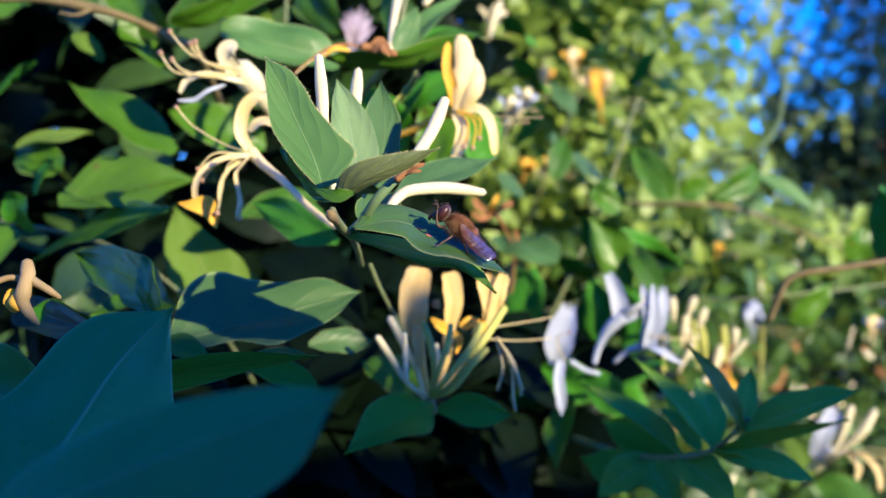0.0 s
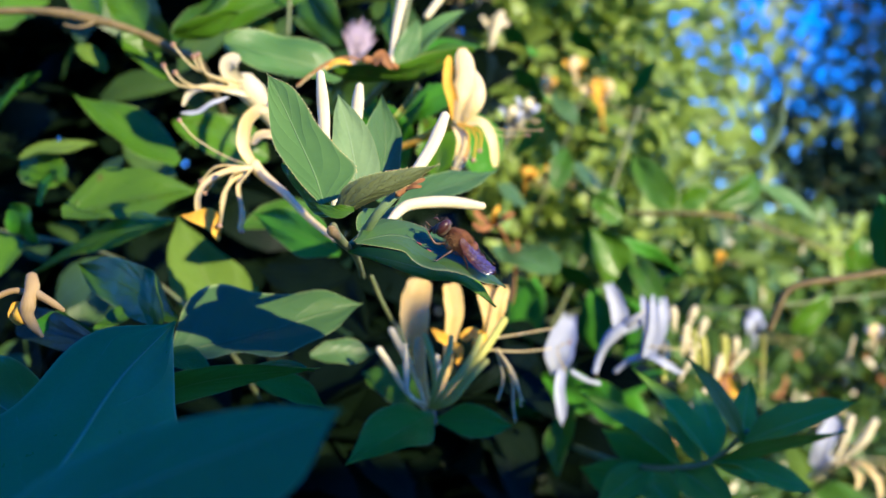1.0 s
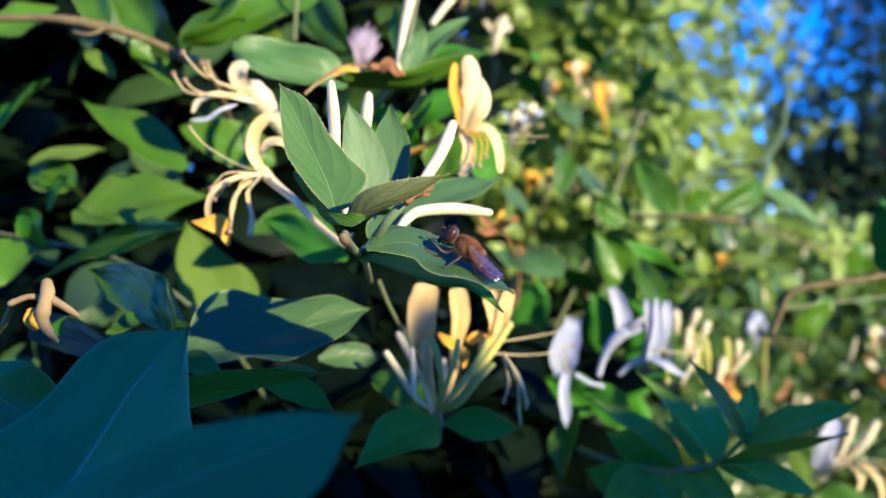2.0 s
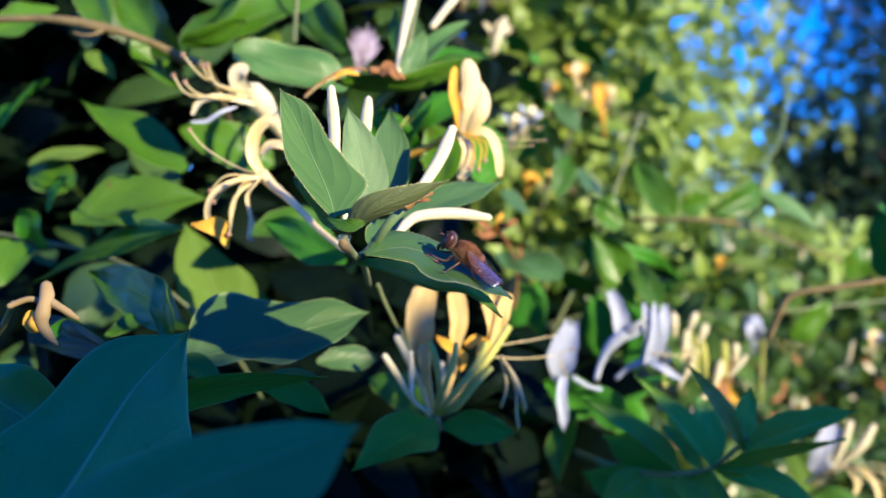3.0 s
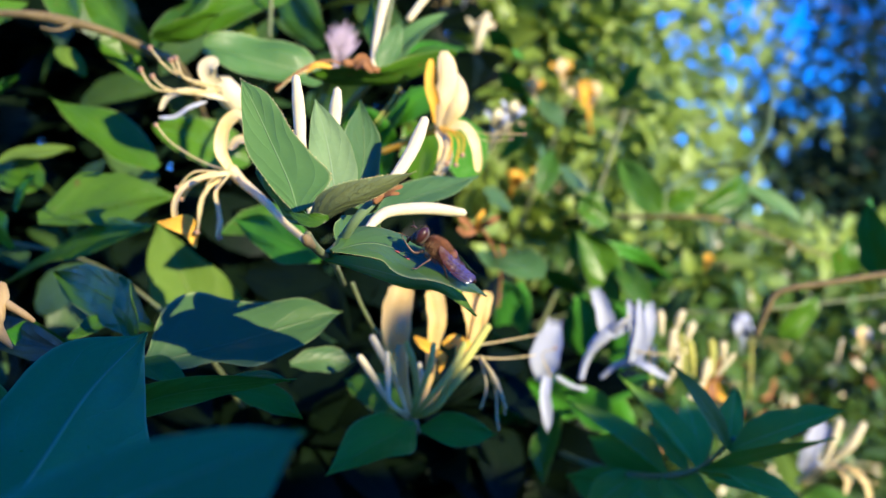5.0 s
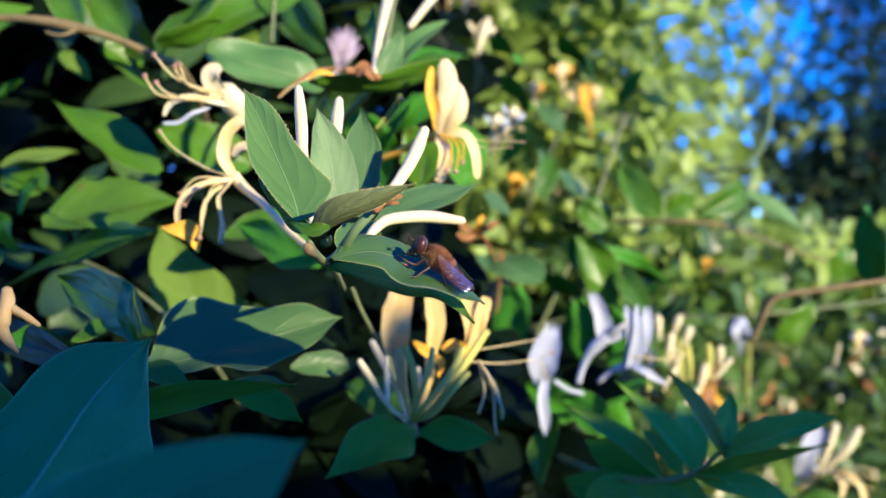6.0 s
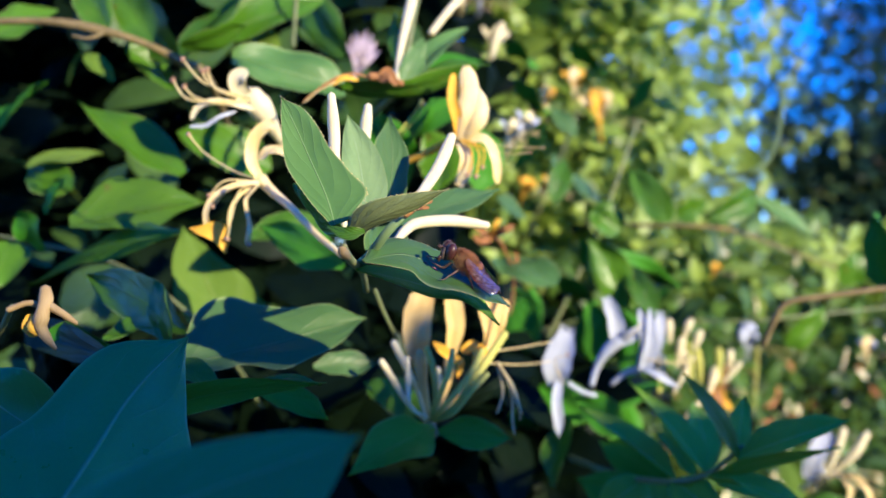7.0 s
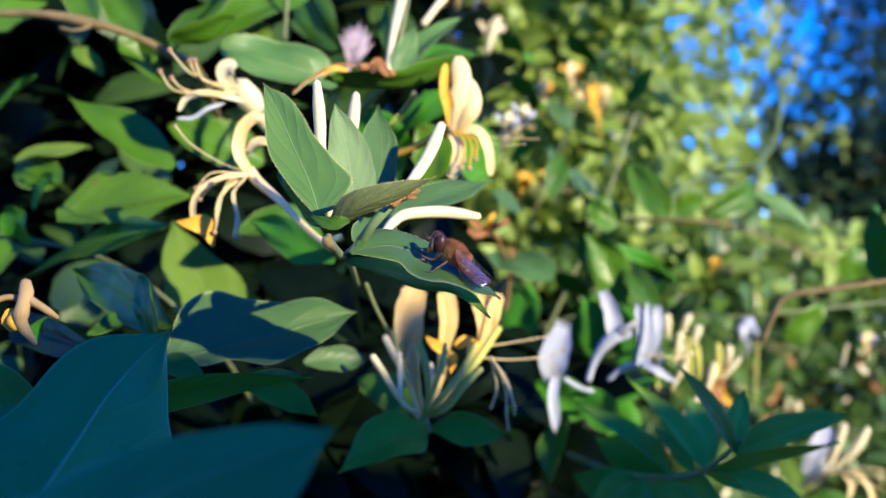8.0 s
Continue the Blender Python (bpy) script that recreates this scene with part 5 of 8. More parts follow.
right_spray = thing("honeysuckle_sprig", (0.05159, 0.33000, 1.14057), "young honeysuckle shoot with narrow bluish-green leaves in shade", "honeysuckle", "honeysuckle sprigs")
stem(right_spray, [(0.04061, 0.38000, 1.13815), (0.04846, 0.31000, 1.14448), (0.05323, 0.26500, 1.15162), (0.06030, 0.25500, 1.15521), (0.06424, 0.24000, 1.16426)], (0.00095, 0.00085, 0.00070, 0.00060, 0.00050), STALK, label='pale green shoot')
leaf(right_spray, [(0.06006, 0.25500, 1.15544), (0.05453, 0.26400, 1.16377), (0.04554, 0.27500, 1.17393)], 0.00759, (0.20, -0.80, 0.57), LEAF_SHOOT, left=(0.09, 0.38, 0.41, 0.28, 0.00), right=(0.09, 0.62, 0.59, 0.34, 0.00), fold=(44, 6), rows=20, cols=12)
leaf(right_spray, [(0.06375, 0.24000, 1.16157), (0.05751, 0.23500, 1.17110), (0.04929, 0.23000, 1.18072)], 0.00512, (0.35, -0.80, 0.48), LEAF_YELLOW, left=(0.14, 0.45, 0.45, 0.27, 0.00), right=(0.14, 0.55, 0.55, 0.36, 0.00), fold=6, rows=20, cols=10, ruffle=0.08, label='upright yellow-green leaf')
leaf(right_spray, [(0.06367, 0.24200, 1.16146), (0.06534, 0.24600, 1.16765), (0.06740, 0.25000, 1.17419)], 0.00560, (0.10, -0.97, 0.20), LEAF_SHOOT, left=(0.11, 0.52, 0.52, 0.35, 0.00), right=(0.11, 0.43, 0.48, 0.35, 0.00), fold=12)
leaf(right_spray, [(0.06351, 0.24000, 1.16192), (0.07414, 0.23600, 1.16696), (0.08618, 0.23500, 1.17086)], 0.00727, (0.05, -0.80, 0.60), LEAF_SHOOT, left=(0.10, 0.55, 0.61, 0.42, 0.00), right=(0.10, 0.26, 0.39, 0.26, 0.00), fold=(8, 16), rows=20, cols=12)
leaf(right_spray, [(0.06009, 0.25300, 1.15505), (0.07446, 0.25200, 1.15951), (0.08899, 0.25000, 1.16247)], 0.00548, (0.10, -0.80, -0.60), LEAF_SHOOT, left=(0.11, 0.45, 0.59, 0.32, 0.00), right=(0.11, 0.36, 0.41, 0.23, 0.00), fold=8)
leaf(right_spray, [(0.05437, 0.26200, 1.15284), (0.04586, 0.27700, 1.15909), (0.03547, 0.29400, 1.16578)], 0.00769, (0.15, -0.80, 0.60), LEAF_SHOOT, left=(0.09, 0.36, 0.36, 0.25, 0.00), right=(0.09, 0.61, 0.64, 0.39, 0.00), fold=(40, 6), rows=20, cols=12)
leaf(right_spray, [(0.06058, 0.25300, 1.15506), (0.07111, 0.25061, 1.15318), (0.08138, 0.25000, 1.14941)], 0.00760, (0.20, -0.69, 0.69), LEAF_SHOOT, fold=10, shape=(0.55, 0.75))
leaf(right_spray, [(0.05959, 0.25200, 1.15499), (0.06511, 0.24635, 1.15511), (0.06910, 0.24000, 1.15262)], 0.00420, (-0.10, -0.60, -0.80), LEAF_SHOOT, fold=10)
leaf(right_spray, [(0.06267, 0.26500, 1.15424), (0.06357, 0.27420, 1.16225), (0.06359, 0.28500, 1.16799)], 0.00800, (0.20, -0.96, 0.20), LEAF_SHOOT, fold=10)
leaf(right_spray, [(0.05911, 0.26200, 1.15347), (0.05580, 0.26794, 1.15860), (0.05252, 0.27500, 1.16204)], 0.00550, (0.21, -0.88, 0.42), LEAF_SHOOT, fold=14)
leaf(right_spray, [(0.05392, 0.26200, 1.15243), (0.05877, 0.25537, 1.14928), (0.06382, 0.25000, 1.14447)], 0.01000, (0.10, -0.80, 0.60), LEAF_SHOOT, fold=10)
leaf(right_spray, [(0.05251, 0.29000, 1.14735), (0.04545, 0.28421, 1.14410), (0.03823, 0.28000, 1.13919)], 0.01000, (-0.21, -0.83, 0.52), LEAF_SHOOT, fold=10)
leaf(right_spray, [(0.04987, 0.30000, 1.14553), (0.05365, 0.28939, 1.14223), (0.05763, 0.28000, 1.13642)], 0.01200, (0.10, -0.80, 0.60), LEAF_SHOOT, fold=10)
leaf(right_spray, [(0.06114, 0.30000, 1.14353), (0.05228, 0.30500, 1.14953), (0.04310, 0.31000, 1.15390)], 0.01147, (-0.75, -0.55, 0.35), LEAF_DEEP, left=(0.11, 0.45, 0.50, 0.34, 0.00), right=(0.11, 0.45, 0.50, 0.32, 0.00), fold=8)
leaf(right_spray, [(0.06853, 0.29000, 1.15214), (0.06308, 0.29500, 1.15802), (0.05742, 0.30000, 1.16398)], 0.00876, (-0.75, -0.55, 0.35), LEAF_SHOOT, left=(0.13, 0.43, 0.50, 0.33, 0.00), right=(0.13, 0.43, 0.50, 0.33, 0.00), fold=8)
leaf(right_spray, [(0.05369, 0.29600, 1.14049), (0.04619, 0.30000, 1.14204), (0.03633, 0.30500, 1.14437)], 0.01129, (-0.70, -0.55, 0.45), LEAF_DEEP, left=(0.11, 0.45, 0.50, 0.34, 0.00), right=(0.11, 0.45, 0.50, 0.32, 0.00), fold=8)
leaf(right_spray, [(0.05326, 0.33000, 1.15272), (0.04739, 0.33500, 1.15863), (0.03963, 0.34000, 1.16304)], 0.01127, (-0.80, -0.50, 0.30), LEAF_DEEP, left=(0.12, 0.44, 0.50, 0.35, 0.00), right=(0.12, 0.44, 0.50, 0.32, 0.00), fold=8)
hedge_spray = thing("honeysuckle_sprig", (0.05014, 0.45000, 1.17924), "honeysuckle spray of dark leaves standing out of the hedge", "honeysuckle", "honeysuckle sprigs")
stem(hedge_spray, [(0.04028, 0.44000, 1.17102), (0.05999, 0.44000, 1.21478), (0.07790, 0.45500, 1.26049)], (0.0009, 0.0008, 0.0007), STEM)
leaf(hedge_spray, [(0.05142, 0.42000, 1.21173), (0.06024, 0.42400, 1.19642), (0.07467, 0.43000, 1.18244)], 0.01261, (-0.80, -0.55, 0.25), LEAF_DEEP, left=(0.07, 0.45, 0.50, 0.30, 0.00), right=(0.07, 0.45, 0.50, 0.30, 0.00), fold=5)
leaf(hedge_spray, [(0.06162, 0.43000, 1.20681), (0.07775, 0.43400, 1.20307), (0.09283, 0.44000, 1.19400)], 0.00559, (-0.80, -0.55, 0.25), LEAF_DEEP, left=(0.15, 0.45, 0.50, 0.30, 0.00), right=(0.15, 0.45, 0.50, 0.30, 0.00), fold=5)
leaf(hedge_spray, [(0.07205, 0.44000, 1.24107), (0.07877, 0.44400, 1.22948), (0.08868, 0.45000, 1.22133)], 0.00968, (-0.80, -0.55, 0.25), LEAF_DEEP, left=(0.09, 0.45, 0.50, 0.30, 0.00), right=(0.09, 0.45, 0.50, 0.30, 0.00), fold=5)
leaf(hedge_spray, [(0.05435, 0.43000, 1.22521), (0.06155, 0.43400, 1.21872), (0.06919, 0.44000, 1.21215)], 0.01032, (-0.80, -0.55, 0.25), LEAF_DEEP, left=(0.08, 0.45, 0.50, 0.30, 0.00), right=(0.08, 0.45, 0.50, 0.30, 0.00), fold=5)
leaf(hedge_spray, [(0.08956, 0.44000, 1.20822), (0.09313, 0.44400, 1.20330), (0.09718, 0.45000, 1.19827)], 0.00528, (-0.80, -0.55, 0.25), LEAF_DEEP, left=(0.17, 0.45, 0.50, 0.30, 0.00), right=(0.17, 0.45, 0.50, 0.30, 0.00), fold=5)
leaf(hedge_spray, [(0.01872, 0.40000, 1.22564), (0.02443, 0.40400, 1.22205), (0.03040, 0.41000, 1.21845)], 0.00881, (0.20, -0.70, 0.65), LEAF_GREY, left=(0.09, 0.45, 0.50, 0.30, 0.00), right=(0.09, 0.45, 0.50, 0.30, 0.00), fold=5)
leaf(hedge_spray, [(0.05015, 0.45000, 1.23743), (0.05760, 0.45400, 1.23209), (0.06545, 0.46000, 1.22675)], 0.00990, (0.20, -0.70, 0.65), LEAF_GREY, left=(0.09, 0.45, 0.50, 0.30, 0.00), right=(0.09, 0.45, 0.50, 0.30, 0.00), fold=5)
leaf(hedge_spray, [(0.04299, 0.45000, 1.24593), (0.04529, 0.45400, 1.23919), (0.04783, 0.46000, 1.23246)], 0.00630, (0.20, -0.70, 0.65), LEAF_GREY, left=(0.14, 0.45, 0.50, 0.30, 0.00), right=(0.14, 0.45, 0.50, 0.30, 0.00), fold=5)
leaf(hedge_spray, [(0.03564, 0.40000, 1.25155), (0.03046, 0.40400, 1.24398), (0.02530, 0.41000, 1.23641)], 0.01041, (-0.80, -0.55, 0.25), LEAF_DEEP, left=(0.08, 0.45, 0.50, 0.30, 0.00), right=(0.08, 0.45, 0.50, 0.30, 0.00), fold=5)
leaf(hedge_spray, [(0.02591, 0.42000, 1.27069), (0.03249, 0.42400, 1.26500), (0.03937, 0.43000, 1.25945)], 0.01008, (-0.80, -0.55, 0.25), LEAF_DEEP, left=(0.08, 0.45, 0.50, 0.30, 0.00), right=(0.08, 0.45, 0.50, 0.30, 0.00), fold=5)
leaf(hedge_spray, [(0.05008, 0.43000, 1.25090), (0.04514, 0.43400, 1.25782), (0.04028, 0.44000, 1.26514)], 0.00860, (0.20, -0.70, 0.65), LEAF_GREY, left=(0.10, 0.45, 0.50, 0.30, 0.00), right=(0.10, 0.45, 0.50, 0.30, 0.00), fold=5)
leaf(hedge_spray, [(0.10159, 0.44000, 1.18853), (0.09422, 0.44400, 1.18266), (0.08708, 0.45000, 1.17656)], 0.00880, (0.20, -0.70, 0.65), LEAF_GREY, left=(0.10, 0.45, 0.50, 0.30, 0.00), right=(0.10, 0.45, 0.50, 0.30, 0.00), fold=5)
leaf(hedge_spray, [(0.02173, 0.42000, 1.28534), (0.02827, 0.42400, 1.28084), (0.03509, 0.43000, 1.27659)], 0.01008, (-0.80, -0.55, 0.25), LEAF_DEEP, left=(0.08, 0.45, 0.50, 0.30, 0.00), right=(0.08, 0.45, 0.50, 0.30, 0.00), fold=5)
leaf(hedge_spray, [(0.04905, 0.44000, 1.28927), (0.05613, 0.44400, 1.28342), (0.06361, 0.45000, 1.27778)], 0.00968, (-0.80, -0.55, 0.25), LEAF_DEEP, left=(0.09, 0.45, 0.50, 0.30, 0.00), right=(0.09, 0.45, 0.50, 0.30, 0.00), fold=5)
leaf(hedge_spray, [(0.04163, 0.41000, 1.19765), (0.04924, 0.41400, 1.19246), (0.05726, 0.42000, 1.18708)], 0.01067, (-0.80, -0.55, 0.25), LEAF_DEEP, left=(0.08, 0.45, 0.50, 0.30, 0.00), right=(0.08, 0.45, 0.50, 0.30, 0.00), fold=5)
leaf(hedge_spray, [(0.08645, 0.43000, 1.19313), (0.07968, 0.43400, 1.18818), (0.07311, 0.44000, 1.18305)], 0.00688, (-0.80, -0.55, 0.25), LEAF_DEEP, left=(0.12, 0.45, 0.50, 0.30, 0.00), right=(0.12, 0.45, 0.50, 0.30, 0.00), fold=5)
leaf(hedge_spray, [(0.03464, 0.40000, 1.18187), (0.02996, 0.40400, 1.18768), (0.02531, 0.41000, 1.19357)], 0.00881, (-0.80, -0.55, 0.25), LEAF_DEEP, left=(0.09, 0.45, 0.50, 0.30, 0.00), right=(0.09, 0.45, 0.50, 0.30, 0.00), fold=5)
leaf(hedge_spray, [(0.08378, 0.45000, 1.27780), (0.07887, 0.45400, 1.27054), (0.07417, 0.46000, 1.26340)], 0.00900, (-0.80, -0.55, 0.25), LEAF_DEEP, left=(0.10, 0.45, 0.50, 0.30, 0.00), right=(0.10, 0.45, 0.50, 0.30, 0.00), fold=5)

corner_spray = thing("honeysuckle_sprig", (0.15903, 0.49000, 1.10085), "honeysuckle spray with pale flowers in a patch of sun", "honeysuckle", "honeysuckle sprigs")
stem(corner_spray, [(0.14841, 0.53000, 1.07965), (0.15903, 0.49000, 1.10085), (0.15495, 0.45000, 1.11785)], (0.00100, 0.00090, 0.00080), STEM)
bloom = bud(corner_spray, [(0.14702, 0.46000, 1.11147), (0.14827, 0.45000, 1.11785), (0.15103, 0.44500, 1.12206)], (0.00070, 0.00080, 0.00110), PETAL_WHITE, name="flower")
petal(bloom, [(0.14475, 0.44600, 1.11858), (0.14673, 0.44200, 1.12696), (0.14957, 0.44200, 1.13352), (0.15210, 0.44300, 1.13841)], 0.00760, (-0.10, -0.99, 0.10), PETAL_WHITE, shape=(0.3, 0.25))
bud(corner_spray, [(0.15091, 0.46500, 1.10936), (0.15725, 0.45800, 1.12047), (0.16040, 0.45600, 1.12916), (0.16288, 0.45600, 1.13661)], (0.00080, 0.00130, 0.00180, 0.00170), BUD_CREAM)
bud(corner_spray, [(0.15091, 0.46500, 1.10936), (0.16067, 0.46000, 1.11944), (0.16717, 0.45600, 1.12691), (0.17236, 0.45600, 1.13525)], (0.00080, 0.00130, 0.00180, 0.00200, 0.00150), BUD_CREAM)
bloom = bud(corner_spray, [(0.14767, 0.45500, 1.11131), (0.15001, 0.44200, 1.11931), (0.15515, 0.43800, 1.12221)], (0.00060, 0.00080, 0.00110), PETAL_CREAM, name="flower")
petal(bloom, [(0.15480, 0.43700, 1.12238), (0.16125, 0.43400, 1.12077), (0.16576, 0.43400, 1.11433), (0.16657, 0.43500, 1.10767)], 0.00280, (0.00, -0.98, 0.20), PETAL_CREAM)
petal(bloom, [(0.15480, 0.43700, 1.12238), (0.15840, 0.43500, 1.11736), (0.15753, 0.43500, 1.11198)], 0.00220, (0.00, -0.98, 0.20), PETAL_CREAM)
thread(bloom, [(0.15480, 0.43700, 1.12238), (0.16158, 0.43200, 1.12434), (0.16934, 0.43000, 1.12363)], 0.00030, 0.00000)
thread(bloom, [(0.15480, 0.43700, 1.12238), (0.15981, 0.43300, 1.12052), (0.16828, 0.43000, 1.11618)], 0.00030, 0.00000)
thread(bloom, [(0.15480, 0.43700, 1.12238), (0.16158, 0.43200, 1.12220), (0.16891, 0.43000, 1.12044)], 0.00030, 0.00000)
leaf(corner_spray, [(0.15903, 0.49000, 1.10085), (0.17159, 0.48370, 1.09707), (0.18428, 0.48000, 1.09100)], 0.01400, (0.10, -0.80, 0.60), LEAF, fold=10)
leaf(corner_spray, [(0.16227, 0.50000, 1.09883), (0.15876, 0.50879, 1.10954), (0.15590, 0.52000, 1.11793)], 0.01200, (-0.10, -0.91, 0.40), LEAF_YELLOW, fold=10)

left_leaves = thing("honeysuckle_sprig", (-0.05403, 0.30000, 1.18827), "honeysuckle branch with broad mid-green leaves half in sun", "honeysuckle", "honeysuckle sprigs")
stem(left_leaves, [(-0.05345, 0.33000, 1.15929), (-0.05610, 0.30000, 1.17517), (-0.06121, 0.27200, 1.18858), (-0.08674, 0.29000, 1.20162), (-0.12935, 0.31000, 1.20937)], (0.00063, 0.00059, 0.00054, 0.00049, 0.00045), STEM)
leaf(left_leaves, [(-0.07052, 0.30000, 1.22534), (-0.08088, 0.30300, 1.23189), (-0.09142, 0.30700, 1.23945), (-0.10299, 0.31200, 1.24593)], 0.01300, (0.52, -0.84, 0.16), LEAF, left=(0.12, 0.47, 0.49, 0.42, 0.23, 0.00), right=(0.12, 0.44, 0.51, 0.44, 0.21, 0.00), fold=(16, 4), ruffle=0.2, rows=22, cols=12, label='broad leaf with a pale sheen')
leaf(left_leaves, [(-0.05282, 0.34000, 1.23011), (-0.06602, 0.33590, 1.23560), (-0.08022, 0.33500, 1.23994)], 0.01500, (0.00, -0.91, 0.41), LEAF, fold=12)
leaf(left_leaves, [(-0.09023, 0.26800, 1.21054), (-0.08016, 0.27000, 1.21315), (-0.06965, 0.27200, 1.21540), (-0.05927, 0.27600, 1.21697)], 0.01934, (0.05, -0.74, 0.67), LEAF_VIVID, left=(0.14, 0.46, 0.58, 0.50, 0.28, 0.00), right=(0.06, 0.28, 0.42, 0.43, 0.24, 0.00), fold=(4, 16), wave=0.03, ruffle=0.08, rows=26, cols=16, label='glossy broad leaf lit by the sun')
leaf(left_leaves, [(-0.06029, 0.25200, 1.20872), (-0.07388, 0.26200, 1.20607), (-0.08921, 0.27400, 1.20238), (-0.10946, 0.29500, 1.19543)], 0.01152, (-0.12, -0.66, 0.74), LEAF, left=(0.09, 0.44, 0.49, 0.40, 0.26, 0.00), right=(0.09, 0.35, 0.51, 0.51, 0.30, 0.00), fold=8, ruffle=0.2, wave=0.02, rows=22, cols=12)
leaf(left_leaves, [(-0.05491, 0.30000, 1.17666), (-0.05971, 0.30000, 1.18830), (-0.06583, 0.30200, 1.20022), (-0.07181, 0.30500, 1.21173)], 0.02299, (0.25, -0.93, 0.28), LEAF_YELLOW, left=(0.05, 0.42, 0.44, 0.39, 0.25, 0.00), right=(0.05, 0.50, 0.47, 0.32, 0.17, 0.00), fold=(14, 4), ruffle=0.1, rows=22, cols=12, label='bright yellow-green leaf with light falling through it')
leaf(left_leaves, [(-0.04903, 0.20300, 1.18331), (-0.04091, 0.20700, 1.18520), (-0.03259, 0.21000, 1.18714), (-0.02403, 0.21300, 1.18979), (-0.01531, 0.21600, 1.19198)], 0.01495, (0.10, -0.80, 0.60), LEAF_GREY, left=(0.06, 0.67, 0.74, 0.58, 0.46, 0.32, 0.00), right=(0.03, 0.24, 0.25, 0.42, 0.43, 0.28, 0.00), fold=(8, 14), ruffle=0.1, wave=0.022, rows=26, cols=14, label='broad leaf with a sharp shadow across it')
leaf(left_leaves, [(-0.05144, 0.18700, 1.17645), (-0.04053, 0.18400, 1.18018), (-0.02994, 0.18100, 1.18217), (-0.01940, 0.17800, 1.18340)], 0.00506, (-0.05, -0.96, -0.25), LEAF_DEEP, left=(0.32, 0.54, 0.50, 0.39, 0.21, 0.00), right=(0.32, 0.46, 0.46, 0.32, 0.18, 0.00), fold=(4, 8), ruffle=0.12, wave=0.015, margin=0.05, rows=22, cols=12)
leaf(left_leaves, [(-0.03437, 0.20500, 1.17841), (-0.02745, 0.20300, 1.17764), (-0.02096, 0.20000, 1.17432)], 0.00501, (0.10, -0.86, 0.50), LEAF_DEEP, left=(0.10, 0.36, 0.48, 0.40, 0.00), right=(0.10, 0.40, 0.52, 0.40, 0.00), fold=8)
leaf(left_leaves, [(-0.04873, 0.19600, 1.18476), (-0.04320, 0.19400, 1.18263), (-0.03873, 0.19200, 1.17996)], 0.00480, (-0.05, -0.62, 0.78), LEAF, left=(0.12, 0.52, 0.52, 0.32, 0.00), right=(0.12, 0.48, 0.48, 0.28, 0.00), fold=8)
leaf(left_leaves, [(-0.03261, 0.18600, 1.18234), (-0.02629, 0.18400, 1.18339), (-0.02053, 0.18100, 1.18280)], 0.00200, (0.00, -0.50, 0.86), LEAF, left=(0.14, 0.55, 0.64, 0.41, 0.00), right=(0.14, 0.36, 0.36, 0.27, 0.00), fold=6)
leaf(left_leaves, [(-0.07511, 0.20800, 1.18863), (-0.06824, 0.20600, 1.18795), (-0.06037, 0.20300, 1.18574)], 0.00611, (-0.85, -0.52, 0.05), LEAF_DEEP, left=(0.08, 0.40, 0.43, 0.30, 0.00), right=(0.08, 0.50, 0.57, 0.37, 0.00), fold=8)
leaf(left_leaves, [(-0.06023, 0.22200, 1.19166), (-0.06313, 0.21600, 1.18852), (-0.06578, 0.21000, 1.18640)], 0.00556, (-0.20, -0.65, 0.74), LEAF, left=(0.08, 0.50, 0.54, 0.38, 0.00), right=(0.08, 0.46, 0.46, 0.31, 0.00), fold=8)
leaf(left_leaves, [(-0.02881, 0.24500, 1.17952), (-0.02190, 0.24700, 1.18006), (-0.01544, 0.25000, 1.17954)], 0.00612, (0.10, -0.88, 0.45), LEAF_GREY, left=(0.10, 0.44, 0.52, 0.44, 0.00), right=(0.10, 0.40, 0.48, 0.40, 0.00), fold=10)
leaf(left_leaves, [(-0.04819, 0.20500, 1.18956), (-0.06101, 0.22000, 1.19483), (-0.07639, 0.23800, 1.19915)], 0.01006, (-0.74, -0.58, 0.34), LEAF, left=(0.07, 0.43, 0.50, 0.37, 0.00), right=(0.07, 0.43, 0.50, 0.37, 0.00), fold=10)
leaf(left_leaves, [(-0.05056, 0.20300, 1.18695), (-0.05285, 0.20600, 1.19288), (-0.05555, 0.21000, 1.19877)], 0.00776, (-0.80, -0.55, 0.25), LEAF, left=(0.13, 0.45, 0.50, 0.45, 0.00), right=(0.13, 0.47, 0.50, 0.45, 0.00), fold=8)
# the dark colour stands for the shade on this leaf
leaf(left_leaves, [(-0.05772, 0.19000, 1.18599), (-0.07829, 0.21547, 1.18818), (-0.09261, 0.24500, 1.18800)], 0.00700, (-0.90, -0.30, 0.30), LEAF_SHADED, fold=12)
leaf(left_leaves, [(-0.11265, 0.30000, 1.22657), (-0.10246, 0.29925, 1.22906), (-0.09202, 0.30000, 1.23013)], 0.00660, (0.10, -0.70, 0.70), LEAF_YELLOW, fold=24, wave=0.06, label='curled yellowish leaf')
leaf(left_leaves, [(-0.10004, 0.30000, 1.22093), (-0.10709, 0.30161, 1.22441), (-0.11377, 0.30500, 1.22731)], 0.01100, (-0.21, -0.93, 0.31), LEAF, fold=10, shape=(0.5, 0.5))
leaf(left_leaves, [(-0.10567, 0.29500, 1.21401), (-0.10304, 0.29433, 1.21890), (-0.10041, 0.29500, 1.22379)], 0.00850, (-0.80, -0.55, 0.25), LEAF_DEEP, fold=10, shape=(0.45, 0.4))
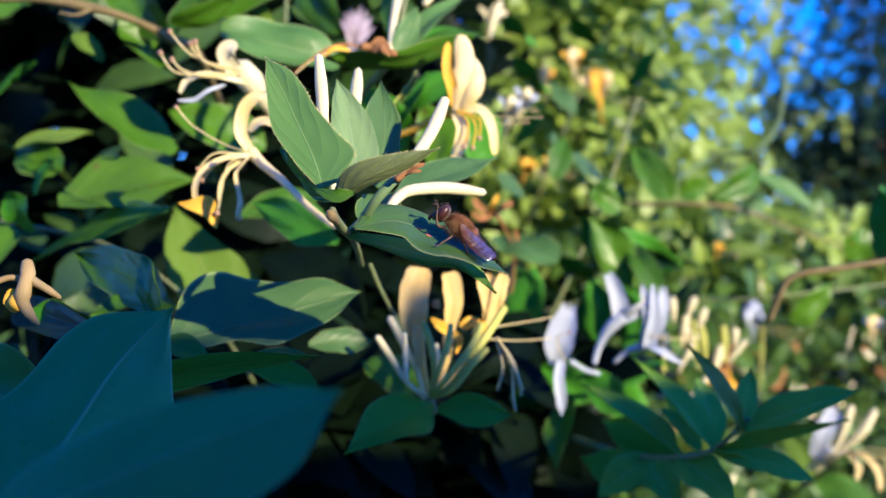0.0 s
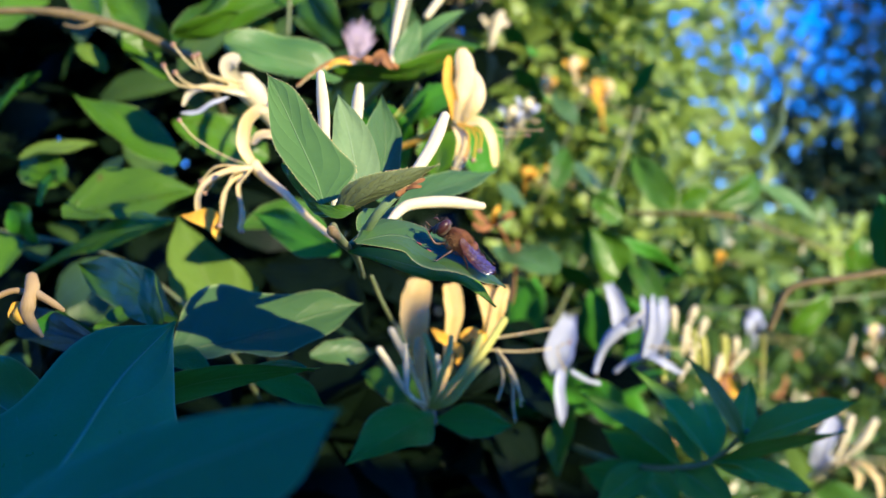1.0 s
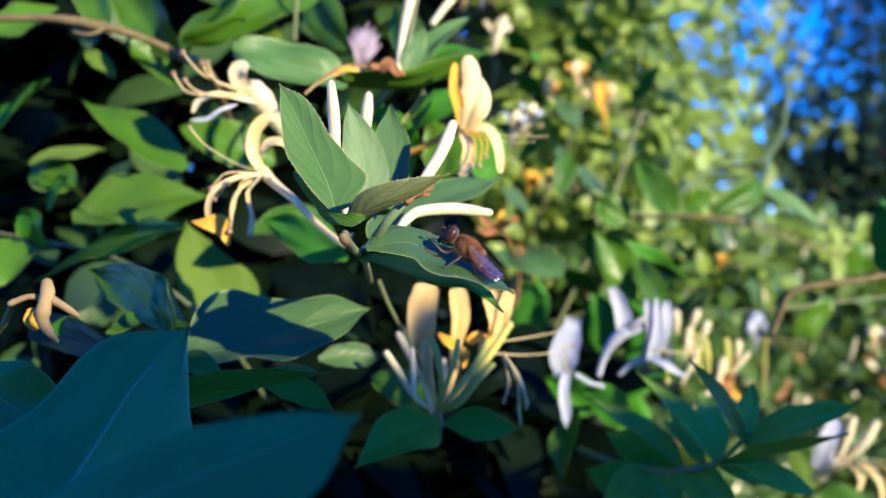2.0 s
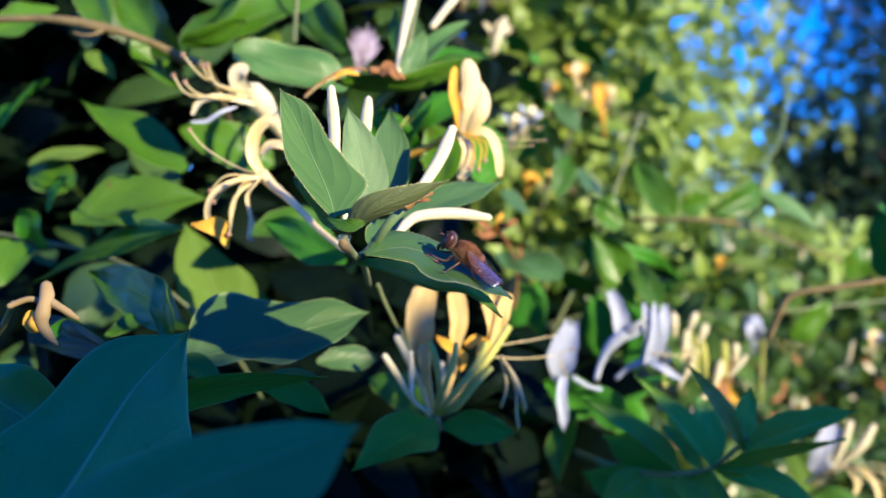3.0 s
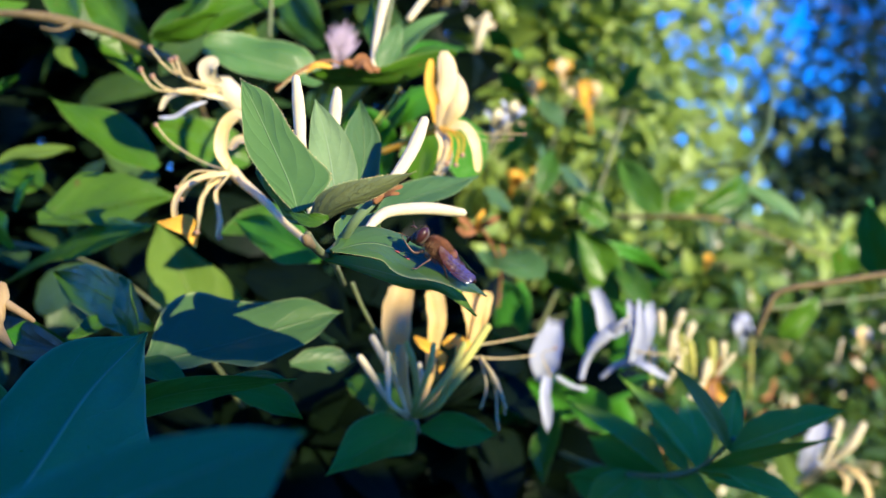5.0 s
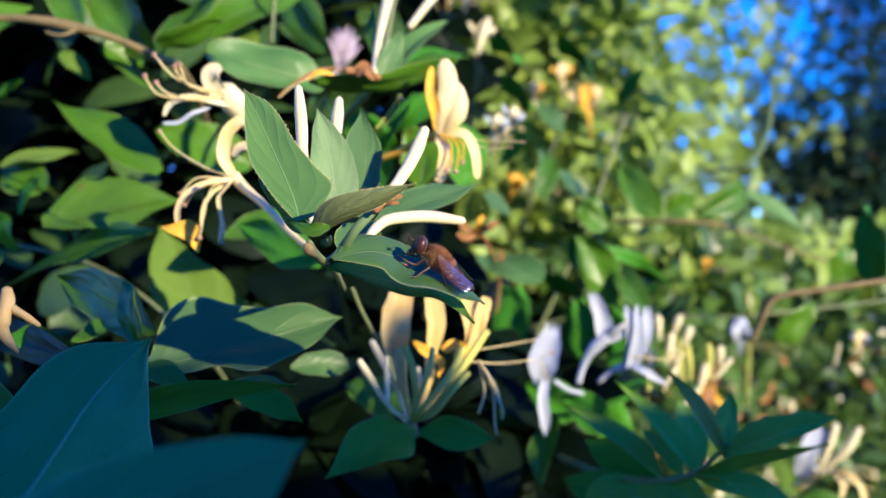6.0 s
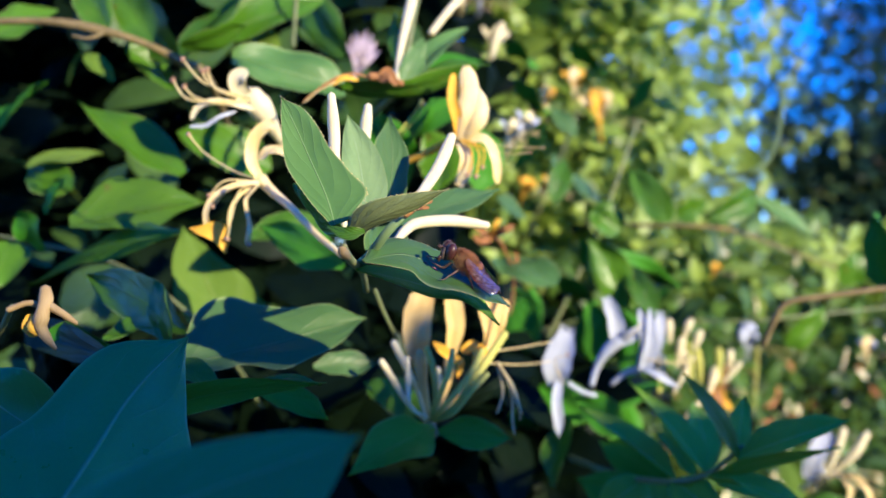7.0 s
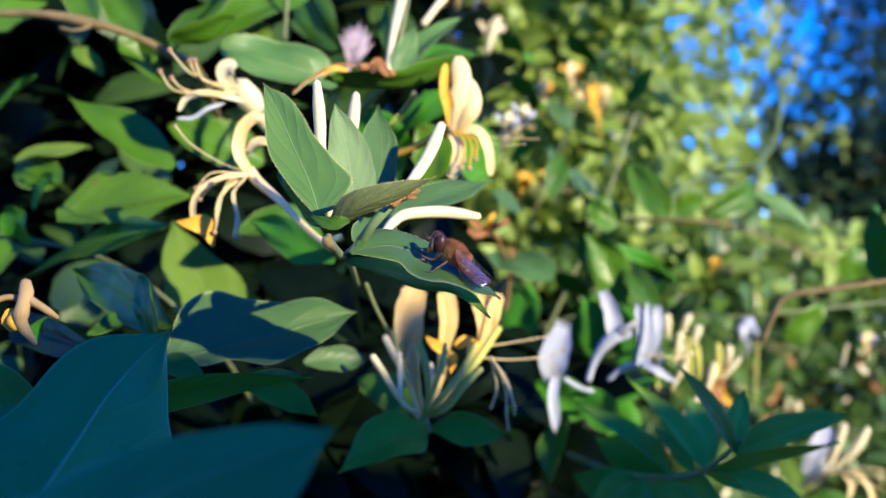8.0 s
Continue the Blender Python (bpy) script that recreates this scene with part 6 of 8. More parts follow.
leaf(left_leaves, [(-0.10208, 0.28500, 1.20437), (-0.10549, 0.28432, 1.20905), (-0.10913, 0.28500, 1.21354)], 0.01000, (-0.80, -0.55, 0.25), LEAF_DEEP, fold=10, shape=(0.5, 0.5))
leaf(left_leaves, [(-0.13045, 0.32000, 1.23657), (-0.12372, 0.32370, 1.24590), (-0.11739, 0.33000, 1.25404)], 0.01600, (-0.80, -0.55, 0.25), LEAF_DEEP, fold=10)
leaf(left_leaves, [(-0.13290, 0.33000, 1.26710), (-0.12558, 0.33407, 1.27312), (-0.11842, 0.34000, 1.27755)], 0.01400, (0.00, -0.80, 0.60), LEAF, fold=10)
leaf(left_leaves, [(-0.08957, 0.31000, 1.26150), (-0.08308, 0.31426, 1.25633), (-0.07821, 0.32000, 1.25082)], 0.00900, (0.32, -0.85, 0.42), LEAF, fold=14)
leaf(left_leaves, [(-0.10677, 0.33000, 1.26220), (-0.10203, 0.32938, 1.25841), (-0.09779, 0.33000, 1.25404)], 0.00600, (0.32, -0.85, 0.42), LEAF_YELLOW, fold=14)
leaf(left_leaves, [(-0.11248, 0.29000, 1.20660), (-0.11262, 0.28428, 1.20120), (-0.11276, 0.28000, 1.19460)], 0.01400, (0.00, -0.91, 0.41), LEAF, fold=12)

upper_vine = thing("honeysuckle_sprig", (-0.07346, 0.32000, 1.25557), "twining honeysuckle vine with brown stem and leaves", "honeysuckle", "honeysuckle sprigs")
stem(upper_vine, [(-0.12824, 0.30000, 1.26516), (-0.10674, 0.29800, 1.26531), (-0.09139, 0.29700, 1.26274), (-0.08148, 0.30000, 1.26026), (-0.07423, 0.31000, 1.25721), (-0.06922, 0.33000, 1.25404), (-0.07005, 0.40000, 1.22790)], (0.00100, 0.00100, 0.00100, 0.00130, 0.00150, 0.00110, 0.00100, 0.00100, 0.00110, 0.00160, 0.00120, 0.00100, 0.00100, 0.00100), STEM_WOOD, label='slender brown woody vine')
stem(upper_vine, [(-0.09138, 0.29600, 1.26224), (-0.09222, 0.29400, 1.26094), (-0.09480, 0.29300, 1.26001), (-0.09843, 0.29300, 1.26074)], (0.00050, 0.00050, 0.00040, 0.00030), STEM_WOOD, name='tendril')
leaf(upper_vine, [(-0.07423, 0.31000, 1.25751), (-0.08319, 0.31362, 1.26830), (-0.09008, 0.32000, 1.27932)], 0.01400, (-0.79, -0.54, 0.30), LEAF, fold=16)
leaf(upper_vine, [(-0.07270, 0.31000, 1.25843), (-0.06498, 0.31948, 1.27171), (-0.05616, 0.33000, 1.28343)], 0.01900, (-0.61, -0.61, 0.51), LEAF, fold=12, label='broad leaf with sun on one half')
leaf(upper_vine, [(-0.06871, 0.32000, 1.26507), (-0.05294, 0.32876, 1.27442), (-0.03768, 0.34000, 1.28175)], 0.01300, (0.00, -0.85, 0.53), LEAF, fold=12)
leaf(upper_vine, [(-0.07184, 0.30000, 1.25952), (-0.06264, 0.29934, 1.26162), (-0.05403, 0.30000, 1.26545)], 0.00800, (0.12, -0.58, -0.81), LEAF, fold=10)
leaf(upper_vine, [(-0.07926, 0.30000, 1.26100), (-0.08554, 0.30374, 1.27016), (-0.09110, 0.31000, 1.27837)], 0.01200, (-0.32, -0.85, 0.42), LEAF, fold=16)
leaf(upper_vine, [(-0.09052, 0.29800, 1.26354), (-0.09658, 0.30281, 1.27232), (-0.10184, 0.31000, 1.27991)], 0.01000, (-0.21, -0.93, 0.31), LEAF, fold=12)
leaf(upper_vine, [(-0.05450, 0.34000, 1.26409), (-0.05530, 0.33949, 1.26830), (-0.05618, 0.34000, 1.27250)], 0.00900, (0.00, -0.91, 0.41), LEAF_YELLOW, fold=12, shape=(0.5, 0.5))
leaf(upper_vine, [(-0.03277, 0.36000, 1.26786), (-0.04170, 0.36338, 1.28155), (-0.04833, 0.37000, 1.29537)], 0.01400, (-0.72, -0.62, 0.31), LEAF, fold=12)
stem(upper_vine, [(-0.04486, 0.32500, 1.26448), (-0.04438, 0.32500, 1.27412), (-0.04373, 0.32500, 1.28538)], (0.00060, 0.00060, 0.00060), STEM)

near_leaves = thing("honeysuckle_sprig", (-0.05731, 0.16000, 1.15179), "honeysuckle branch with large dark leaves close by, in blue shade", "honeysuckle", "honeysuckle sprigs")
stem(near_leaves, [(-0.09337, 0.20000, 1.12985), (-0.06267, 0.15000, 1.15528), (-0.05070, 0.13300, 1.16700)], (0.00130, 0.00120, 0.00110), STEM)
leaf(near_leaves, [(-0.05032, 0.13200, 1.16740), (-0.04949, 0.14100, 1.17198), (-0.04727, 0.14800, 1.17771), (-0.04406, 0.15500, 1.18451), (-0.03780, 0.16000, 1.19177)], 0.02877, (-0.06, -0.88, 0.46), LEAF_NEAR, left=(0.28, 0.48, 0.48, 0.45, 0.38, 0.30, 0.00), right=(0.30, 0.52, 0.52, 0.48, 0.41, 0.24, 0.00), fold=(-4, -28), ruffle=0.06, margin=0.06, rows=30, cols=14, label='large dark blue-green leaf in shade')
leaf(near_leaves, [(-0.03591, 0.08500, 1.17762), (-0.02819, 0.08500, 1.18147), (-0.02090, 0.08500, 1.18452), (-0.01403, 0.08500, 1.18709), (-0.00749, 0.08500, 1.18967)], 0.01253, (0.00, -0.72, 0.69), LEAF_NEAR, left=(0.13, 0.37, 0.43, 0.40, 0.34, 0.21, 0.00), right=(0.20, 0.47, 0.57, 0.54, 0.47, 0.36, 0.00), fold=(-6, -14), ruffle=0.05, margin=0.03, rows=26, cols=14, label='large dark leaf very close to the eye')
leaf(near_leaves, [(-0.05665, 0.16500, 1.17396), (-0.06642, 0.16621, 1.17991), (-0.07603, 0.17000, 1.18495)], 0.01300, (-0.21, -0.88, 0.42), LEAF_NEAR, fold=10)

edge_spray = thing("honeysuckle_sprig", (-0.08153, 0.20000, 1.18823), "withered orange honeysuckle flower on a short stalk", "honeysuckle", "honeysuckle sprigs")
stem(edge_spray, [(-0.10287, 0.23000, 1.17736), (-0.08153, 0.20000, 1.18823), (-0.07346, 0.18700, 1.19454)], (0.00070, 0.00060, 0.00050), STEM)
bloom = bud(edge_spray, [(-0.06554, 0.18000, 1.19795), (-0.06509, 0.17900, 1.19601), (-0.06525, 0.17800, 1.19392), (-0.06552, 0.17800, 1.19199), (-0.06464, 0.17800, 1.19022), (-0.06305, 0.17800, 1.18829)], (0.00090, 0.00125, 0.00110, 0.00130, 0.00100, 0.00080, 0.00030), PETAL_TAN, "withered tan flower with dark flecks", name="flower")
petal(bloom, [(-0.06713, 0.17900, 1.19371), (-0.06784, 0.17900, 1.19194), (-0.06660, 0.17900, 1.19017)], 0.00200, (0.00, -1.00, 0.10), PETAL_ORANGE)
bud(edge_spray, [(-0.06482, 0.17900, 1.19531), (-0.06200, 0.17800, 1.19392), (-0.05971, 0.17800, 1.19243)], (0.00080, 0.00065, 0.00060, 0.00035), PETAL_TAN, name='petal')
bud(edge_spray, [(-0.06590, 0.18000, 1.19510), (-0.06848, 0.18000, 1.19546), (-0.07160, 0.18000, 1.19430)], (0.00060, 0.00050, 0.00050), PETAL_TAN, name='petal')
bud(edge_spray, [(-0.06659, 0.17850, 1.19302), (-0.06693, 0.17800, 1.19172), (-0.06605, 0.17800, 1.19058)], (0.00060, 0.00080, 0.00050), PETAL_ORANGE, name='petal')

mid_branch = thing("honeysuckle_sprig", (0.12680, 0.55000, 1.16762), "honeysuckle branch with dark leaves out of focus, brown twig", "honeysuckle", "honeysuckle sprigs")
stem(mid_branch, [(0.03467, 0.48000, 1.17174), (0.06883, 0.47000, 1.18047), (0.11743, 0.46000, 1.17975), (0.14474, 0.46000, 1.18202), (0.20185, 0.50000, 1.18541)], (0.00070, 0.00070, 0.00060, 0.00060, 0.00060), STEM)
stem(mid_branch, [(0.13649, 0.33000, 1.19771), (0.11690, 0.33000, 1.19478), (0.10219, 0.33100, 1.19230), (0.09822, 0.33200, 1.18735), (0.09551, 0.33400, 1.17934)], (0.00090, 0.00095, 0.00100, 0.00110, 0.00100), STEM_WOOD, label='bare brown twig, bent downwards')
stem(mid_branch, [(0.06586, 0.52000, 1.22187), (0.09054, 0.50000, 1.21954), (0.12517, 0.50000, 1.21855), (0.18286, 0.60000, 1.21069), (0.23379, 0.66000, 1.20033)], (0.00050, 0.00095, 0.00095, 0.00070, 0.00060), STEM_WOOD)
stem(mid_branch, [(0.17989, 0.60000, 1.29529), (0.17840, 0.60000, 1.27748), (0.17395, 0.60000, 1.26115), (0.16208, 0.60000, 1.25135), (0.14601, 0.62000, 1.24938), (0.11755, 0.60000, 1.23295)], (0.00100, 0.00110, 0.00120, 0.00120, 0.00110, 0.00090), STALK)
leaf(mid_branch, [(0.08436, 0.42000, 1.21849), (0.07709, 0.42204, 1.22883), (0.07056, 0.42700, 1.23866)], 0.01250, (0.10, -0.94, -0.31), LEAF, fold=12, label='dark olive leaf')
leaf(mid_branch, [(0.06722, 0.43000, 1.21468), (0.06203, 0.42919, 1.21930), (0.05659, 0.43000, 1.22361)], 0.01400, (0.11, -0.97, 0.22), LEAF, fold=12, shape=(0.5, 0.5))
leaf(mid_branch, [(0.06847, 0.40000, 1.18733), (0.05970, 0.39912, 1.19926), (0.05106, 0.40000, 1.21128)], 0.01550, (0.22, -0.87, -0.44), LEAF, fold=14)
leaf(mid_branch, [(0.07448, 0.39000, 1.18476), (0.06924, 0.39380, 1.19401), (0.06451, 0.40000, 1.20218)], 0.00900, (0.33, -0.77, -0.55), LEAF, fold=14)
leaf(mid_branch, [(0.06634, 0.45000, 1.20735), (0.08179, 0.44386, 1.19891), (0.09926, 0.44000, 1.19369)], 0.00750, (0.00, -0.58, -0.81), LEAF, fold=12)
leaf(mid_branch, [(0.13754, 0.50000, 1.23488), (0.12745, 0.49356, 1.22834), (0.11588, 0.49000, 1.22206)], 0.01400, (0.21, -0.95, -0.21), LEAF, fold=26)
leaf(mid_branch, [(0.13754, 0.50000, 1.23241), (0.15106, 0.49866, 1.22529), (0.16326, 0.50000, 1.21608)], 0.01050, (0.10, -0.70, 0.70), LEAF_YOUNG, fold=10)
leaf(mid_branch, [(0.14878, 0.42000, 1.19605), (0.15226, 0.41920, 1.20264), (0.15501, 0.42000, 1.20956)], 0.01400, (0.33, -0.88, -0.33), LEAF, fold=16)
leaf(mid_branch, [(0.15752, 0.40000, 1.19426), (0.15539, 0.39833, 1.20809), (0.15357, 0.40000, 1.22197)], 0.01500, (-0.85, -0.50, 0.10), LEAF_DEEP, fold=16)
leaf(mid_branch, [(0.12800, 0.42000, 1.17320), (0.13562, 0.41887, 1.18011), (0.14254, 0.42000, 1.18774)], 0.01200, (0.11, -0.89, -0.44), LEAF, fold=14)
leaf(mid_branch, [(0.11320, 0.55000, 1.22612), (0.12076, 0.54903, 1.22935), (0.12816, 0.55000, 1.23292)], 0.01200, (0.00, -0.98, -0.22), LEAF, fold=14)
leaf(mid_branch, [(0.03431, 0.34500, 1.19590), (0.02522, 0.35393, 1.20042), (0.01824, 0.36500, 1.20379)], 0.01600, (0.05, -0.62, 0.78), LEAF_YOUNG, fold=8, shape=(0.45, 0.45), label='rounded grey-green leaf out of focus')
leaf(mid_branch, [(0.04073, 0.42000, 1.22514), (0.04356, 0.42390, 1.23451), (0.04595, 0.43000, 1.24276)], 0.00900, (0.11, -0.97, 0.22), LEAF, fold=10)
bloom = bud(mid_branch, [(0.02155, 0.36000, 1.20196), (0.01749, 0.35000, 1.20883), (0.01447, 0.34000, 1.21110)], (0.00040, 0.00060, 0.00100), PETAL_DRY, "withered brown flower", name="flower")
petal(bloom, [(0.01447, 0.34000, 1.20992), (0.01077, 0.34000, 1.21262), (0.00908, 0.34000, 1.21531)], 0.00220, (0.00, -0.98, 0.20), PETAL_DRY)
petal(bloom, [(0.01447, 0.34000, 1.20992), (0.01757, 0.33500, 1.21210), (0.02055, 0.33500, 1.21376)], 0.00200, (0.00, -0.98, 0.20), PETAL_DRY)
petal(bloom, [(0.01392, 0.33500, 1.20978), (0.01469, 0.33000, 1.21290), (0.01600, 0.33000, 1.21567)], 0.00180, (0.00, -0.98, 0.20), PETAL_ORANGE)
petal(bloom, [(0.01425, 0.33500, 1.20978), (0.01110, 0.33000, 1.20898), (0.00849, 0.33000, 1.21061)], 0.00200, (0.00, -0.98, 0.20), PETAL_DRY)
bloom = bud(mid_branch, [(0.02215, 0.37000, 1.18554), (0.02306, 0.37000, 1.19469), (0.02155, 0.36000, 1.20196)], (0.00035, 0.00040, 0.00040), PETAL_DRY, name="flower")
petal(bloom, [(0.02155, 0.36000, 1.20018), (0.02333, 0.36000, 1.20285), (0.02280, 0.36000, 1.20641)], 0.00140, (0.00, -0.98, 0.20), PETAL_DRY)

far_spray = thing("honeysuckle_sprig", (0.05747, 0.66000, 1.23624), "honeysuckle sprays with small flowers, out of focus", "honeysuckle", "honeysuckle sprigs")
stem(far_spray, [(0.04132, 0.72000, 1.19323), (0.05747, 0.66000, 1.23624), (0.07603, 0.68000, 1.28108), (0.08866, 0.70000, 1.31117)], (0.00100, 0.00090, 0.00080, 0.00070), STEM)
bloom = bud(far_spray, [(0.09331, 0.67000, 1.27342), (0.09094, 0.66000, 1.28114), (0.09012, 0.66000, 1.28849)], (0.00070, 0.00100, 0.00180), PETAL_ORANGE, name="flower")
petal(bloom, [(0.09012, 0.66000, 1.28849), (0.09213, 0.65400, 1.29537), (0.09513, 0.65400, 1.30160)], 0.00780, (-0.10, -0.99, 0.10), PETAL_CREAM)
petal(bloom, [(0.09012, 0.66000, 1.28849), (0.08828, 0.65300, 1.29555), (0.08747, 0.65300, 1.30282)], 0.00910, (0.10, -0.99, 0.10), PETAL_ORANGE)
petal(bloom, [(0.09012, 0.66000, 1.28849), (0.08413, 0.65400, 1.29448), (0.07782, 0.65400, 1.29820)], 0.00520, (0.00, -0.98, 0.20), PETAL_CREAM)
thread(bloom, [(0.09012, 0.66000, 1.28849), (0.10548, 0.65000, 1.28088), (0.11593, 0.65000, 1.27795)], 0.00022, 0.00000)
thread(bloom, [(0.09012, 0.66000, 1.28849), (0.10339, 0.65000, 1.28506), (0.11802, 0.65000, 1.28297)], 0.00022, 0.00000)
bloom = bud(far_spray, [(0.07690, 0.67000, 1.29540), (0.07575, 0.66000, 1.30024), (0.07575, 0.66000, 1.30547)], (0.00070, 0.00100, 0.00180), PETAL_CREAM, name="flower")
petal(bloom, [(0.07575, 0.66000, 1.30547), (0.07765, 0.65400, 1.30969), (0.08024, 0.65400, 1.31383)], 0.00540, (-0.10, -0.99, 0.10), PETAL_ORANGE)
petal(bloom, [(0.07575, 0.66000, 1.30547), (0.07495, 0.65300, 1.31004), (0.07495, 0.65300, 1.31520)], 0.00630, (0.10, -0.99, 0.10), PETAL_CREAM)
petal(bloom, [(0.07575, 0.66000, 1.30547), (0.07196, 0.65400, 1.30969), (0.06782, 0.65400, 1.31279)], 0.00360, (0.00, -0.98, 0.20), PETAL_ORANGE)
thread(bloom, [(0.07575, 0.66000, 1.30547), (0.08618, 0.65000, 1.29953), (0.09342, 0.65000, 1.29750)], 0.00022, 0.00000)
thread(bloom, [(0.07575, 0.66000, 1.30547), (0.08474, 0.65000, 1.30242), (0.09487, 0.65000, 1.30098)], 0.00022, 0.00000)
bloom = bud(far_spray, [(0.04141, 0.61000, 1.23374), (0.04215, 0.60000, 1.23711), (0.04334, 0.60000, 1.24037)], (0.00070, 0.00100, 0.00180), PETAL_ORANGE, name="flower")
petal(bloom, [(0.04334, 0.60000, 1.24037), (0.04570, 0.59400, 1.24261), (0.04825, 0.59400, 1.24461)], 0.00540, (-0.10, -0.99, 0.10), PETAL_ORANGE)
petal(bloom, [(0.04334, 0.60000, 1.24037), (0.04412, 0.59300, 1.24345), (0.04530, 0.59300, 1.24668)], 0.00630, (0.10, -0.99, 0.10), PETAL_ORANGE)
petal(bloom, [(0.04334, 0.60000, 1.24037), (0.04214, 0.59400, 1.24390), (0.04026, 0.59400, 1.24678)], 0.00360, (0.00, -0.98, 0.20), PETAL_ORANGE)
thread(bloom, [(0.04334, 0.60000, 1.24037), (0.05312, 0.59000, 1.23576), (0.05969, 0.59000, 1.23392)], 0.00022, 0.00000)
thread(bloom, [(0.04334, 0.60000, 1.24037), (0.05181, 0.59000, 1.23838), (0.06101, 0.59000, 1.23707)], 0.00022, 0.00000)
bloom = bud(far_spray, [(0.04871, 0.61000, 1.23790), (0.05076, 0.60000, 1.23978), (0.05313, 0.60000, 1.24185)], (0.00070, 0.00100, 0.00180), PETAL_CREAM, name="flower")
petal(bloom, [(0.05313, 0.60000, 1.24185), (0.05598, 0.59400, 1.24232), (0.05889, 0.59400, 1.24279)], 0.00480, (-0.10, -0.99, 0.10), PETAL_ORANGE)
petal(bloom, [(0.05313, 0.60000, 1.24185), (0.05510, 0.59300, 1.24363), (0.05744, 0.59300, 1.24568)], 0.00560, (0.10, -0.99, 0.10), PETAL_CREAM)
petal(bloom, [(0.05313, 0.60000, 1.24185), (0.05372, 0.59400, 1.24490), (0.05349, 0.59400, 1.24802)], 0.00320, (0.00, -0.98, 0.20), PETAL_ORANGE)
thread(bloom, [(0.05313, 0.60000, 1.24185), (0.06159, 0.59000, 1.23765), (0.06743, 0.59000, 1.23602)], 0.00022, 0.00000)
thread(bloom, [(0.05313, 0.60000, 1.24185), (0.06042, 0.59000, 1.23999), (0.06860, 0.59000, 1.23882)], 0.00022, 0.00000)
bloom = bud(far_spray, [(0.02228, 0.42000, 1.24127), (0.02272, 0.41000, 1.24442), (0.02353, 0.41000, 1.24787)], (0.00070, 0.00100, 0.00180), BUD_CREAM, name="flower")
petal(bloom, [(0.02353, 0.41000, 1.24787), (0.02568, 0.40400, 1.25017), (0.02802, 0.40400, 1.25249)], 0.00270, (-0.10, -0.99, 0.10), PETAL_WHITE)
petal(bloom, [(0.02353, 0.41000, 1.24787), (0.02401, 0.40300, 1.25078), (0.02480, 0.40300, 1.25417)], 0.00315, (0.10, -0.99, 0.10), BUD_CREAM)
petal(bloom, [(0.02353, 0.41000, 1.24787), (0.02195, 0.40400, 1.25105), (0.01971, 0.40400, 1.25373)], 0.00180, (0.00, -0.98, 0.20), PETAL_WHITE)
thread(bloom, [(0.02353, 0.41000, 1.24787), (0.02652, 0.40000, 1.24537), (0.02874, 0.40000, 1.24474)], 0.00022, 0.00000)
thread(bloom, [(0.02353, 0.41000, 1.24787), (0.02607, 0.40000, 1.24626), (0.02919, 0.40000, 1.24581)], 0.00022, 0.00000)
bloom = bud(far_spray, [(0.02502, 0.42000, 1.24484), (0.02637, 0.41000, 1.24767), (0.02799, 0.41000, 1.25091)], (0.00070, 0.00100, 0.00180), BUD_CREAM, name="flower")
petal(bloom, [(0.02799, 0.41000, 1.25091), (0.03078, 0.40400, 1.25257), (0.03366, 0.40400, 1.25433)], 0.00270, (-0.10, -0.99, 0.10), PETAL_WHITE)
petal(bloom, [(0.02799, 0.41000, 1.25091), (0.02927, 0.40300, 1.25355), (0.03086, 0.40300, 1.25674)], 0.00315, (0.10, -0.99, 0.10), BUD_CREAM)
petal(bloom, [(0.02799, 0.41000, 1.25091), (0.02726, 0.40400, 1.25433), (0.02566, 0.40400, 1.25752)], 0.00180, (0.00, -0.98, 0.20), PETAL_WHITE)
thread(bloom, [(0.02799, 0.41000, 1.25091), (0.03087, 0.40000, 1.24834), (0.03310, 0.40000, 1.24771)], 0.00022, 0.00000)
thread(bloom, [(0.02799, 0.41000, 1.25091), (0.03043, 0.40000, 1.24923), (0.03354, 0.40000, 1.24878)], 0.00022, 0.00000)
bloom = bud(far_spray, [(0.02022, 0.56000, 1.29614), (0.02150, 0.55000, 1.30095), (0.02286, 0.55000, 1.30639)], (0.00070, 0.00100, 0.00180), BUD_CREAM, name="flower")
petal(bloom, [(0.02286, 0.55000, 1.30639), (0.02664, 0.54400, 1.30994), (0.03041, 0.54400, 1.31358)], 0.00360, (-0.10, -0.99, 0.10), BUD_CREAM)
petal(bloom, [(0.02286, 0.55000, 1.30639), (0.02404, 0.54300, 1.31095), (0.02539, 0.54300, 1.31632)], 0.00420, (0.10, -0.99, 0.10), BUD_CREAM)
petal(bloom, [(0.02286, 0.55000, 1.30639), (0.02072, 0.54400, 1.31142), (0.01722, 0.54400, 1.31573)], 0.00240, (0.00, -0.98, 0.20), BUD_CREAM)
thread(bloom, [(0.02286, 0.55000, 1.30639), (0.02885, 0.54000, 1.30205), (0.03286, 0.54000, 1.30093)], 0.00022, 0.00000)
thread(bloom, [(0.02286, 0.55000, 1.30639), (0.02805, 0.54000, 1.30366), (0.03366, 0.54000, 1.30286)], 0.00022, 0.00000)
bloom = bud(far_spray, [(0.06179, 0.69000, 1.28807), (0.06089, 0.68000, 1.29285), (0.06089, 0.68000, 1.29790)], (0.00070, 0.00100, 0.00180), PETAL_CREAM, name="flower")
petal(bloom, [(0.06089, 0.68000, 1.29790), (0.06286, 0.67400, 1.30204), (0.06536, 0.67400, 1.30604)], 0.00480, (-0.10, -0.99, 0.10), PETAL_ORANGE)
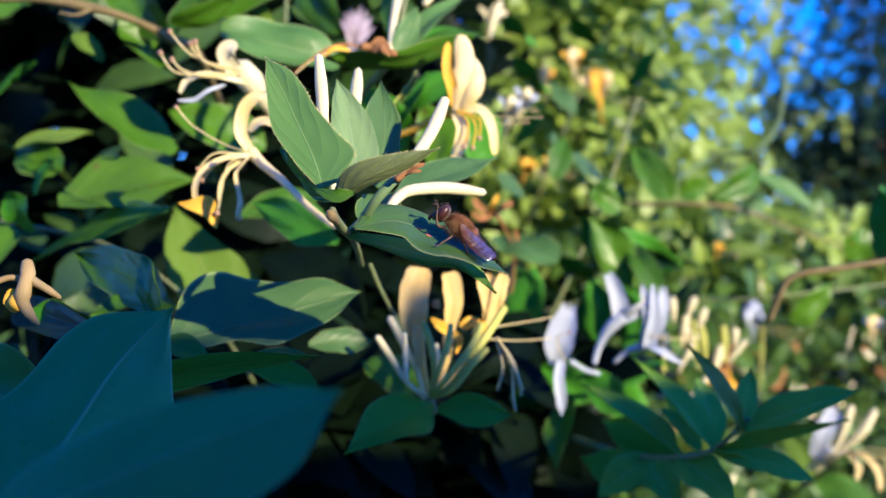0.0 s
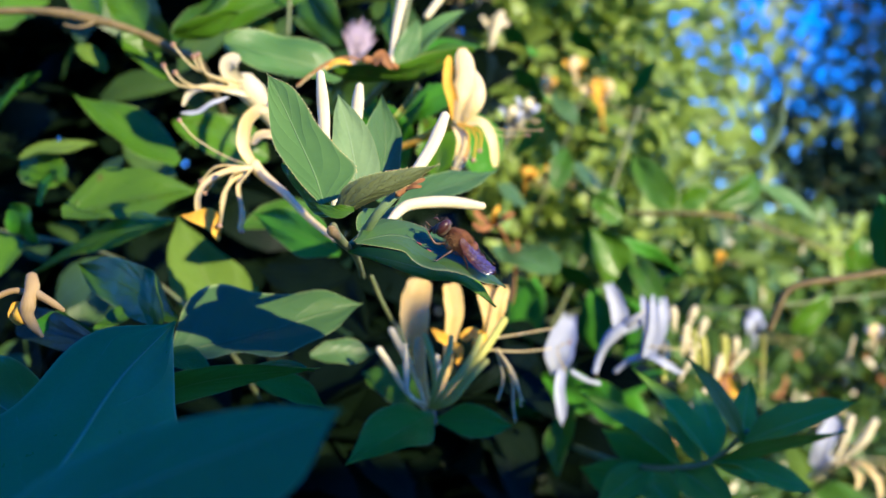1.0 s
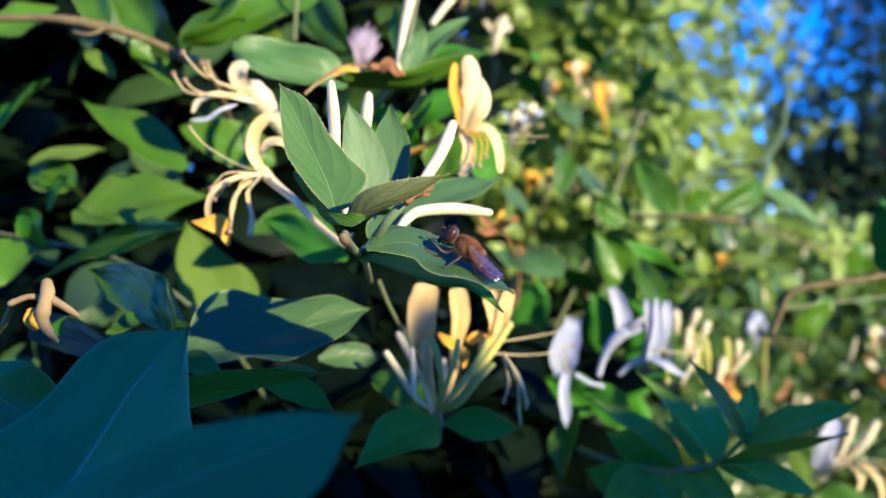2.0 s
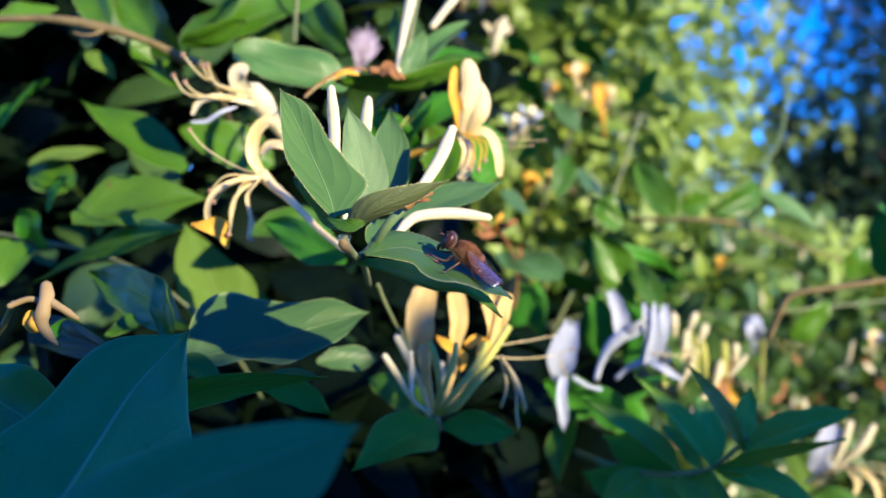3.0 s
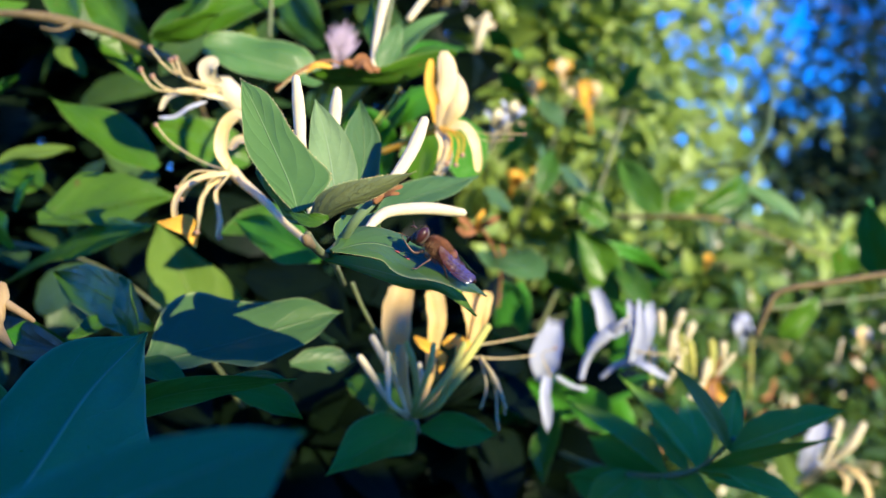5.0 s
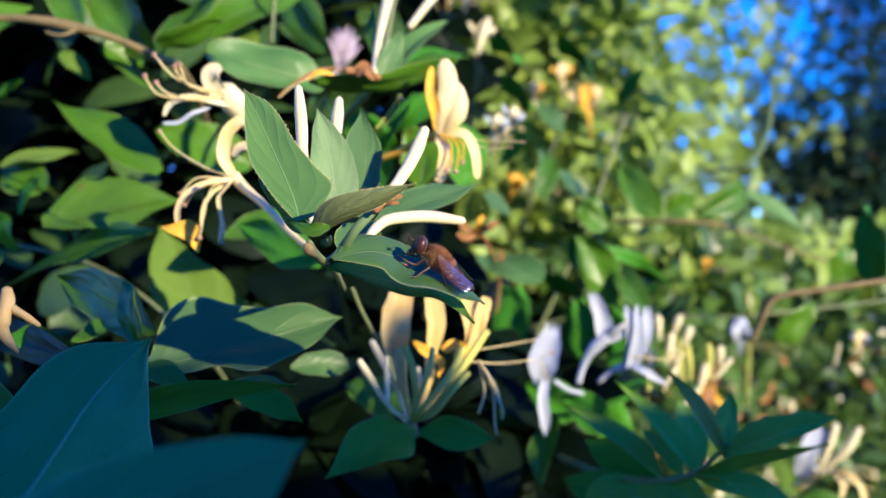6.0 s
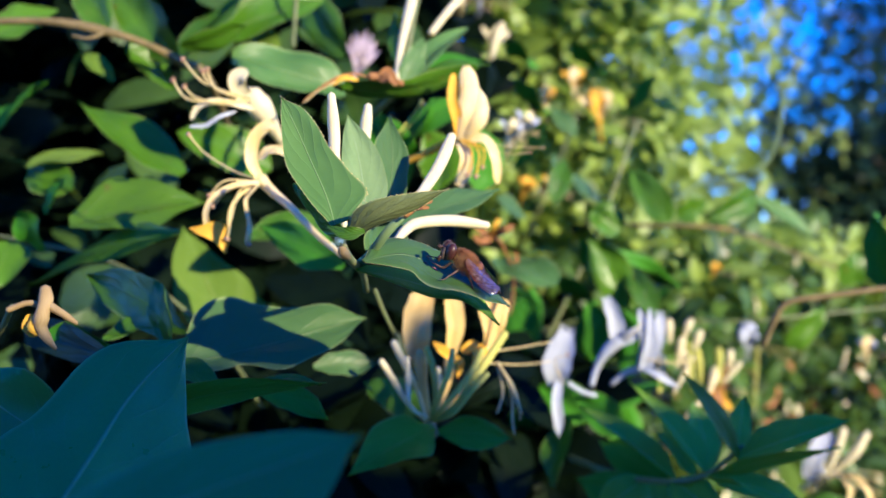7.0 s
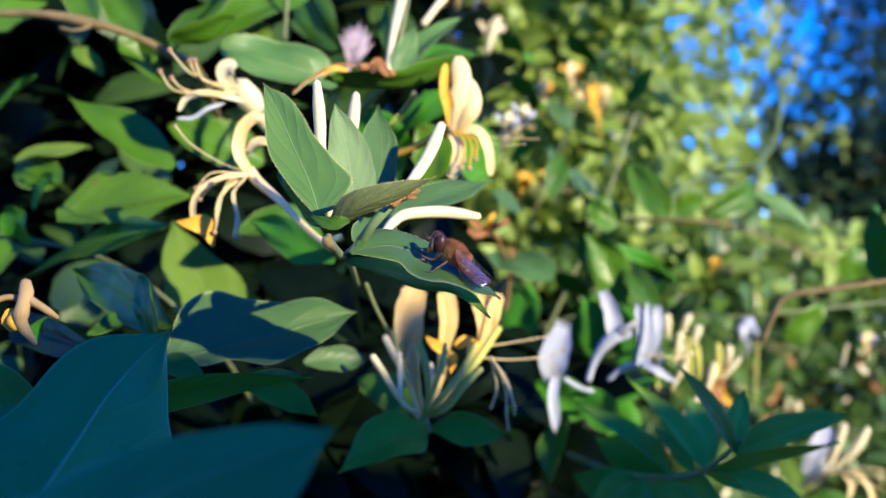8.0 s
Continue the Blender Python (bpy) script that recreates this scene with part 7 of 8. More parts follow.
petal(bloom, [(0.06089, 0.68000, 1.29790), (0.06027, 0.67300, 1.30238), (0.06027, 0.67300, 1.30738)], 0.00560, (0.10, -0.99, 0.10), PETAL_CREAM)
petal(bloom, [(0.06089, 0.68000, 1.29790), (0.05735, 0.67400, 1.30204), (0.05335, 0.67400, 1.30504)], 0.00320, (0.00, -0.98, 0.20), PETAL_ORANGE)
thread(bloom, [(0.06089, 0.68000, 1.29790), (0.07060, 0.67000, 1.29248), (0.07723, 0.67000, 1.29063)], 0.00022, 0.00000)
thread(bloom, [(0.06089, 0.68000, 1.29790), (0.06928, 0.67000, 1.29513), (0.07856, 0.67000, 1.29381)], 0.00022, 0.00000)
bloom = bud(far_spray, [(-0.01376, 0.61000, 1.33218), (-0.01247, 0.60000, 1.33536), (-0.01158, 0.60000, 1.33981)], (0.00070, 0.00100, 0.00180), PETAL_ORANGE, name="flower")
petal(bloom, [(-0.01158, 0.60000, 1.33981), (-0.00838, 0.59400, 1.34238), (-0.00547, 0.59400, 1.34547)], 0.00480, (-0.10, -0.99, 0.10), PETAL_ORANGE)
petal(bloom, [(-0.01158, 0.60000, 1.33981), (-0.01047, 0.59300, 1.34302), (-0.00959, 0.59300, 1.34742)], 0.00560, (0.10, -0.99, 0.10), PETAL_ORANGE)
petal(bloom, [(-0.01158, 0.60000, 1.33981), (-0.01322, 0.59400, 1.34335), (-0.01622, 0.59400, 1.34670)], 0.00320, (0.00, -0.98, 0.20), PETAL_ORANGE)
thread(bloom, [(-0.01158, 0.60000, 1.33981), (-0.00204, 0.59000, 1.33398), (0.00379, 0.59000, 1.33235)], 0.00022, 0.00000)
thread(bloom, [(-0.01158, 0.60000, 1.33981), (-0.00321, 0.59000, 1.33632), (0.00496, 0.59000, 1.33515)], 0.00022, 0.00000)
bloom = bud(far_spray, [(0.00736, 0.61000, 1.33369), (0.00831, 0.60000, 1.33684), (0.00920, 0.60000, 1.34130)], (0.00070, 0.00100, 0.00180), PETAL_CREAM, name="flower")
petal(bloom, [(0.00920, 0.60000, 1.34130), (0.01220, 0.59400, 1.34385), (0.01511, 0.59400, 1.34694)], 0.00480, (-0.10, -0.99, 0.10), PETAL_ORANGE)
petal(bloom, [(0.00920, 0.60000, 1.34130), (0.01006, 0.59300, 1.34449), (0.01094, 0.59300, 1.34889)], 0.00560, (0.10, -0.99, 0.10), PETAL_CREAM)
petal(bloom, [(0.00920, 0.60000, 1.34130), (0.00735, 0.59400, 1.34482), (0.00435, 0.59400, 1.34817)], 0.00320, (0.00, -0.98, 0.20), PETAL_ORANGE)
thread(bloom, [(0.00920, 0.60000, 1.34130), (0.01839, 0.59000, 1.33544), (0.02423, 0.59000, 1.33380)], 0.00022, 0.00000)
thread(bloom, [(0.00920, 0.60000, 1.34130), (0.01722, 0.59000, 1.33777), (0.02539, 0.59000, 1.33661)], 0.00022, 0.00000)
bloom = bud(far_spray, [(0.01568, 0.56000, 1.32351), (0.01605, 0.55000, 1.32653), (0.01660, 0.55000, 1.33088)], (0.00070, 0.00100, 0.00180), PETAL_WHITE, name="flower")
petal(bloom, [(0.01660, 0.55000, 1.33088), (0.01911, 0.54400, 1.33349), (0.02169, 0.54400, 1.33667)], 0.00540, (-0.10, -0.99, 0.10), PETAL_WHITE)
petal(bloom, [(0.01660, 0.55000, 1.33088), (0.01698, 0.54300, 1.33395), (0.01752, 0.54300, 1.33824)], 0.00630, (0.10, -0.99, 0.10), PETAL_WHITE)
petal(bloom, [(0.01660, 0.55000, 1.33088), (0.01437, 0.54400, 1.33408), (0.01125, 0.54400, 1.33710)], 0.00360, (0.00, -0.98, 0.20), PETAL_WHITE)
thread(bloom, [(0.01660, 0.55000, 1.33088), (0.02591, 0.54000, 1.32490), (0.03193, 0.54000, 1.32321)], 0.00022, 0.00000)
thread(bloom, [(0.01660, 0.55000, 1.33088), (0.02471, 0.54000, 1.32730), (0.03313, 0.54000, 1.32610)], 0.00022, 0.00000)
bloom = bud(far_spray, [(0.17623, 0.65000, 1.14771), (0.17351, 0.64000, 1.15346), (0.17351, 0.64000, 1.15757)], (0.00070, 0.00100, 0.00180), PETAL_WHITE, name="flower")
petal(bloom, [(0.17351, 0.64000, 1.15757), (0.17393, 0.63400, 1.16205), (0.17597, 0.63400, 1.16531)], 0.00780, (-0.10, -0.99, 0.10), PETAL_WHITE)
petal(bloom, [(0.17351, 0.64000, 1.15757), (0.17162, 0.63300, 1.16251), (0.17162, 0.63300, 1.16658)], 0.00910, (0.10, -0.99, 0.10), PETAL_WHITE)
petal(bloom, [(0.17351, 0.64000, 1.15757), (0.16944, 0.63400, 1.16205), (0.16618, 0.63400, 1.16449)], 0.00520, (0.00, -0.98, 0.20), PETAL_WHITE)
thread(bloom, [(0.17351, 0.64000, 1.15757), (0.18701, 0.63000, 1.15216), (0.19714, 0.63000, 1.14932)], 0.00022, 0.00000)
thread(bloom, [(0.17351, 0.64000, 1.15757), (0.18498, 0.63000, 1.15621), (0.19917, 0.63000, 1.15418)], 0.00022, 0.00000)
bloom = bud(far_spray, [(0.25152, 0.67000, 1.14352), (0.24816, 0.66000, 1.14906), (0.24849, 0.66000, 1.15298)], (0.00070, 0.00100, 0.00180), PETAL_CREAM, name="flower")
petal(bloom, [(0.24849, 0.66000, 1.15298), (0.24849, 0.65400, 1.15713), (0.25069, 0.65400, 1.16007)], 0.00540, (-0.10, -0.99, 0.10), PETAL_WHITE)
petal(bloom, [(0.24849, 0.66000, 1.15298), (0.24621, 0.65300, 1.15774), (0.24653, 0.65300, 1.16162)], 0.00630, (0.10, -0.99, 0.10), PETAL_CREAM)
petal(bloom, [(0.24849, 0.66000, 1.15298), (0.24422, 0.65400, 1.15748), (0.24131, 0.65400, 1.16007)], 0.00360, (0.00, -0.98, 0.20), PETAL_WHITE)
thread(bloom, [(0.24849, 0.66000, 1.15298), (0.25630, 0.65000, 1.14935), (0.26353, 0.65000, 1.14733)], 0.00022, 0.00000)
thread(bloom, [(0.24849, 0.66000, 1.15298), (0.25485, 0.65000, 1.15225), (0.26498, 0.65000, 1.15080)], 0.00022, 0.00000)
bloom = bud(far_spray, [(0.15964, 0.67000, 1.19357), (0.15804, 0.66000, 1.19641), (0.15869, 0.66000, 1.19869)], (0.00070, 0.00100, 0.00180), PETAL_ORANGE, name="flower")
petal(bloom, [(0.15869, 0.66000, 1.19869), (0.15903, 0.65400, 1.20065), (0.16068, 0.65400, 1.20214)], 0.00360, (-0.10, -0.99, 0.10), PETAL_ORANGE)
petal(bloom, [(0.15869, 0.66000, 1.19869), (0.15772, 0.65300, 1.20120), (0.15837, 0.65300, 1.20346)], 0.00420, (0.10, -0.99, 0.10), PETAL_ORANGE)
petal(bloom, [(0.15869, 0.66000, 1.19869), (0.15654, 0.65400, 1.20136), (0.15511, 0.65400, 1.20324)], 0.00240, (0.00, -0.98, 0.20), PETAL_ORANGE)
thread(bloom, [(0.15869, 0.66000, 1.19869), (0.16401, 0.65000, 1.19582), (0.16883, 0.65000, 1.19447)], 0.00022, 0.00000)
thread(bloom, [(0.15869, 0.66000, 1.19869), (0.16304, 0.65000, 1.19775), (0.16979, 0.65000, 1.19678)], 0.00022, 0.00000)
bloom = bud(far_spray, [(0.12919, 0.51000, 1.15837), (0.12517, 0.50000, 1.15325), (0.12393, 0.50000, 1.14830)], (0.00070, 0.00100, 0.00180), PETAL_DRY, name="flower")
petal(bloom, [(0.12393, 0.50000, 1.14830), (0.11878, 0.49400, 1.14464), (0.11536, 0.49400, 1.14134)], 0.00420, (-0.10, -0.99, 0.10), PETAL_ORANGE)
petal(bloom, [(0.12393, 0.50000, 1.14830), (0.12086, 0.49300, 1.14366), (0.11964, 0.49300, 1.13878)], 0.00490, (0.10, -0.99, 0.10), PETAL_DRY)
petal(bloom, [(0.12393, 0.50000, 1.14830), (0.12416, 0.49400, 1.14330), (0.12733, 0.49400, 1.13939)], 0.00280, (0.00, -0.98, 0.20), PETAL_ORANGE)
thread(bloom, [(0.12393, 0.50000, 1.14830), (0.12824, 0.49000, 1.14679), (0.13248, 0.49000, 1.14560)], 0.00022, 0.00000)
thread(bloom, [(0.12393, 0.50000, 1.14830), (0.12739, 0.49000, 1.14849), (0.13333, 0.49000, 1.14764)], 0.00022, 0.00000)
bud(far_spray, [(0.08644, 0.42000, 1.15449), (0.08997, 0.42000, 1.16135), (0.09351, 0.42000, 1.16821)], (0.00050, 0.00100, 0.00090), BUD_CREAM)
bud(far_spray, [(0.09392, 0.42000, 1.15553), (0.09288, 0.42000, 1.16447), (0.09184, 0.42000, 1.17340)], (0.00050, 0.00100, 0.00090), BUD_GREEN)
bud(far_spray, [(0.10084, 0.43000, 1.15171), (0.10339, 0.43000, 1.15681), (0.10594, 0.43000, 1.16192)], (0.00050, 0.00100, 0.00090), BUD_CREAM)
bud(far_spray, [(0.10765, 0.43000, 1.15767), (0.11084, 0.43000, 1.16149), (0.11403, 0.43000, 1.16532)], (0.00050, 0.00100, 0.00090), BUD_CREAM)
bud(far_spray, [(0.07678, 0.40000, 1.15270), (0.07708, 0.40000, 1.15725), (0.07738, 0.40000, 1.16181)], (0.00050, 0.00100, 0.00090), BUD_GREEN)
bud(far_spray, [(0.08885, 0.41000, 1.14706), (0.09290, 0.41000, 1.15152), (0.09696, 0.41000, 1.15598)], (0.00050, 0.00100, 0.00090), BUD_CREAM)
bud(far_spray, [(0.21254, 0.60000, 1.14687), (0.21402, 0.60000, 1.15280), (0.21551, 0.60000, 1.15874)], (0.00040, 0.00080, 0.00070), BUD_CREAM)
bud(far_spray, [(0.16653, 0.60000, 1.12609), (0.16727, 0.60000, 1.14241), (0.16801, 0.60000, 1.15874)], (0.00040, 0.00080, 0.00070), BUD_GREEN)
bud(far_spray, [(0.08686, 0.43000, 1.17260), (0.08662, 0.43000, 1.17688), (0.08627, 0.43000, 1.18116)], (0.00060, 0.00110, 0.00160, 0.00150), BUD_CREAM)
bud(far_spray, [(0.08985, 0.43000, 1.16320), (0.09053, 0.43000, 1.16876), (0.09154, 0.43000, 1.17432)], (0.00060, 0.00110, 0.00160, 0.00150), BUD_CREAM)
bud(far_spray, [(0.09370, 0.43000, 1.15893), (0.09331, 0.43000, 1.16406), (0.09273, 0.43000, 1.16919)], (0.00060, 0.00110, 0.00160, 0.00150), BUD_CREAM)
bud(far_spray, [(0.09884, 0.43000, 1.15722), (0.09819, 0.43000, 1.16363), (0.09723, 0.43000, 1.17004)], (0.00060, 0.00110, 0.00160, 0.00150), BUD_GREEN)
bud(far_spray, [(0.10183, 0.43000, 1.15252), (0.10288, 0.43000, 1.15786), (0.10445, 0.43000, 1.16320)], (0.00060, 0.00110, 0.00160, 0.00150), BUD_CREAM)
bud(far_spray, [(0.10611, 0.43000, 1.15722), (0.10585, 0.43000, 1.16384), (0.10546, 0.43000, 1.17047)], (0.00060, 0.00110, 0.00160, 0.00150), BUD_GREEN)
bud(far_spray, [(0.10997, 0.43000, 1.16320), (0.10997, 0.43000, 1.16641), (0.10996, 0.43000, 1.16962)], (0.00060, 0.00110, 0.00160, 0.00150), BUD_CREAM)
bud(far_spray, [(0.09628, 0.43000, 1.16961), (0.09715, 0.43000, 1.17325), (0.09847, 0.43000, 1.17688)], (0.00060, 0.00110, 0.00160, 0.00150), BUD_CREAM)
bud(far_spray, [(0.08386, 0.43000, 1.15893), (0.08358, 0.43000, 1.16363), (0.08316, 0.43000, 1.16833)], (0.00060, 0.00110, 0.00160, 0.00150), BUD_CREAM)
bud(far_spray, [(0.09243, 0.43000, 1.17474), (0.09331, 0.43000, 1.17795), (0.09463, 0.43000, 1.18116)], (0.00060, 0.00110, 0.00160, 0.00150), BUD_CREAM)
bud(far_spray, [(0.17235, 0.64000, 1.15782), (0.17268, 0.64000, 1.16291), (0.17364, 0.64000, 1.16863)], (0.00200, 0.00480, 0.00560, 0.00420), PETAL_WHITE, name='flower')


# ---- two red spots on the fly's leaf ----
def leaf_spot(owner, at, size):
    """A spot on the upper side of a leaf, at the place of it nearest to at."""
    rings = owner.data.vertices
    best = min((v for v in rings if v.normal.z < 0), key=lambda v: (v.co + centre.location - Vector(at)).length)
    n = -best.normal
    u = n.cross(Vector((0.3, 0.8, 0.1))).normalized()
    w = n.cross(u)
    c = best.co + centre.location + n * 0.00006
    verts, uvs, faces = [c + n * 0.00008], [(0, 0)], []
    for k in range(12):
        a = math.pi * k / 6
        verts.append(c + (u * math.cos(a) * 1.3 + w * math.sin(a) * 0.8) * size * (1 + 0.2 * math.sin(3 * a)))
        uvs.append((1, k / 12))
    for k in range(12):
        faces.append((0, 1 + k, 1 + (k + 1) % 12))
    return part("leaf_spot", (verts, faces, uvs), SPOT_RED, centre, "small red spot")


SPOT_RED = plain_material("spot_red", (0.32, 0.06, 0.035), (0.45, 0.14, 0.09), 900, 0.6)
leaf_spot(fly_leaf, (-0.00232, 0.17150, 1.20196), 0.00046)
leaf_spot(fly_leaf, (-0.00414, 0.17200, 1.20265), 0.00032)


# ---- the fly ----
FLY_MM = 0.00096  # the fly is drawn a little over twelve units long


def ball_data(centre, radii, rows=12, sides=16, squeeze=0.0):
    """An ellipsoid; squeeze narrows it towards minus x."""
    verts, uvs, faces = [], [], []
    cx, cy, cz = centre
    for i in range(rows + 1):
        a = math.pi * i / rows
        for j in range(sides):
            b = 2 * math.pi * j / sides
            x = math.cos(a)
            k = 1 - squeeze * max(0.0, -x)
            verts.append(Vector((cx + radii[0] * x, cy + radii[1] * math.sin(a) * math.cos(b) * k, cz + radii[2] * math.sin(a) * math.sin(b) * k)))
            uvs.append((i / rows, j / sides))
    for i in range(rows):
        for j in range(sides):
            k = (j + 1) % sides
            faces.append((i * sides + j, (i + 1) * sides + j, (i + 1) * sides + k, i * sides + k))
    return verts, faces, uvs


def join_data(*datas):
    verts, faces, uvs = [], [], []
    for v, f, u in datas:
        o = len(verts)
        verts += list(v)
        uvs += list(u)
        faces += [tuple(i + o for i in q) for q in f]
    return verts, faces, uvs


def fur_data(centre, radii, count, length, seed, back=-0.5):
    """Short hairs standing on an ellipsoid, swept backwards."""
    rng = random.Random(seed)
    verts, faces, uvs = [], [], []
    c = Vector(centre)
    for _ in range(count):
        d = Vector((rng.gauss(0, 1), rng.gauss(0, 1), rng.gauss(0.3, 1))).normalized()
        p = c + Vector((d.x * radii[0], d.y * radii[1], d.z * radii[2])) * 0.97
        q = p + (d + Vector((back + rng.gauss(0, .25), rng.gauss(0, .25), rng.gauss(0, .25)))) * length * rng.uniform(0.6, 1.2)
        s = d.cross(Vector((0.3, 0.5, 0.8))).normalized() * length * 0.035
        t = d.cross(s).normalized() * length * 0.045
        o = len(verts)
        verts += [p + s, p - s * 0.5 + t, p - s * 0.5 - t, q]
        uvs += [(0, 0)] * 4
        faces += [(o, o + 1, o + 3), (o + 1, o + 2, o + 3), (o + 2, o, o + 3)]
    return verts, faces, uvs


def fly_part(name, data, material, parent, pivot=(0, 0, 0), label=""):
    """A part of the fly: data in the fly's own millimetres, turning about the pivot."""
    verts, faces, uvs = data
    p = Vector(pivot)
    ob = new(name, mesh_of(name, [(Vector(v) - p) * FLY_MM for v in verts], faces, uvs, material))
    ob.parent = parent
    ob.location = p * FLY_MM
    return tagged(ob, label) if label else ob


def leg_data(points, radii):
    return tube_data(points, radii, 20, 7)


def build_fly(m):
    fly = new("hover_fly")
    fly.empty_display_size = 0.004
    fly.matrix_world = m
    tagged(fly, "brown furry drone fly resting on a honeysuckle leaf", "fly")
    fly_part("thorax", ball_data((0, 0, 2.95), (2.05, 1.45, 1.3), 14, 18), FLY_DARK, fly)
    fly_part("fur", join_data(fur_data((0, 0, 2.95), (2.05, 1.45, 1.3), 7500, 0.55, 5), fur_data((-0.6, 1.4, 2.5), (1.2, .7, 1.0), 700, 0.5, 6)), FLY_FUR, fly, label="short ginger-brown fur")
    fly_part("side_fur", join_data(*[fur_data((0.9, s * 1.15, 2.5), (1.25, .75, 1.1), 900, 0.55, 7 + s) for s in (1, -1)]), FLY_TAN, fly, label="paler tan fur on the flank")
    fly_part("abdomen_band", ball_data((-3.1, 0, 2.35), (0.75, 1.78, 1.22)), FLY_TAN, fly, label="tan band round the abdomen")
    fly_part("scutellum", ball_data((-2.4, 0, 3.6), (0.8, 1.2, 0.6)), FLY_FUR, fly)
    rings = [ball_data((-3.1 - 1.25 * i, 0, 2.45 - 0.25 * i), (1.15, 1.7 - 0.25 * i - 0.06 * i * i, 1.15 - 0.16 * i), 10, 16) for i in range(4)]
    fly_part("abdomen", join_data(*rings), FLY_DARK, fly, label="dark banded abdomen under the wings")
    # head, turning on its neck
    neck = (2.3, 0, 3.1)
    head = fly_part("head", join_data(ball_data((3.0, 0, 3.1), (0.82, 1.55, 1.45), 12, 16), ball_data((3.85, 0, 2.5), (0.6, 0.7, 1.15), 8, 12)), FLY_FACE, fly, neck)

    def on_head(name, data, material, label=""):
        verts, faces, uvs = data
        ob = new(name, mesh_of(name, [(Vector(v) - Vector(neck)) * FLY_MM for v in verts], faces, uvs, material))
        ob.parent = head
        return tagged(ob, label) if label else ob

    for s in (1, -1):
        on_head("eye", ball_data((3.22, s * 0.82, 3.2), (0.82, 0.92, 1.42), 16, 20), FLY_EYE, "large dark brown compound eye")
        on_head("antenna", join_data(tube_data([(4.5, s * .22, 3.55), (4.95, s * .28, 3.6), (5.2, s * .32, 3.3)], (.11, .16, .2), 8, 6),
                                     tube_data([(4.95, s * .28, 3.6), (5.35, s * .5, 3.95), (5.6, s * .6, 4.2)], (.03, .025, .015), 6, 5)), FLY_DARK)
    on_head("mouth", tube_data([(4.3, 0, 1.9), (4.45, 0, 1.4), (4.3, 0, 1.05)], (.35, .3, .2), 8, 8), FLY_DARK)
    on_head("fur", fur_data((3.35, 0, 3.1), (1.1, 1.2, 1.65), 220, 0.4, 9, 0.0), FLY_FACE)
    # wings laid back like a roof over the abdomen
    for s in (1, -1):
        rows, cols, verts, uvs, faces = 22, 10, [], [], []
        for i in range(rows + 1):
            t = i / rows
            wide = (max(t, .012) ** .62) * (max(1 - t, 0.0) ** .60) / .436 * 0.80
            x = 0.1 - 7.4 * t
            inner = Vector((x + 0.35 * wide, 1.35 - 0.95 * t, 4.45 - 1.6 * t))
            outer = Vector((x - 0.3 * wide, 1.8 + 1.1 * wide - 0.35 * t, 4.0 - 1.7 * t - 1.45 * wide))
            for j in range(cols + 1):
                v = j / cols
                p = inner.lerp(outer, v) + Vector((0, 0.75, 0.55)) * (0.14 * wide * math.sin(math.pi * v)) + Vector((0, 0.6, 0.6)) * (0.028 * math.sin(v * 17 + t * 3) * (1 - 0.6 * t) * min(1, t * 5))
                verts.append(Vector((p.x, s * p.y, p.z)))
                uvs.append((t, v))
        for i in range(rows):
            for j in range(cols):
                a = i * (cols + 1) + j
                faces.append((a, a + 1, a + cols + 2, a + cols + 1))
        fly_part("wing", (verts, faces, uvs), FLY_WING, fly, label="clear brownish wing, its violet-blue sheen put into the colour")
    # legs that stand
    thin = (.20, .25, .20, .16, .14, .10, .08, .07)
    fly_part("leg", leg_data([(0.2, 1.2, 1.7), (0.3, 2.3, 1.75), (0.9, 3.2, 0.8), (1.3, 3.9, 0.1), (1.9, 4.3, 0.02)], thin), FLY_LEG, fly)
    fly_part("leg", leg_data([(0.2, -1.2, 1.7), (0.3, -2.3, 1.75), (0.5, -3.2, 1.0), (0.5, -4.0, 0.4), (0.7, -4.8, 0.2)], thin), FLY_LEG, fly)
    fly_part("leg", leg_data([(-1.3, 0.8, 1.6), (-2.2, 1.3, 1.5), (-3.2, 1.5, 0.9), (-3.8, 1.6, 0.3), (-4.6, 1.8, 0.1)], thin), FLY_LEG, fly)
    fly_part("leg", leg_data([(-1.3, -1.1, 1.6), (-2.0, -2.2, 1.9), (-3.0, -2.8, 1.1), (-3.6, -3.2, 0.3), (-4.4, -3.5, 0.1)], thin), FLY_LEG, fly)
    # forelegs that rub the face
    hip = (1.6, 0.85, 1.7)
    fore = [fly_part("foreleg", leg_data([(1.6, s * .85, 1.7), (2.8, s * 1.4, 1.0), (4.1, s * 1.15, 1.35), (5.0, s * .8, 1.8), (5.8, s * .45, 2.2)], thin), FLY_LEG, fly, (1.6, s * .85, 1.7)) for s in (1, -1)]
    return fly, head, fore


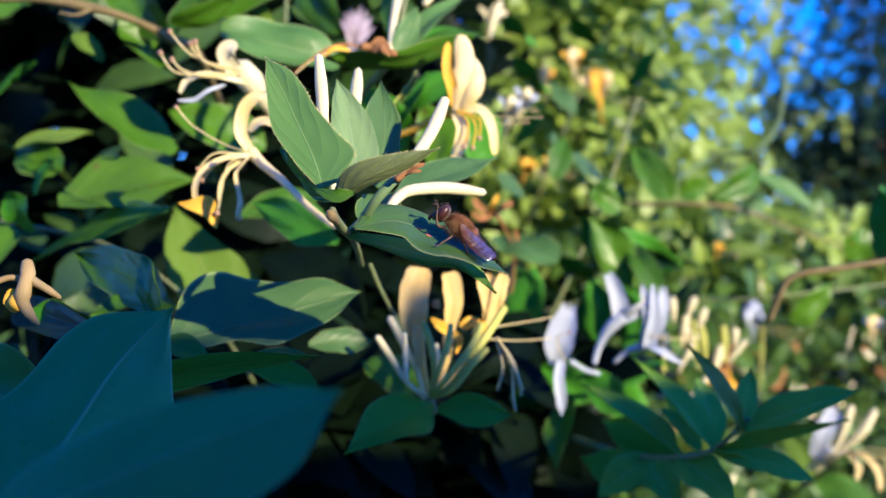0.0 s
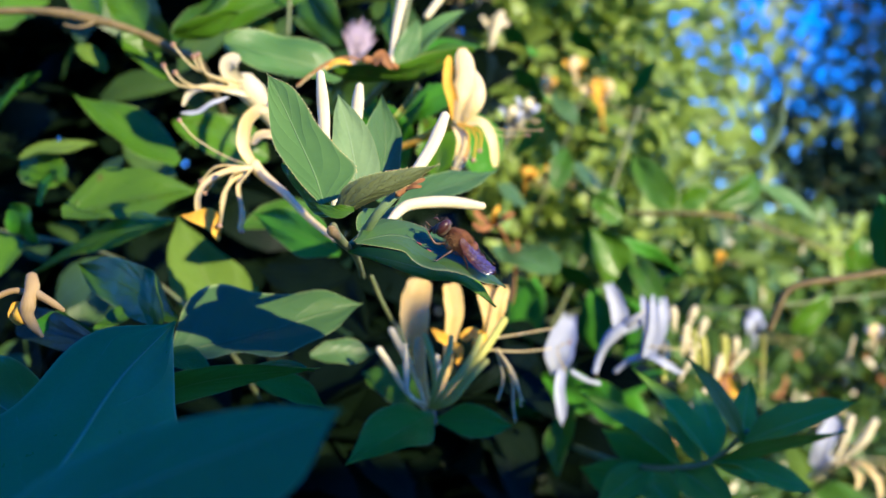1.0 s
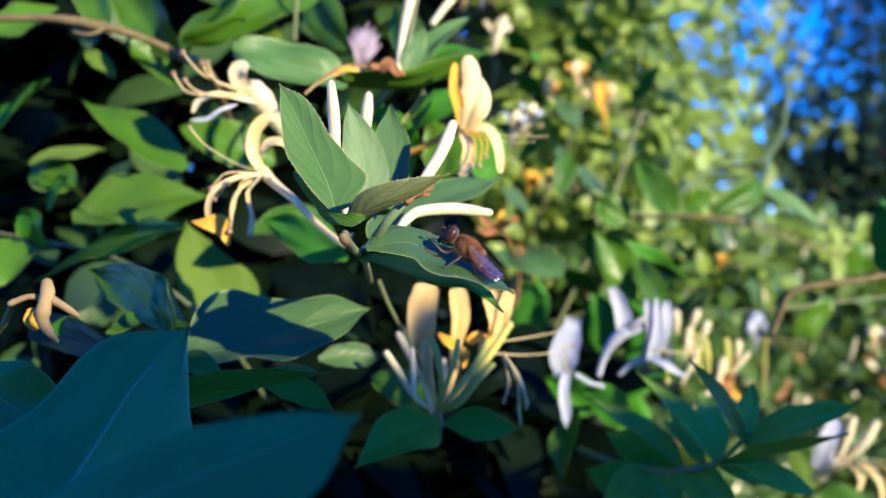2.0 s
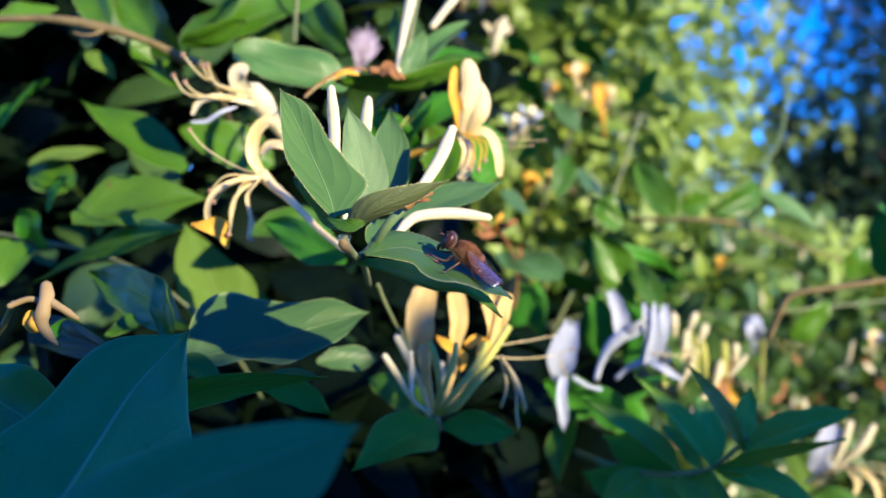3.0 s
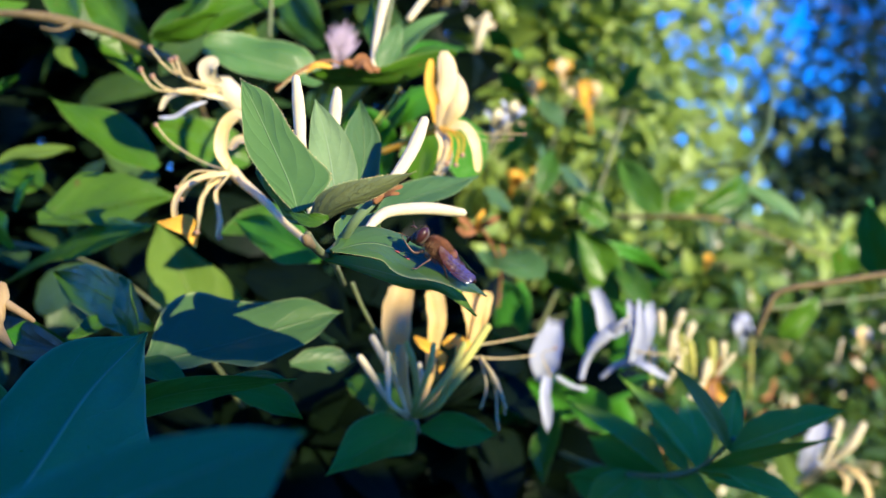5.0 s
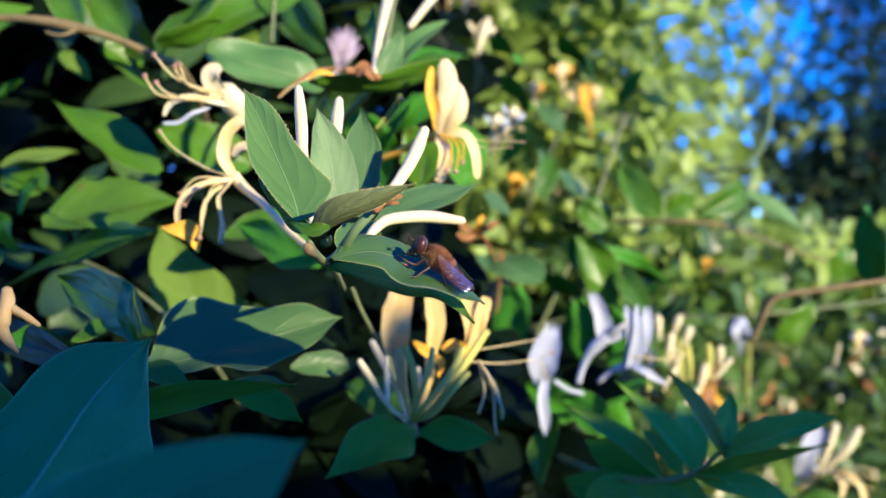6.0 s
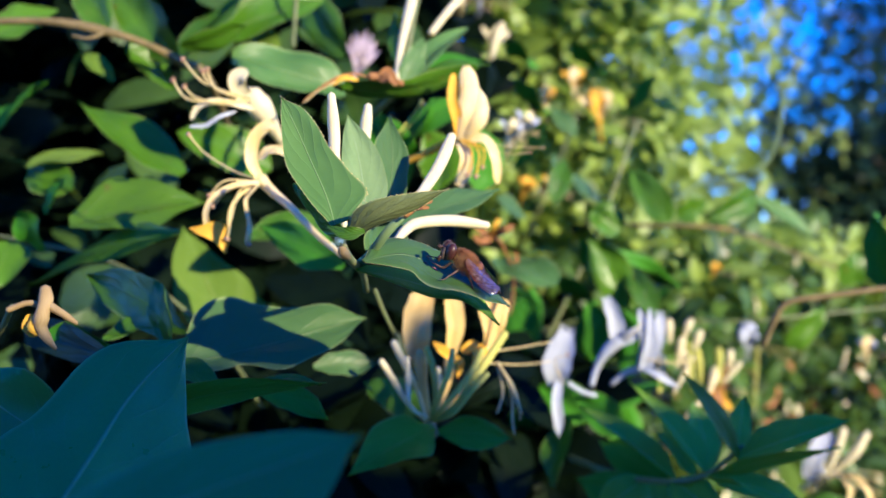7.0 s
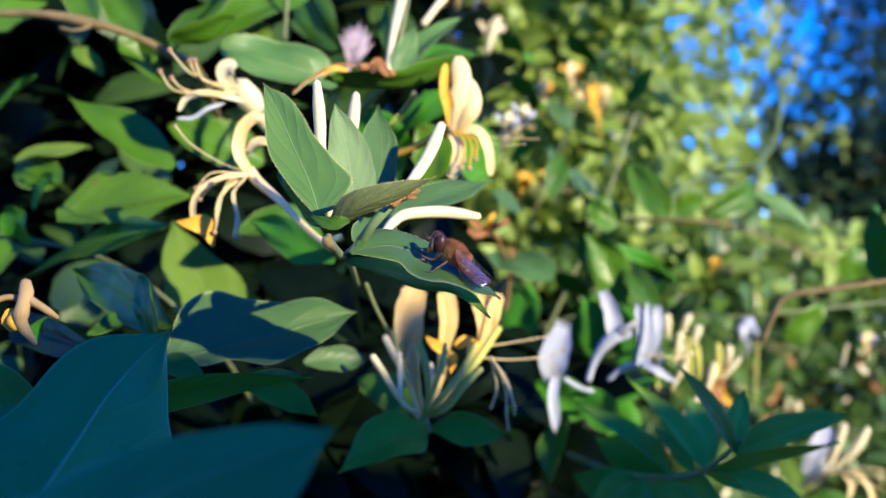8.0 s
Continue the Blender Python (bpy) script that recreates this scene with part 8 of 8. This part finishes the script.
FLY_FORWARD, FLY_UP = Vector((-0.821, -0.133, 0.555)), Vector((0.358, -0.518, 0.777))
FLY_AT = Vector((0.00088, 0.17160, 1.20153))
fx = FLY_FORWARD.normalized()
fy = FLY_UP.cross(fx).normalized()
fz = fx.cross(fy)
fly, fly_head, fly_fore = build_fly(Matrix.Translation(FLY_AT) @ Matrix((fx, fy, fz)).transposed().to_4x4())


def motions():
    """The fly turns its head and rubs its face with its forelegs."""
    def turned(ob, rows):
        p = ob.location.copy()
        walk(ob, [(t, pose(p.x, p.y, p.z, rx, ry, rz)) for t, rx, ry, rz in rows])

    turned(fly_head, [(0.0, 24, 2, -10), (0.5, 24, 2, -14), (1.0, 24, 0, -14), (1.6, 24, 2, -10), (2.2, 24, 8, -8), (2.8, 24, 10, -8), (3.2, 24, 14, -8), (3.6, 24, 14, -8),
                      (4.0, 24, 8, -10), (4.4, 24, 0, -14), (4.7, 24, 0, -14), (5.3, 24, 6, -4), (5.8, 24, 10, 2), (6.4, 24, 8, 18), (7.0, 24, 6, 30), (7.5, 24, 8, 36), (8.0, 24, 8, 32)])
    turned(fly_fore[0], [(0.0, 0, -34, 8), (0.4, 0, -4, 0), (0.8, 0, 0, 4), (1.2, 0, -2, 6), (1.6, 0, 0, 2), (2.2, 0, 30, 0), (2.8, 0, 40, -4), (3.4, 0, 52, 0), (3.8, 0, 30, 0),
                         (4.2, 0, 4, 4), (4.7, 0, -2, 8), (5.3, 0, 20, 0), (5.8, 0, 34, -4), (6.5, 0, 50, 0), (7.0, 0, 40, -8), (7.5, 0, 34, -8), (8.0, 0, 44, -4)])
    turned(fly_fore[1], [(0.0, 0, -28, -4), (0.4, 0, 6, 4), (0.8, 0, -4, 0), (1.2, 0, 8, -4), (1.6, 0, -4, 2), (2.2, 0, 34, 0), (2.8, 0, 36, 4), (3.4, 0, 48, 0), (3.8, 0, 34, 0),
                         (4.2, 0, 0, -4), (4.7, 0, 4, -6), (5.3, 0, 24, 0), (5.8, 0, 30, 4), (6.5, 0, 54, 0), (7.0, 0, 36, 6), (7.5, 0, 40, 6), (8.0, 0, 38, 4)])


motions()
